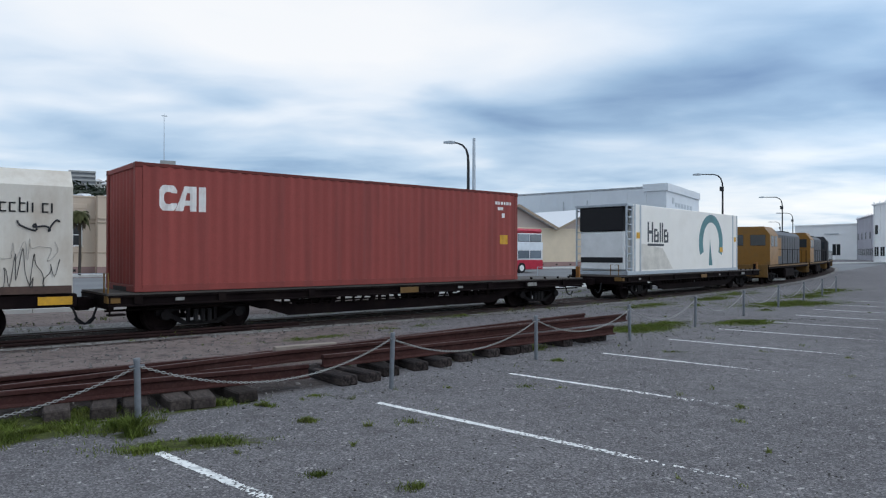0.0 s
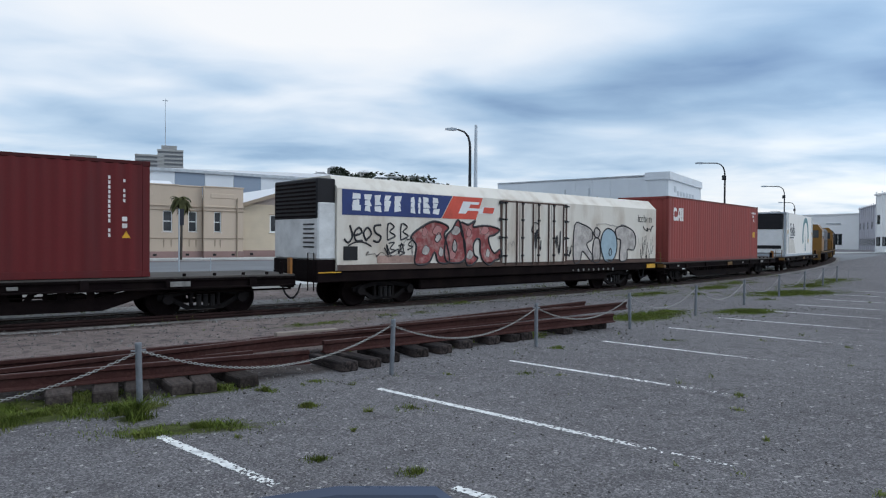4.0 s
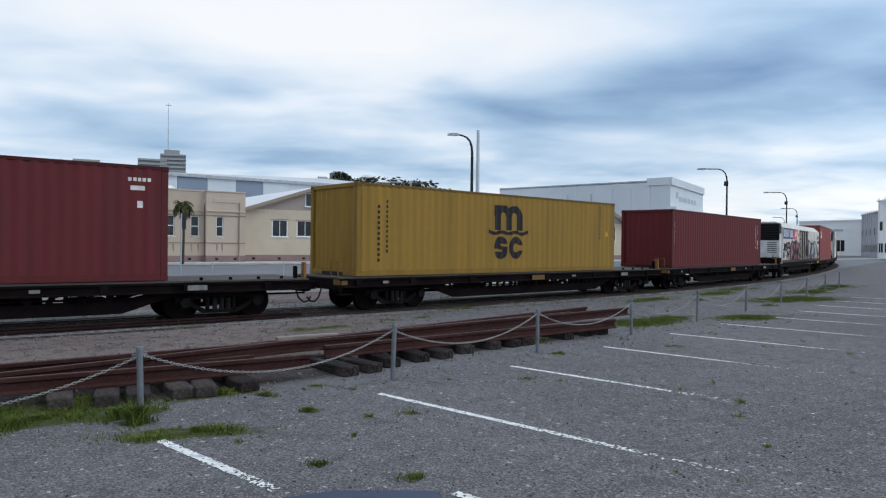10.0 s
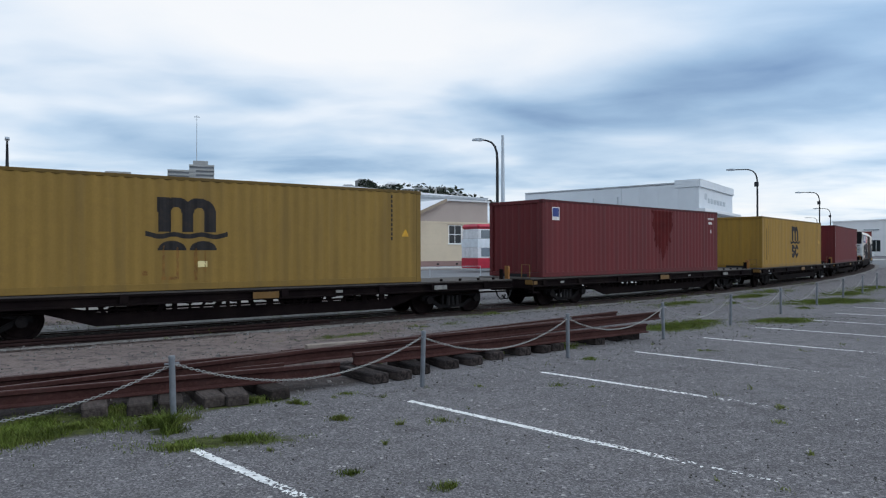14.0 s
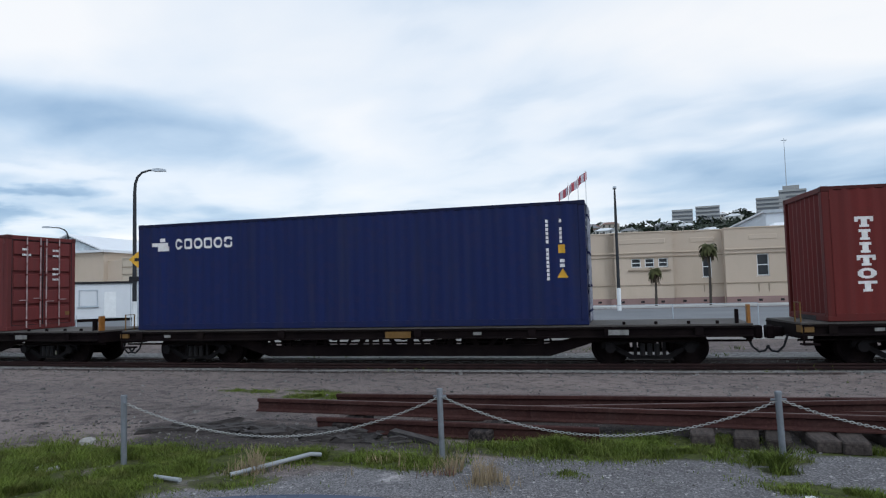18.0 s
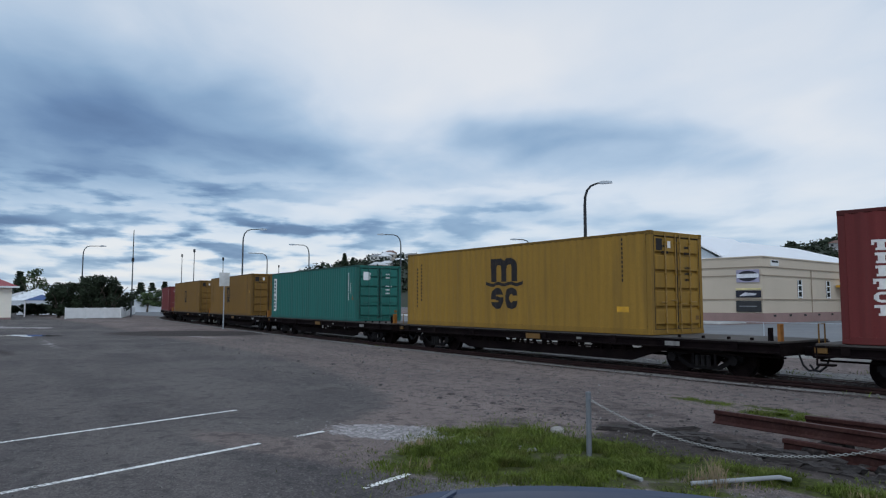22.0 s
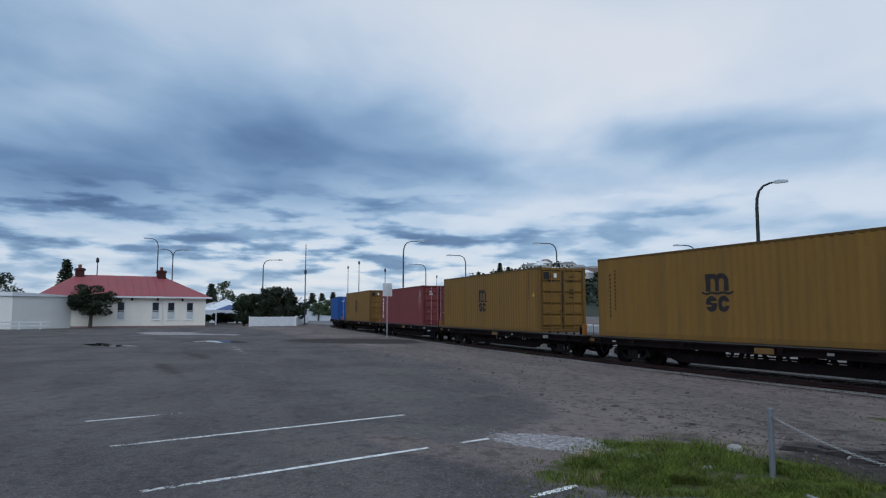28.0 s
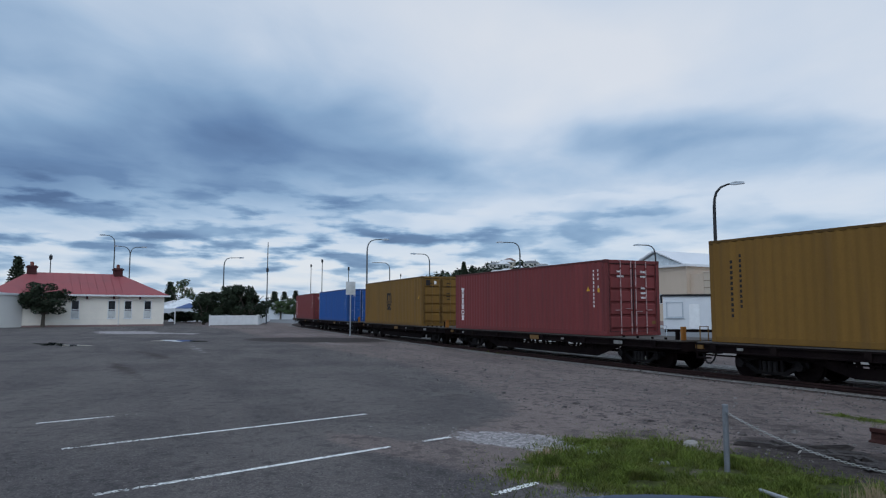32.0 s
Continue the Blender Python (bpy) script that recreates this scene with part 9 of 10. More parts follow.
# ---- house and yard at the far end ----
def build_station_house():
    q, p = polar(118.85, 92), polar(130.3, 90)
    d = q - p
    n = d.length
    h = thing("station_house", "white weatherboard house with red hipped iron roof and chimneys", "house", m=pose(p.x, p.y, 0, 0, 0, math.degrees(math.atan2(d.y, d.x))))
    wallm = mat("white_weatherboard", (0.86, 0.80, 0.70), 0.7, 0, 0.04, 0.5, 0.1, 12, dirt=(0.66, 0.63, 0.58), damt=0.3, dscale=0.8)
    # openings by bearing
    wins = []
    for a0, a1 in ((125.30, 0), (122.85, 0), (121.72, 0), (120.32, 0)):
        x0 = n * (130.3 - a0) / (130.3 - 118.85)
        wins.append((x0, x0 + 0.86, 0.95, 3.1))
    f = part("front_wall", wall(Mesh(), 0, n, 0.2, 3.7, 0, 0.2, wins), wallm, h)
    part("plinth", Mesh().box(-0.02, n + 0.02, -0.03, 0.2, 0, 0.2), PLINTH, f)
    for k in range(17):
        m = Mesh()
        wall(m, 0, n, 0.22 + 0.2 * k, 0.232 + 0.2 * k, -0.014, 0.003, wins)
        tagged(part("weatherboard_edge", m, wallm, f), kind="stuff")
    for w in wins:
        window(f, *w, 0.03, WHITE, 0, 1, PANE)
        # pale panel puts the light caught by the sash into the colour
        part("drawn_blind", Mesh().box(w[0] + 0.08, w[1] - 0.08, 0.03, 0.066, 1.04, 1.9), mat("lit_sash_tone", (0.55, 0.56, 0.55), 0.7), f, "pale panel for light caught by the lower sash")
    for x in (0, n - 0.2):
        part("end_wall", Mesh().box(x, x + 0.2, 0.2, 10, 0, 3.7), wallm, h)
    part("rear_wall", Mesh().box(0, n, 9.8, 10, 0, 3.7), wallm, h)
    part("eave_board", Mesh().box(-0.6, n + 0.6, -0.62, -0.55, 3.58, 3.78), WHITE, h)
    ov = 0.6
    part("roof", Mesh().add([(-ov, -ov, 3.72), (n + ov, -ov, 3.72), (n + ov, 10 + ov, 3.72), (-ov, 10 + ov, 3.72), (3.8, 5, 6.5), (n - 4.4, 5, 6.5)], [(0, 1, 5, 4), (1, 2, 5), (2, 3, 4, 5), (3, 0, 4), (3, 2, 1, 0)]), ROOF_RED, h)
    for k in range(1, int(n / 0.9)):
        x = 0.9 * k
        if 3.6 < x < n - 4.2:
            part("roof_seam", Mesh().prism([(-ov, 3.74), (5, 6.52), (5, 6.55), (-ov, 3.77)], x - 0.02, x + 0.02, "x"), ROOF_RED, h)
    for x in (4.1, n - 4.7):
        c = part("chimney", Mesh().box(x - 0.5, x + 0.5, 4.4, 5.4, 5.6, 7.3, 0.03).box(x - 0.62, x + 0.62, 4.3, 5.5, 7.0, 7.2, 0.02), mat("dark_red_brick", (0.06, 0.018, 0.018), 0.9, 0, 0.25, 4, 0.4, 20), h, "dark red brick chimney")
        part("chimney_pot", Mesh().tube([(x, 4.9, 7.3), (x, 4.9, 7.75)], 0.2, 10), mat("clay_pot", (0.22, 0.08, 0.06), 0.8), c)
    part("downpipe", Mesh().tube([(n - 5.2, -0.08, 0.1), (n - 5.2, -0.08, 3.7)], 0.05, 8), WHITE, h)
    for k in range(6):
        part("eave_bracket", Mesh().box(0.8 + 2.9 * k, 0.95 + 2.9 * k, -0.55, 0.0, 3.25, 3.6, 0.02), mat("dark_red_brick", (0.16, 0.05, 0.045)), h)
    # white box shed
    q, p = polar(128.3, 90), polar(132.0, 86)
    d = q - p
    s = thing("white_shed", "plain white box shed beside the house", "shed", m=pose(p.x, p.y, 0, 0, 0, math.degrees(math.atan2(d.y, d.x))))
    n = d.length
    part("shed_wall", Mesh().box(0, n, 0, 6, 0, 3.6, 0.02), mat("off_white_shed", (0.74, 0.72, 0.68), 0.7, 0, 0.03, 0.4, 0.02, 10), s)
    part("shed_roof", Mesh().prism([(-0.2, 3.6), (n + 0.2, 3.6), (n + 0.2, 3.75), (-0.2, 4.05)], -0.2, 6.2, "y"), ROOF_WHITE, s)
    # white fences
    for (a0, d0), (a1, d1), lab in (((115.45, 89), (111.75, 91.5), "long white paling fence"), ((111.75, 91.5), (110.75, 128), "long white paling fence"), ((137, 82.5), (129.6, 84.5), "low white rail fence")):
        p, q = polar(a0, d0), polar(a1, d1)
        d = q - p
        f = thing("paling_fence", lab, "fence", "white fences", m=pose(p.x, p.y, 0, 0, 0, math.degrees(math.atan2(d.y, d.x))))
        n, x = d.length, 0.0
        low = "low" in lab
        while x < n:
            if low:
                part("post", Mesh().box(x, x + 0.14, 0, 0.14, 0, 0.85), WHITE, f)
                x += 2.0
            else:
                e = min(x + 2.2, n)
                part("panel", Mesh().box(x + 0.03, e - 0.03, 0, 0.06, 0.08, 1.28, 0.01), WHITE, f)
                part("post", Mesh().box(x - 0.06, x + 0.06, -0.04, 0.1, 0, 1.38, 0.01), WHITE, f)
                x = e
        if low:
            for z in (0.35, 0.75):
                part("rail", Mesh().box(0, n, 0.02, 0.10, z, z + 0.14), WHITE, f)
    # tents and low roofs beyond
    rnd = random.Random(21)
    for az, d, w, hgt, mt, name in ((117.0, 104, 4, 3.0, mat("blue_canvas", (0.05, 0.09, 0.22), 0.8), "market_tent"), (117.3, 112, 8, 4.0, mat("white_canvas", (0.66, 0.68, 0.70), 0.8), "market_tent"), (116.9, 125, 7, 3.7, ROOF_WHITE, "far_shed"), (118.0, 160, 8, 4.3, ROOF_WHITE, "far_shed"), (109.9, 150, 5, 3.6, SHED_WHITE, "far_shed"), (109.3, 180, 8, 5.0, ROOF_WHITE, "far_shed"), (133.0, 140, 14, 6.0, SHED_WHITE, "far_shed")):
        p = polar(az, d)
        t = thing(name, ("blue" if w < 5 else "white") + " canvas market tent with white poles" if name == "market_tent" else "small pale far shed beyond the yard", "tent" if name == "market_tent" else "shed", m=pose(p.x, p.y, 0, 0, 0, az))
        if name == "market_tent":
            part("canopy", Mesh().add([(-w / 2, 0, 2.2), (w / 2, 0, 2.2), (w / 2, 5, 2.2), (-w / 2, 5, 2.2), (0, 2.5, hgt)], [(0, 1, 4), (1, 2, 4), (2, 3, 4), (3, 0, 4)]), mt, t)
            for x in (-w / 2 + 0.1, w / 2 - 0.1):
                for y in (0.1, 4.9):
                    part("tent_pole", Mesh().tube([(x, y, 0), (x, y, 2.2)], 0.05, 6), WHITE, t)
        else:
            part("shed_wall", Mesh().box(-w / 2, w / 2, 0, 6, 0, hgt - 1.2), SHED_WHITE, t)
            part("shed_roof", Mesh().prism([(-w / 2 - 0.3, hgt - 1.25), (w / 2 + 0.3, hgt - 1.25), (0, hgt)], -0.3, 6.3, "y"), mt, t)


build_station_house()


# ---- trees ----
def leaf_mat(name, rgb):
    return mat(name, rgb, 0.75, 0, 0.45, 0.9, 0.0, 20, spec=0.25, rand=0.1)


LEAF_DARK, LEAF_MID, LEAF_PALM = leaf_mat("dark_leaf", (0.028, 0.040, 0.022)), leaf_mat("mid_leaf", (0.055, 0.08, 0.035)), leaf_mat("palm_leaf", (0.058, 0.060, 0.020))
BARK = mat("grey_bark", (0.09, 0.075, 0.06), 0.9, 0, 0.25, 3, 0.5, 20)


def leaves(mesh, rnd, c, r, n, size, flat=0.8):
    for _ in range(n):
        while True:
            q = Vector((rnd.uniform(-1, 1), rnd.uniform(-1, 1), rnd.uniform(-1, 1)))
            if 0.25 < q.length < 1:
                break
        p = Vector(c) + Vector((q.x * r[0], q.y * r[1], q.z * r[2]))
        u = Vector((rnd.uniform(-1, 1), rnd.uniform(-1, 1), rnd.uniform(-0.6, 0.6))).normalized()
        w = u.cross(Vector((rnd.uniform(-1, 1), rnd.uniform(-1, 1), rnd.uniform(-1, 1)))).normalized()
        s = size * rnd.uniform(0.6, 1.4)
        mesh.add([p - u * s, p + w * s * 0.5, p + u * s, p - w * s * 0.5], [(0, 1, 2, 3)])


def broad_tree(az, d, top, width, label, leaf, trunk=1.3, seed=1, name="tree", m=None, clumps=40, per=130):
    rnd = random.Random(seed)
    p = polar(az, d)
    t = thing(name, label, "tree" if name == "tree" else "shrub", m=pose(p.x, p.y, 0, 0, 0, az))
    lim = Mesh().tube([(0, 0, 0), (0.05, 0, trunk), (0.1, 0.1, top * 0.55)], 0.22, 8, True, 0.1)
    for k in range(6):
        a = k * 1.05
        lim.tube([(0.05, 0, trunk * rnd.uniform(0.8, 1.2)), (width * 0.2 * math.cos(a), width * 0.2 * math.sin(a), top * 0.55), (width * 0.36 * math.cos(a), width * 0.36 * math.sin(a), top * rnd.uniform(0.6, 0.8))], 0.1, 6, True, 0.03)
    part("trunk", lim, BARK, t)
    cr = Mesh()
    lo = trunk * 0.9 if name == "tree" else 0.1
    for k in range(clumps):
        a, r = rnd.uniform(0, 6.28), rnd.uniform(0.1, 1.0) ** 0.6
        z = rnd.uniform(lo + 0.3, top - 0.45)
        k_ = 1 - abs((z - lo) / (top - lo) - 0.45) * 1.1
        c = (width / 2 * r * k_ * math.cos(a), width / 2 * r * k_ * math.sin(a), z)
        leaves(cr, rnd, c, (width * 0.13, width * 0.13, (top - lo) * 0.12), per, 0.16 if d < 110 else 0.24)
    tagged(part("crown", cr, leaf, t), kind="stuff")
    return t


for k, az in enumerate((116.4, 117.2, 118.0)):
    broad_tree(az, 118, 2.0, 5.0, "low dark hedge shrub behind the tents", LEAF_DARK, 0.3, 140 + k, "shrub", clumps=16)
broad_tree(127.0, 89.5, 5.2, 6.0, "dark rounded tree beside the white house", LEAF_DARK, 1.6, 3)
broad_tree(133.4, 97, 7.2, 7.5, "dark spreading tree behind the white rail fence", LEAF_DARK, 1.0, 5)
broad_tree(136.6, 101, 7.6, 9.0, "dark spreading tree behind the white rail fence", LEAF_DARK, 1.0, 6)
for k, (az, w, top) in enumerate(((115.9, 4.5, 4.4), (114.9, 5.0, 4.6), (113.6, 6.5, 5.5), (112.6, 6.0, 5.4), (112.3, 3.0, 4.4))):
    broad_tree(az, 96, top, w, "dense dark evergreen shrub behind the white fence", LEAF_DARK, 0.5, 30 + k, "shrub", clumps=30)
for k, (az, d, top, w) in enumerate(((108.8, 140, 4.5, 6), (108.3, 170, 4.0, 6), (109.9, 150, 4.2, 4), (117.6, 150, 8.5, 6), (43.9, 118, 4.5, 9), (45.2, 150, 7, 9), (42.9, 130, 7.5, 9), (41.5, 125, 7.5, 10), (40.3, 120, 7, 8))):
    broad_tree(az, d, top, w, "leafy street tree in the distance", LEAF_MID, 1.0, 50 + k, clumps=22, per=60)


def pine(az, d, top, label, seed):
    rnd = random.Random(seed)
    p = polar(az, d)
    t = thing("pine_tree", label, "tree", "tall pines", m=pose(p.x, p.y, 0))
    part("trunk", Mesh().tube([(0, 0, 0), (0, 0, top)], 0.3, 6, True, 0.04), BARK, t)
    cr = Mesh()
    n = int(top / 0.7)
    for k in range(n):
        z = top * (0.25 + 0.75 * k / n)
        r = (top - z) * 0.26 + 0.25
        for j in range(7):
            a = j * 0.9 + k * 0.4
            for q in (0.35, 0.7, 1.0):
                leaves(cr, rnd, (r * q * math.cos(a), r * q * math.sin(a), z + 0.15 * q), (0.4, 0.4, 0.2), 8, 0.34)
    tagged(part("crown", cr, LEAF_DARK, t), kind="stuff")


for k, (az, d, top) in enumerate(((128.7, 170, 13.5), (118.4, 190, 9.5), (113.2, 210, 9.0), (114.2, 230, 9.5), (110.4, 200, 7.5), (109.6, 240, 8.5), (108.7, 260, 9.5), (94.6, 330, 26), (93.9, 330, 24), (69.3, 190, 17), (68.7, 200, 15.5))):
    pine(az, d, top, "tall dark pine tree in the distance", 80 + k)


def palm(az, d, trunk, spread, label, seed):
    rnd = random.Random(seed)
    p = polar(az, d)
    t = thing("palm_tree", label, "palm", "street palms", m=pose(p.x, p.y, 0.1))
    part("trunk", Mesh().tube([(0, 0, 0), (0.04, 0, trunk * 0.5), (0, 0.02, trunk)], 0.11, 8, True, 0.09), mat("palm_trunk", (0.06, 0.05, 0.042), 0.9, 0, 0.3, 6, 0.5, 18), t)
    skirt = Mesh()
    for k in range(60):
        a = rnd.uniform(0, 6.28)
        r = rnd.uniform(0.12, 0.42)
        skirt.add([(0.1 * math.cos(a), 0.1 * math.sin(a), trunk), (r * math.cos(a), r * math.sin(a), trunk - rnd.uniform(0.3, 1.3)), (r * math.cos(a + 0.3), r * math.sin(a + 0.3), trunk - rnd.uniform(0.3, 1.3))], [(0, 1, 2)])
    part("dead_skirt", skirt, mat("dry_palm", (0.07, 0.05, 0.032), 0.9), t, "brown hanging dead fronds")
    for k in range(64):
        a, up = 6.28 * k / 21 + rnd.uniform(-0.3, 0.3), rnd.choice((rnd.uniform(-0.4, 0.7), rnd.uniform(0.3, 1.3)))
        f = Mesh()
        last = None
        for j in range(6):
            q = j / 5
            r = spread * (0.75 + 0.2 * ((k * 3) % 4) / 3) * (q - 0.3 * q * q)
            z = trunk + 0.1 + up * r * 0.8 - (0.55 + 0.35 * ((k * 7) % 5) / 4) * spread * q ** 1.8
            c = Vector((r * math.cos(a), r * math.sin(a), z))
            wd = 0.17 * math.sin(math.pi * min(1, q * 0.85 + 0.12))
            side = Vector((-math.sin(a), math.cos(a), -0.35)) * wd
            side2 = Vector((math.sin(a), -math.cos(a), -0.35)) * wd
            ring = (c + side, c, c + side2)
            if last:
                f.add([*last, *ring], [(0, 1, 4, 3), (1, 2, 5, 4)])
            last = ring
        part("frond", f, LEAF_PALM, t)


for k, (az, d, h, s) in enumerate(((32.45, 59, 2.9, 0.95), (28.35, 59, 4.7, 1.25), (21.35, 59, 4.8, 1.4), (41.8, 72, 5.6, 1.9), (40.2, 71, 3.9, 1.3), (40.6, 75, 4.6, 1.5))):
    palm(az, d, h, s, "small street palm with a brown skirt", 100 + k)


# ---- hill with houses ----
HILL = [(100, 0.02), (97, 0.05), (93.8, 0.057), (90.5, 0.070), (87, 0.060), (80, 0.045), (72, 0.045), (64, 0.06), (58, 0.075), (52.2, 0.086), (49.1, 0.093), (45.6, 0.092), (41.3, 0.10), (37, 0.083), (31, 0.083), (26, 0.088), (20, 0.085), (14, 0.082), (9.2, 0.094), (5, 0.092), (2, 0.088), (-3, 0.06), (-8, 0.03), (-14, 0.0)]


def hill_tan(az):
    pts = sorted(HILL)
    for (a0, t0), (a1, t1) in zip(pts[:-1], pts[1:]):
        if a0 <= az <= a1:
            return t0 + (t1 - t0) * (az - a0) / (a1 - a0)
    return 0.0


def hill_z(az, d):
    q = max(0.0, min(1.0, (d - 300) / 330))
    crest = 1.9 + hill_tan(az) * 630
    return max(-1.0, crest * (q ** 0.8) + 2.2 * noise.noise(Vector((az * 0.5, d * 0.03, 1))) * q - 0.5)


def build_hill():
    m = Mesh()
    azs, ds = [100 - 1.2 * k for k in range(96)], [290, 330, 370, 410, 460, 510, 560, 600, 630, 700, 800]
    for az in azs:
        for d in ds:
            m.v.append(tuple(polar(az, d, hill_z(az, d) if d <= 630 else hill_z(az, 630) - (d - 630) * 0.15)))
    n = len(ds)
    m.f = [(i * n + j, i * n + j + 1, (i + 1) * n + j + 1, (i + 1) * n + j) for i in range(len(azs) - 1) for j in range(n - 1)]
    tagged(part("hillside", m, mat("bush_hillside", (0.022, 0.030, 0.017), 0.95, 0, 0.4, 0.05, 0.3, 0.6, dirt=(0.05, 0.05, 0.035), damt=0.5, dscale=0.03, rand=0)), "dark bushy hillside behind the town", "hill", kind="structure")
    rnd = random.Random(77)
    w = Mesh()
    for _ in range(4200):
        az = rnd.uniform(-10, 99)
        d = rnd.uniform(320, 636)
        if hill_tan(az) < 0.03:
            continue
        z = hill_z(az, d)
        s = rnd.choice((rnd.uniform(1.4, 3.4), rnd.uniform(1.8, 5.6)))
        leaves(w, rnd, polar(az, d, z + s * 0.5), (s, s, s * 0.8), 16, s * 0.42)
    tagged(part("woods", w, island(leaf_mat("hill_bush", (0.022, 0.031, 0.018)), 0.5, 1.5)), "dark bush and trees on the hillside", "woods", kind="stuff")
    big = Mesh()
    for az, s in ((49.0, 8), (48.4, 6), (41.2, 9), (9.0, 7), (8.4, 5), (36.0, 5), (28.5, 6), (25.8, 7), (26.4, 5)):
        leaves(big, rnd, polar(az, 615, hill_z(az, 615) + s * 0.6), (s, s, s * 0.7), 160, 1.3)
    tagged(part("hilltop_trees", big, leaf_mat("hill_tree", (0.018, 0.026, 0.015))), "dark rounded trees on the hilltop", "woods", kind="stuff")
    walls = [mat("pale_house_wall", (0.50, 0.49, 0.46), 0.8, rand=0.25), mat("cream_house_wall", (0.40, 0.36, 0.30), 0.8, rand=0.25), mat("grey_house_wall", (0.30, 0.30, 0.30), 0.8, rand=0.25)]
    roofs = [mat("pale_house_roof", (0.62, 0.63, 0.64), 0.6, rand=0.2), mat("grey_house_roof", (0.22, 0.23, 0.24), 0.7, rand=0.3), mat("rust_house_roof", (0.16, 0.09, 0.07), 0.7, rand=0.2)]
    for k in range(170):
        az = rnd.choice((rnd.uniform(36, 56), rnd.uniform(36, 56), rnd.uniform(14, 40), rnd.uniform(1, 12), rnd.uniform(84, 92)))
        d = rnd.uniform(440, 628)
        if hill_tan(az) < 0.05:
            continue
        z = hill_z(az, d)
        p = polar(az, d)
        L, D, Hh = rnd.uniform(8, 15), rnd.uniform(7, 10), rnd.choice((3.0, 3.2, 5.6))
        h = thing("hill_house", "small pale house among trees on the hillside", "house", "houses on the hill", m=pose(p.x, p.y, z - 1.0, 0, 0, az + rnd.uniform(-30, 30)))
        wm, rm = rnd.choice(walls), rnd.choice((roofs[0], roofs[0], roofs[0], roofs[1], roofs[1], roofs[2]))
        body = part("house_wall", Mesh().box(-L / 2, L / 2, 0, D, 0, Hh + 1), wm, h)
        part("house_roof", Mesh().add([(-L / 2 - 0.5, -0.5, Hh + 1), (L / 2 + 0.5, -0.5, Hh + 1), (L / 2 + 0.5, D + 0.5, Hh + 1), (-L / 2 - 0.5, D + 0.5, Hh + 1), (-L / 4, D / 2, Hh + 3.2), (L / 4, D / 2, Hh + 3.2)], [(0, 1, 5, 4), (1, 2, 5), (2, 3, 4, 5), (3, 0, 4), (3, 2, 1, 0)]), rm, h)
        for j in range(3):
            part("window", Mesh().box(-L / 2 + 1 + j * L / 3.2, -L / 2 + 2.6 + j * L / 3.2, -0.06, 0.0, Hh - 1.2, Hh + 0.3), PANE, body)
    # apartment and hospital blocks on the ridge
    for az0, az1, t1, floors, label in ((30.9, 29.3, 0.104, 4, "striped concrete apartment block on the hilltop"), (29.1, 27.3, 0.107, 5, "striped concrete apartment block on the hilltop"), (24.7, 22.6, 0.113, 6, "long striped hospital block on the hilltop"), (23.1, 21.2, 0.121, 7, "long striped hospital block on the hilltop"), (7.5, 1.9, 0.094, 2, "long low pale block on the hilltop")):
        d = 600
        p, q = polar(az0, d), polar(az1, d)
        v = q - p
        top = 1.9 + t1 * d
        fh = 3.3
        base = hill_z((az0 + az1) / 2, d) - 2
        b = thing("apartment_block", label, "building", "blocks on the ridge", m=pose(p.x, p.y, 0, 0, 0, math.degrees(math.atan2(v.y, v.x))))
        part("core", Mesh().box(0.3, v.length - 0.3, 0.6, 12, base, top), mat("dark_glazing_band", (0.17, 0.18, 0.195), 0.4), b)
        z = top
        while z > base:
            part("floor_band", Mesh().box(0, v.length, 0, 12.4, z - 1.5, z), mat("pale_concrete_band", (0.37, 0.37, 0.365), 0.8), b)
            z -= fh
        if floors == 7:
            part("aerial_mast", Mesh().tube([(v.length * 0.3, 5, top), (v.length * 0.3, 5, 1.9 + 0.192 * d)], 0.35, 8, True, 0.16).box(v.length * 0.3 - 2.2, v.length * 0.3 + 2.2, 4.8, 5.2, 1.9 + 0.1885 * d, 1.9 + 0.1895 * d), GALV, b)
            part("plant_room", Mesh().box(3, v.length - 5, 2, 9, top, top + 3.5), mat("pale_concrete_band", (0.37, 0.37, 0.365)), b)


build_hill()


# ---- grass, weeds and stones ----
def blades(mesh, rnd, cx, cy, rx, ry, turn, n, h0, h1, w=0.0045, lean=0.9):
    c, s = math.cos(radians(turn)), math.sin(radians(turn))
    for _ in range(n):
        a, r = rnd.uniform(0, 6.2832), abs(rnd.gauss(0, 0.7))
        u, v = rx * r * math.cos(a), ry * r * math.sin(a)
        x, y = cx + u * c - v * s, cy + u * s + v * c
        if noise.noise(Vector((x * 1.6, y * 1.6, 2))) + 0.6 * noise.noise(Vector((x * 5.5, y * 5.5, 4))) < (0.06 if n < 2600 else -0.1 if n < 9000 else -0.32):
            continue
        h = rnd.uniform(h0, h1) * (0.5 + 0.7 * max(0, noise.noise(Vector((x * 2.3, y * 2.3, 7))) + 0.5)) * (1.15 - 0.45 * min(r, 1.6))
        b = rnd.uniform(0, 6.28)
        dx, dy = w * math.cos(b), w * math.sin(b)
        lx, ly = h * lean * rnd.uniform(-1, 1), h * lean * rnd.uniform(-1, 1)
        mesh.add([(x - dx, y - dy, 0), (x + dx, y + dy, 0), (x + lx * 0.4 + dx * 0.7, y + ly * 0.4 + dy * 0.7, h * 0.6), (x + lx * 0.4 - dx * 0.7, y + ly * 0.4 - dy * 0.7, h * 0.6), (x + lx, y + ly, h)], [(0, 1, 2, 3), (3, 2, 4)])


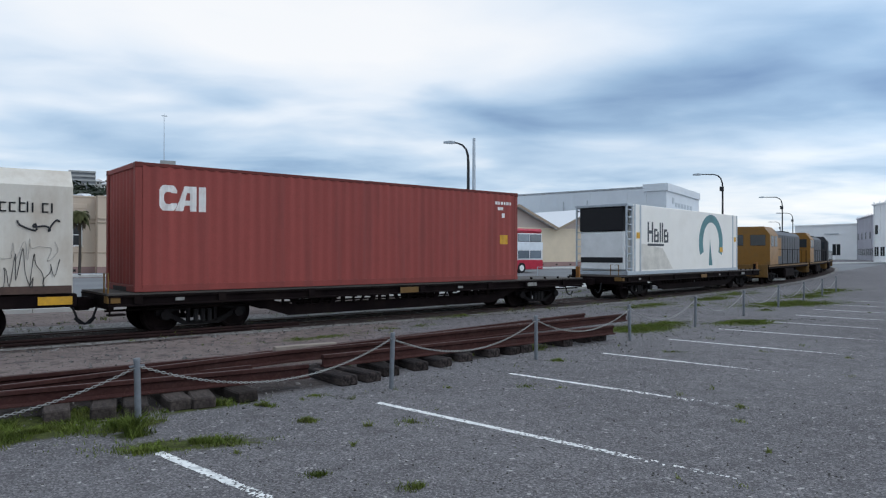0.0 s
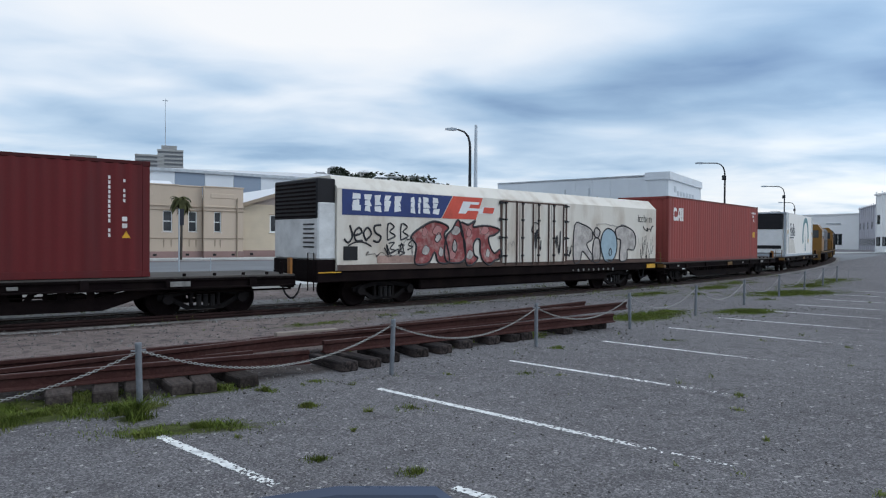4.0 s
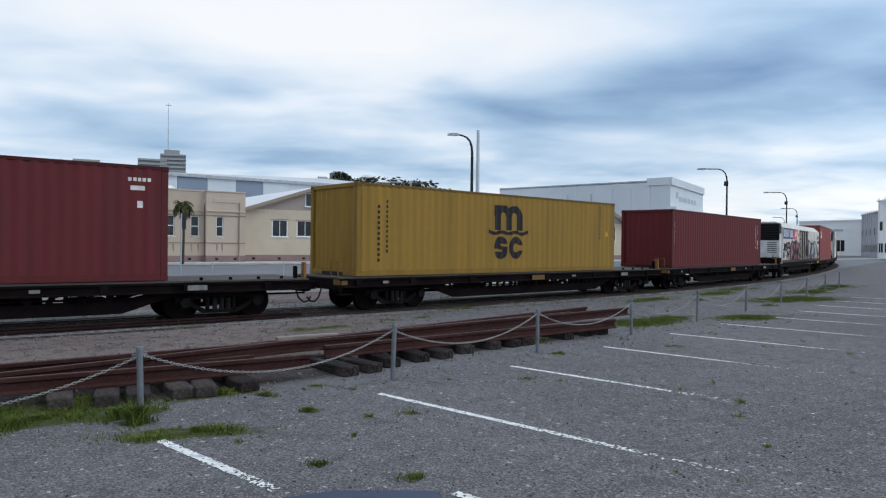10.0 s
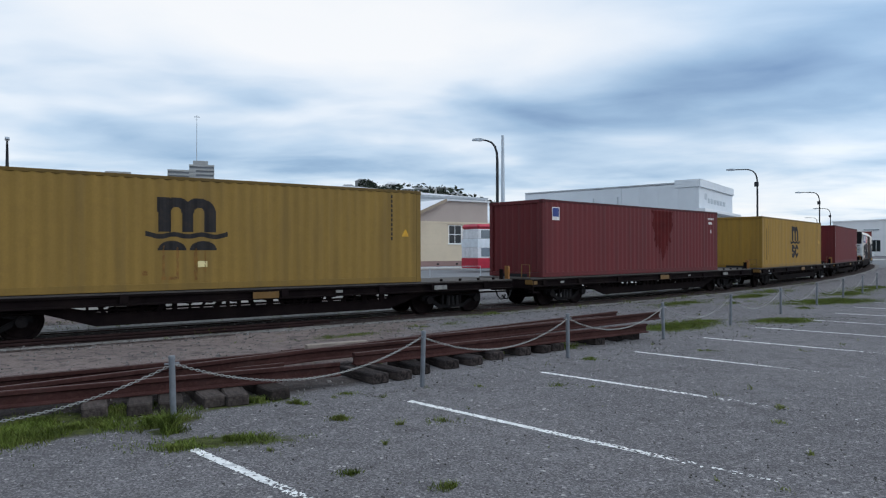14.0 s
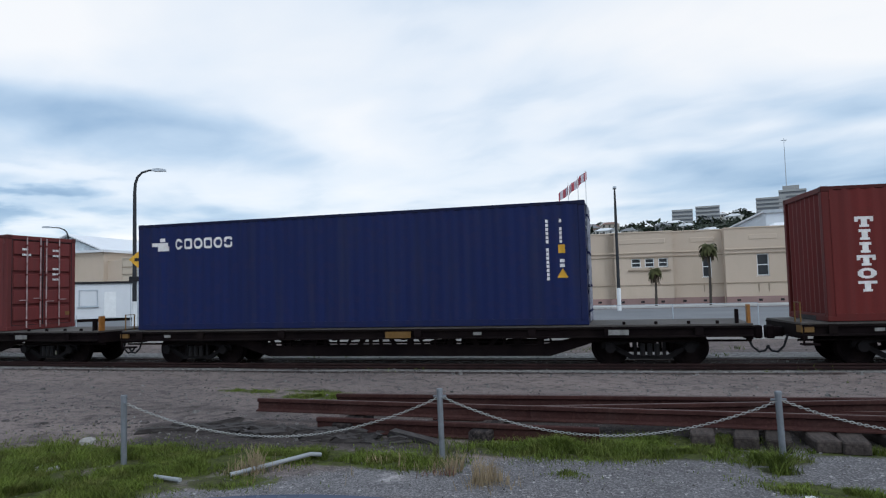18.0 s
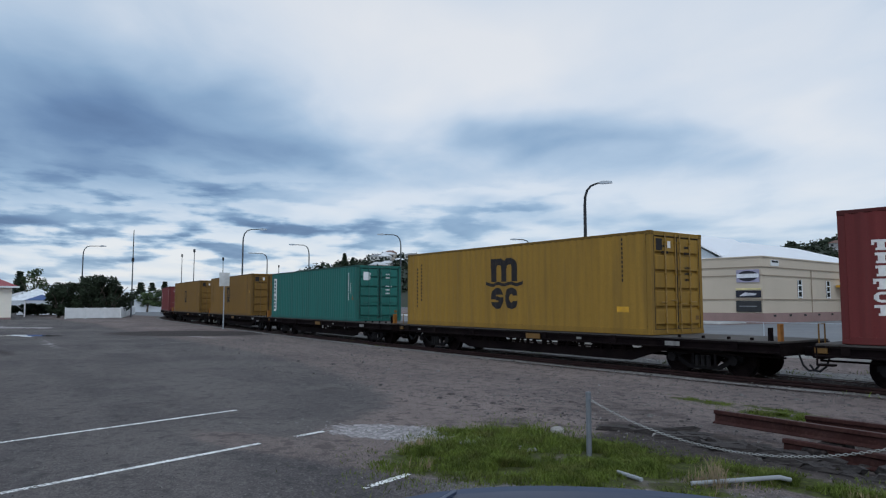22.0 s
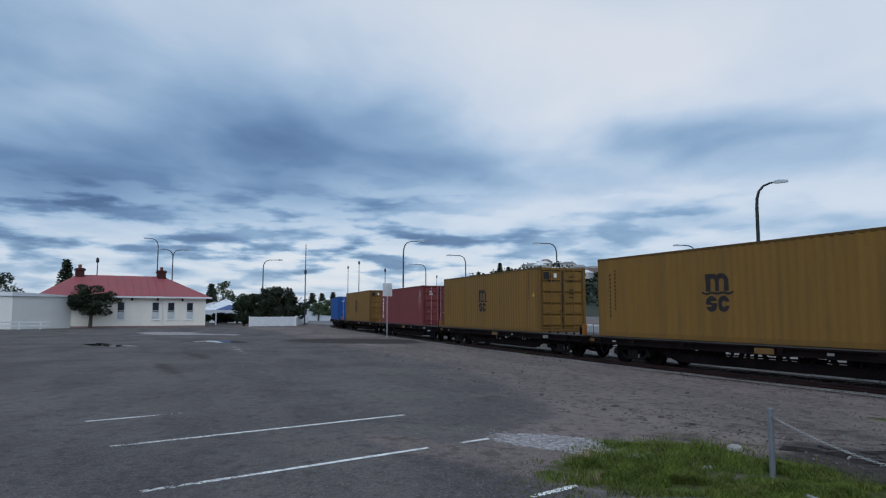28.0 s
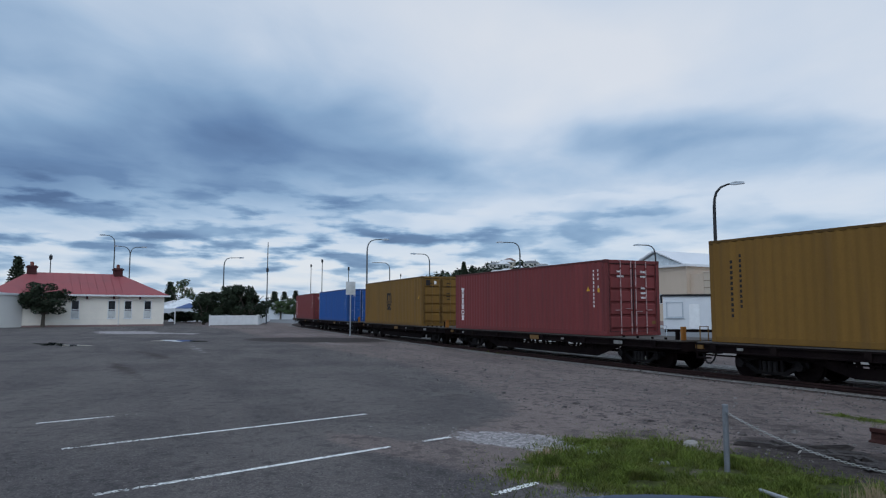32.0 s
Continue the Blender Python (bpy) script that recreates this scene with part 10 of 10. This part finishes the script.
def build_plants():
    rnd = random.Random(5)
    g = Mesh()
    for cx, cy, rx, ry, turn, n, h0, h1 in GRASS:
        n, h0, h1 = int(n * 2.3), h0 * 0.5, h1 * 0.58
        blades(g, rnd, cx, cy, rx, ry, turn, n, h0, h1)
    for s0, s1, side, n in ((-30, 40, 1.5, 2600), (-20, 40, 3.4, 2600), (-28, 12, -1.35, 700), (12, 40, -1.7, 900)):
        for _ in range(n):
            s = rnd.uniform(s0, s1)
            if noise.noise(Vector((s * 0.22, side, 4))) < 0.05:
                continue
            p = on_track(s, side + rnd.gauss(0, 0.28))
            blades(g, rnd, p.x, p.y, 0.05, 0.05, 0, 2, 0.04, 0.16, 0.008)
    tagged(part("grass", g, GRASS_A), "short green grass and weeds along the fence", "grass", kind="stuff")
    d = Mesh()
    for cx, cy, rx, n, h0, h1 in ((-5.25, 4.74, 0.34, 1900, 0.16, 0.40), (-6.6, 3.9, 0.35, 350, 0.1, 0.3), (-7.1, 3.2, 0.4, 300, 0.08, 0.22), (-7.9, 0.3, 0.5, 300, 0.08, 0.2), (-6.2, 4.4, 0.3, 250, 0.1, 0.28), (-9.0, 0.2, 0.6, 250, 0.05, 0.15)):
        blades(d, rnd, cx, cy, rx, rx * 0.8, 0, n, h0, h1, 0.004, 0.45)
    tagged(part("dry_grass", d, GRASS_DRY), "pale dry grass tufts beside the posts", "grass", kind="stuff")
    b = Mesh()
    blades(b, rnd, -5.42, 4.42, 0.16, 0.14, 0, 900, 0.12, 0.28, 0.005, 0.6)
    tagged(part("russet_shrub", b, mat("russet_stem", (0.17, 0.075, 0.055), 0.9, 0, 0.3, 4, 0, 20, rand=0)), "small russet dead shrub at a post", "shrub", kind="stuff")
    # loose stones
    st = Mesh()

    def stone(x, y, r):
        q = [(rnd.uniform(0.6, 1.2) * r * math.cos(a), rnd.uniform(0.6, 1.2) * r * math.sin(a)) for a in (0.3, 1.5, 2.8, 4.0, 5.3)]
        h = r * rnd.uniform(0.4, 0.9)
        k = [(x + u, y + v, -0.003) for u, v in q] + [(x + u * 0.55, y + v * 0.55, h) for u, v in q]
        st.add(k, [(0, 1, 6, 5), (1, 2, 7, 6), (2, 3, 8, 7), (3, 4, 9, 8), (4, 0, 5, 9), (5, 6, 7, 8, 9)])

    for _ in range(9000):
        s = rnd.uniform(-40, 45)
        side = rnd.choice((rnd.uniform(-2.4, -0.9), rnd.uniform(-0.45, 0.45), rnd.uniform(0.7, 4.0)))
        p = on_track(s, side)
        stone(p.x, p.y, rnd.uniform(0.012, 0.04))
    for _ in range(9000):
        s = rnd.uniform(-34, 20)
        p = on_track(s, -rnd.uniform(1.5, 9.5))
        stone(p.x, p.y, rnd.uniform(0.008, 0.03) * (2.2 if rnd.random() < 0.02 else 1))
    for _ in range(7000):
        a, r = rnd.uniform(-35, 132), 4.2 + 11 * rnd.random() ** 1.3
        p = polar(a, r)
        stone(p.x, p.y, rnd.uniform(0.005, 0.017))
    tagged(part("loose_stones", st, island(mat("loose_stone", (0.12, 0.112, 0.107), 0.9, 0, 0.35, 3, 0.3, 30, rand=0), 0.3, 1.7)), "loose grey stones on the ground", "stones", kind="stuff")
    for x, y, r, h in ((-10.05, 2.25, 0.13, 0.08), (-3.5, 10.2, 0.08, 0.06), (-9.7, 3.6, 0.06, 0.04)):
        m = Mesh()
        n = 9
        ring = [(r * rnd.uniform(0.8, 1.15) * math.cos(6.283 * k / n), r * 0.7 * rnd.uniform(0.8, 1.15) * math.sin(6.283 * k / n)) for k in range(n)]
        m.add([(u, v, -0.01) for u, v in ring] + [(u * 0.9, v * 0.9, h * 0.6) for u, v in ring] + [(u * 0.5, v * 0.5, h) for u, v in ring], [(k, (k + 1) % n, n + (k + 1) % n, n + k) for k in range(n)] + [(n + k, n + (k + 1) % n, 2 * n + (k + 1) % n, 2 * n + k) for k in range(n)] + [tuple(range(2 * n, 3 * n))])
        tagged(part("rock", m, mat("pale_rock", (0.30, 0.285, 0.265), 0.9, 0, 0.2, 5, 0.4, 20), m=pose(x, y, 0, 0, 0, rnd.uniform(0, 180))), "pale broken rock lying on the dirt", "rock", "loose rocks")
    # sprigs in the worn joints of the car park
    sp = Mesh()
    for k in range(130):
        a, r = rnd.uniform(-34, 26), 6.0 + 26 * rnd.random() ** 1.4
        p = polar(a, r)
        w = rnd.uniform(0.02, 0.11) * (1 + r / 40)
        blades(sp, rnd, p.x, p.y, w, w * rnd.uniform(0.5, 1), rnd.uniform(0, 180), rnd.randint(10, 60), 0.01, 0.05 + 0.04 * rnd.random(), 0.005, 1.2)
    tagged(part("sprigs", sp, island(mat("fresh_weed", (0.15, 0.175, 0.05), 0.8, 0, 0.3, 2.2, 0.0, 20, spec=0.2, rand=0), 0.7, 1.4)), "tiny green weeds sprouting in worn chip seal", "weeds", kind="stuff")


build_plants()


def patch(name, label, category, cx, cy, rx, ry, turn, material, z, seed, n=40, rough=0.3):
    m = Mesh()
    o = []
    c, s = math.cos(radians(turn)), math.sin(radians(turn))
    for k in range(n):
        a = 6.2832 * k / n
        r = 1 + rough * (noise.noise(Vector((math.cos(a) * 1.7, math.sin(a) * 1.7, seed))) * 1.2 + 0.6 * noise.noise(Vector((math.cos(a) * 5, math.sin(a) * 5, seed))))
        u, v = rx * r * math.cos(a), ry * r * math.sin(a)
        o.append((cx + u * c - v * s, cy + u * s + v * c, z))
    m.add(o, [tuple(range(n))])
    return tagged(part(name, m, material), label, category, kind="structure")


def build_patches():
    rnd = random.Random(31)
    chunk = mat("broken_concrete", (0.23, 0.222, 0.222), 0.95, 0, 0.3, 6, 0.5, 25, rand=0)
    m = Mesh()
    for k in range(330):
        q = rnd.gauss(0, 0.75)
        x, y = -10.1 + 0.45 * q + rnd.gauss(0, 0.3), 0.1 + q + rnd.gauss(0, 0.12)
        r = rnd.uniform(0.010, 0.03) * (2.2 if rnd.random() < 0.05 else 1)
        q = [(rnd.uniform(0.6, 1.3) * r * math.cos(a), rnd.uniform(0.6, 1.3) * r * math.sin(a)) for a in (0.3, 1.5, 2.8, 4.0, 5.3)]
        h = r * rnd.uniform(0.15, 0.45)
        m.add([(x + u, y + v, -0.003) for u, v in q] + [(x + u * 0.6, y + v * 0.6, h) for u, v in q], [(0, 1, 6, 5), (1, 2, 7, 6), (2, 3, 8, 7), (3, 4, 9, 8), (4, 0, 5, 9), (5, 6, 7, 8, 9)])
    for k in range(90):
        u = rnd.random()
        x, y = -9.55 + 0.75 * u + rnd.gauss(0, 0.07), 0.72 + 0.95 * u + rnd.gauss(0, 0.10)
        r = rnd.uniform(0.015, 0.045) * (1.7 if rnd.random() < 0.12 else 1)
        q = [(rnd.uniform(0.6, 1.4) * r * math.cos(a), rnd.uniform(0.6, 1.4) * r * math.sin(a)) for a in (0.3, 1.5, 2.8, 4.0, 5.3)]
        h = 0.02 + r * rnd.uniform(0.1, 0.4)
        m.add([(x + u_, y + v_, -0.003) for u_, v_ in q] + [(x + u_ * 0.6, y + v_ * 0.6, h) for u_, v_ in q], [(0, 1, 6, 5), (1, 2, 7, 6), (2, 3, 8, 7), (3, 4, 9, 8), (4, 0, 5, 9), (5, 6, 7, 8, 9)])
    tagged(part("rubble", m, chunk), "pale broken concrete rubble on the ground", "rubble", kind="stuff")
    clods = Mesh()
    for k in range(260):
        u = rnd.random()
        x, y = -15.0 + 5.5 * u + rnd.gauss(0, 0.6), 0.9 + 3.4 * u + rnd.gauss(0, 0.7)
        if noise.noise(Vector((x * 0.9, y * 0.9, 8))) < -0.05:
            continue
        r = rnd.uniform(0.012, 0.04) * (2.2 if rnd.random() < 0.1 else 1)
        q = [(rnd.uniform(0.6, 1.4) * r * math.cos(a), rnd.uniform(0.6, 1.4) * r * math.sin(a)) for a in (0.3, 1.5, 2.8, 4.0, 5.3)]
        h = r * rnd.uniform(0.2, 0.5)
        clods.add([(x + u_, y + v_, -0.003) for u_, v_ in q] + [(x + u_ * 0.6, y + v_ * 0.6, h) for u_, v_ in q], [(0, 1, 6, 5), (1, 2, 7, 6), (2, 3, 8, 7), (3, 4, 9, 8), (4, 0, 5, 9), (5, 6, 7, 8, 9)])
    tagged(part("dirt_clods", clods, island(mat("damp_clod", (0.050, 0.042, 0.040), 0.95, 0, 0.3, 6, 0.4, 25, rand=0), 0.6, 1.8)), "dark clods of dirt lying beside the track", "dirt", kind="stuff")
    water = bpy.data.materials.new("puddle_water")
    water.use_nodes = True
    wb = water.node_tree.nodes["Principled BSDF"]
    wb.inputs["Base Color"].default_value, wb.inputs["Roughness"].default_value, wb.inputs["Specular IOR Level"].default_value = (0.03, 0.033, 0.037, 1), 0.02, 1.0
    patch("puddle", "shallow rain puddle reflecting the sky", "puddle", -40.8, -21.7, 1.7, 1.1, 70, water, 0.0075, 4, rough=0.9)
    patch("puddle", "shallow rain puddle reflecting the sky", "puddle", -35.4, -25.6, 2.1, 0.8, 55, water, 0.0075, 7, rough=1.1)

    # low dark tree belt far beyond the yard
    far = Mesh()
    for k in range(90):
        a = rnd.uniform(98, 140)
        d = rnd.uniform(240, 330)
        h = rnd.uniform(2.5, 6.5) * (1.7 if k % 9 == 0 else 1)
        w = rnd.uniform(2.0, 5.0) * (0.5 if k % 9 == 0 else 1)
        p = polar(a, d)
        leaves(far, rnd, (p.x, p.y, h * 0.5), (w, w, h * 0.5), 46, 0.75)
    tagged(part("far_trees", far, LEAF_DARK), "low dark belt of trees beyond the yard", "woods", kind="stuff")


build_patches()


# ---- the car at the camera's side ----
def build_near_car():
    """A dark blue-grey car under the camera: the front edge of its roof, and one door ajar."""
    c = thing("near_car", "dark blue-grey car with a glossy roof and one door ajar", "car", m=pose(-1.13, 0.33, 0, 0, 0, 153))
    paint = mat("blue_grey_car_paint", (0.13, 0.15, 0.20), 0.14, 0.2, 0.05, 2, 0.0, 20, spec=0.9)
    dark = mat("dark_car_trim", (0.045, 0.06, 0.10), 0.3, 0, 0.1, 3, 0, 20)
    low = [(-2.35, 0.32), (-2.4, 0.6), (-2.3, 0.95), (1.25, 0.95), (1.95, 0.86), (2.25, 0.68), (2.27, 0.42), (2.15, 0.28), (-2.2, 0.28)]
    part("body", Mesh().prism(low, -0.86, 0.86, "y"), paint, c)
    cab = Mesh()
    cab.add([(-2.2, -0.80, 0.95), (1.3, -0.80, 0.95), (1.3, 0.80, 0.95), (-2.2, 0.80, 0.95), (-1.6, -0.66, 1.40), (0.25, -0.66, 1.40), (0.25, 0.66, 1.40), (-1.6, 0.66, 1.40)], [(0, 1, 5, 4), (1, 2, 6, 5), (2, 3, 7, 6), (3, 0, 4, 7)])
    part("cabin_glass", cab, glass("car_glass"), c)
    roof = Mesh()
    nx, ny = 16, 14
    front = lambda v: 0.47 - 0.20 * v * v
    for i in range(nx + 1):
        for j in range(ny + 1):
            u, v = i / nx, j / ny * 2 - 1
            x = -1.65 + (front(v) + 1.65) * u
            edge = max(abs(v) ** 6, (2 * u - 1) ** 8)
            roof.v.append((x, 0.68 * v, 1.475 + 0.025 * math.sin(math.pi * u) - 0.035 * edge - 0.02 * v * v))
    roof.f = [(i * (ny + 1) + j, i * (ny + 1) + j + 1, (i + 1) * (ny + 1) + j + 1, (i + 1) * (ny + 1) + j) for i in range(nx) for j in range(ny)]
    part("roof", roof, paint, c, "glossy blue-grey roof")
    pts = [(front(v) + 0.005, 0.68 * v, 1.462 - 0.025 * v * v - 0.03 * abs(v) ** 6) for v in [k / 10 - 1 for k in range(21)]]
    part("windscreen_moulding", Mesh().tube(pts, 0.022, 8), dark, c, "dark windscreen moulding")
    for s in (-1, 1):
        part("roof_channel", Mesh().tube([(-1.6, 0.5 * s, 1.478), (-0.6, 0.5 * s, 1.488), (0.36, 0.5 * s, 1.462)], 0.006, 6), dark, c)
    arch = [(0.35, -0.86, 0.9), (0.2, -0.97, 1.22), (-0.1, -1.16, 1.335), (-0.36, -1.33, 1.372), (-0.52, -1.43, 1.368), (-0.64, -1.50, 1.27), (-0.68, -1.53, 0.9)]
    d = part("open_door", Mesh().add([(0.35, -0.86, 0.3), (-0.68, -1.51, 0.3), (-0.68, -1.51, 0.9), (0.35, -0.86, 0.9), (0.35, -0.90, 0.3), (-0.68, -1.55, 0.3), (-0.68, -1.55, 0.9), (0.35, -0.90, 0.9)], [(0, 1, 2, 3), (7, 6, 5, 4), (3, 2, 6, 7), (1, 5, 6, 2), (0, 3, 7, 4)]), paint, c, "door ajar")
    part("door_frame", Mesh().tube(arch, 0.03, 8), dark, d)
    for x in (-1.5, 1.4):
        for s in (-1, 1):
            w = part("wheel", Mesh().tube([(x, 0.70 * s, 0.3), (x, 0.88 * s, 0.3)], 0.30, 18), BLACK, c)
            part("rim", Mesh().tube([(x, 0.88 * s, 0.3), (x, 0.89 * s, 0.3)], 0.19, 12), GALV, w)
    for s in (-1, 1):
        part("headlight", Mesh().box(2.12, 2.22, 0.58 * s - 0.16, 0.58 * s + 0.16, 0.58, 0.74, 0.02), WHITE, c)
        part("tail_light", Mesh().box(-2.40, -2.32, 0.58 * s - 0.16, 0.58 * s + 0.16, 0.66, 0.86, 0.02), mat("tail_red", (0.3, 0.02, 0.02)), c)


build_near_car()


# ---- movement ----
def motions():
    for ob, s, half, m in RIDES:
        walk(ob, [(t, ride(s + along(t), half, RAIL_TOP) @ m) for t in range(0, 33)])
    # wheels roll with the way they cover
    turns = [(0.1 * k, math.degrees(along(0.1 * k) / 0.42)) for k in range(0, 321)]
    for ob, s, half, m in RIDES:
        for wheel in [c for b in ob.children for c in b.children if c.name.startswith("wheel")]:
            x, y, z = wheel.location
            sense, flip = (-1, 180) if y > 0 else (1, 0)
            walk(wheel, [(t, pose(x, y, z, 0, sense * a, flip)) for t, a in turns])


motions()
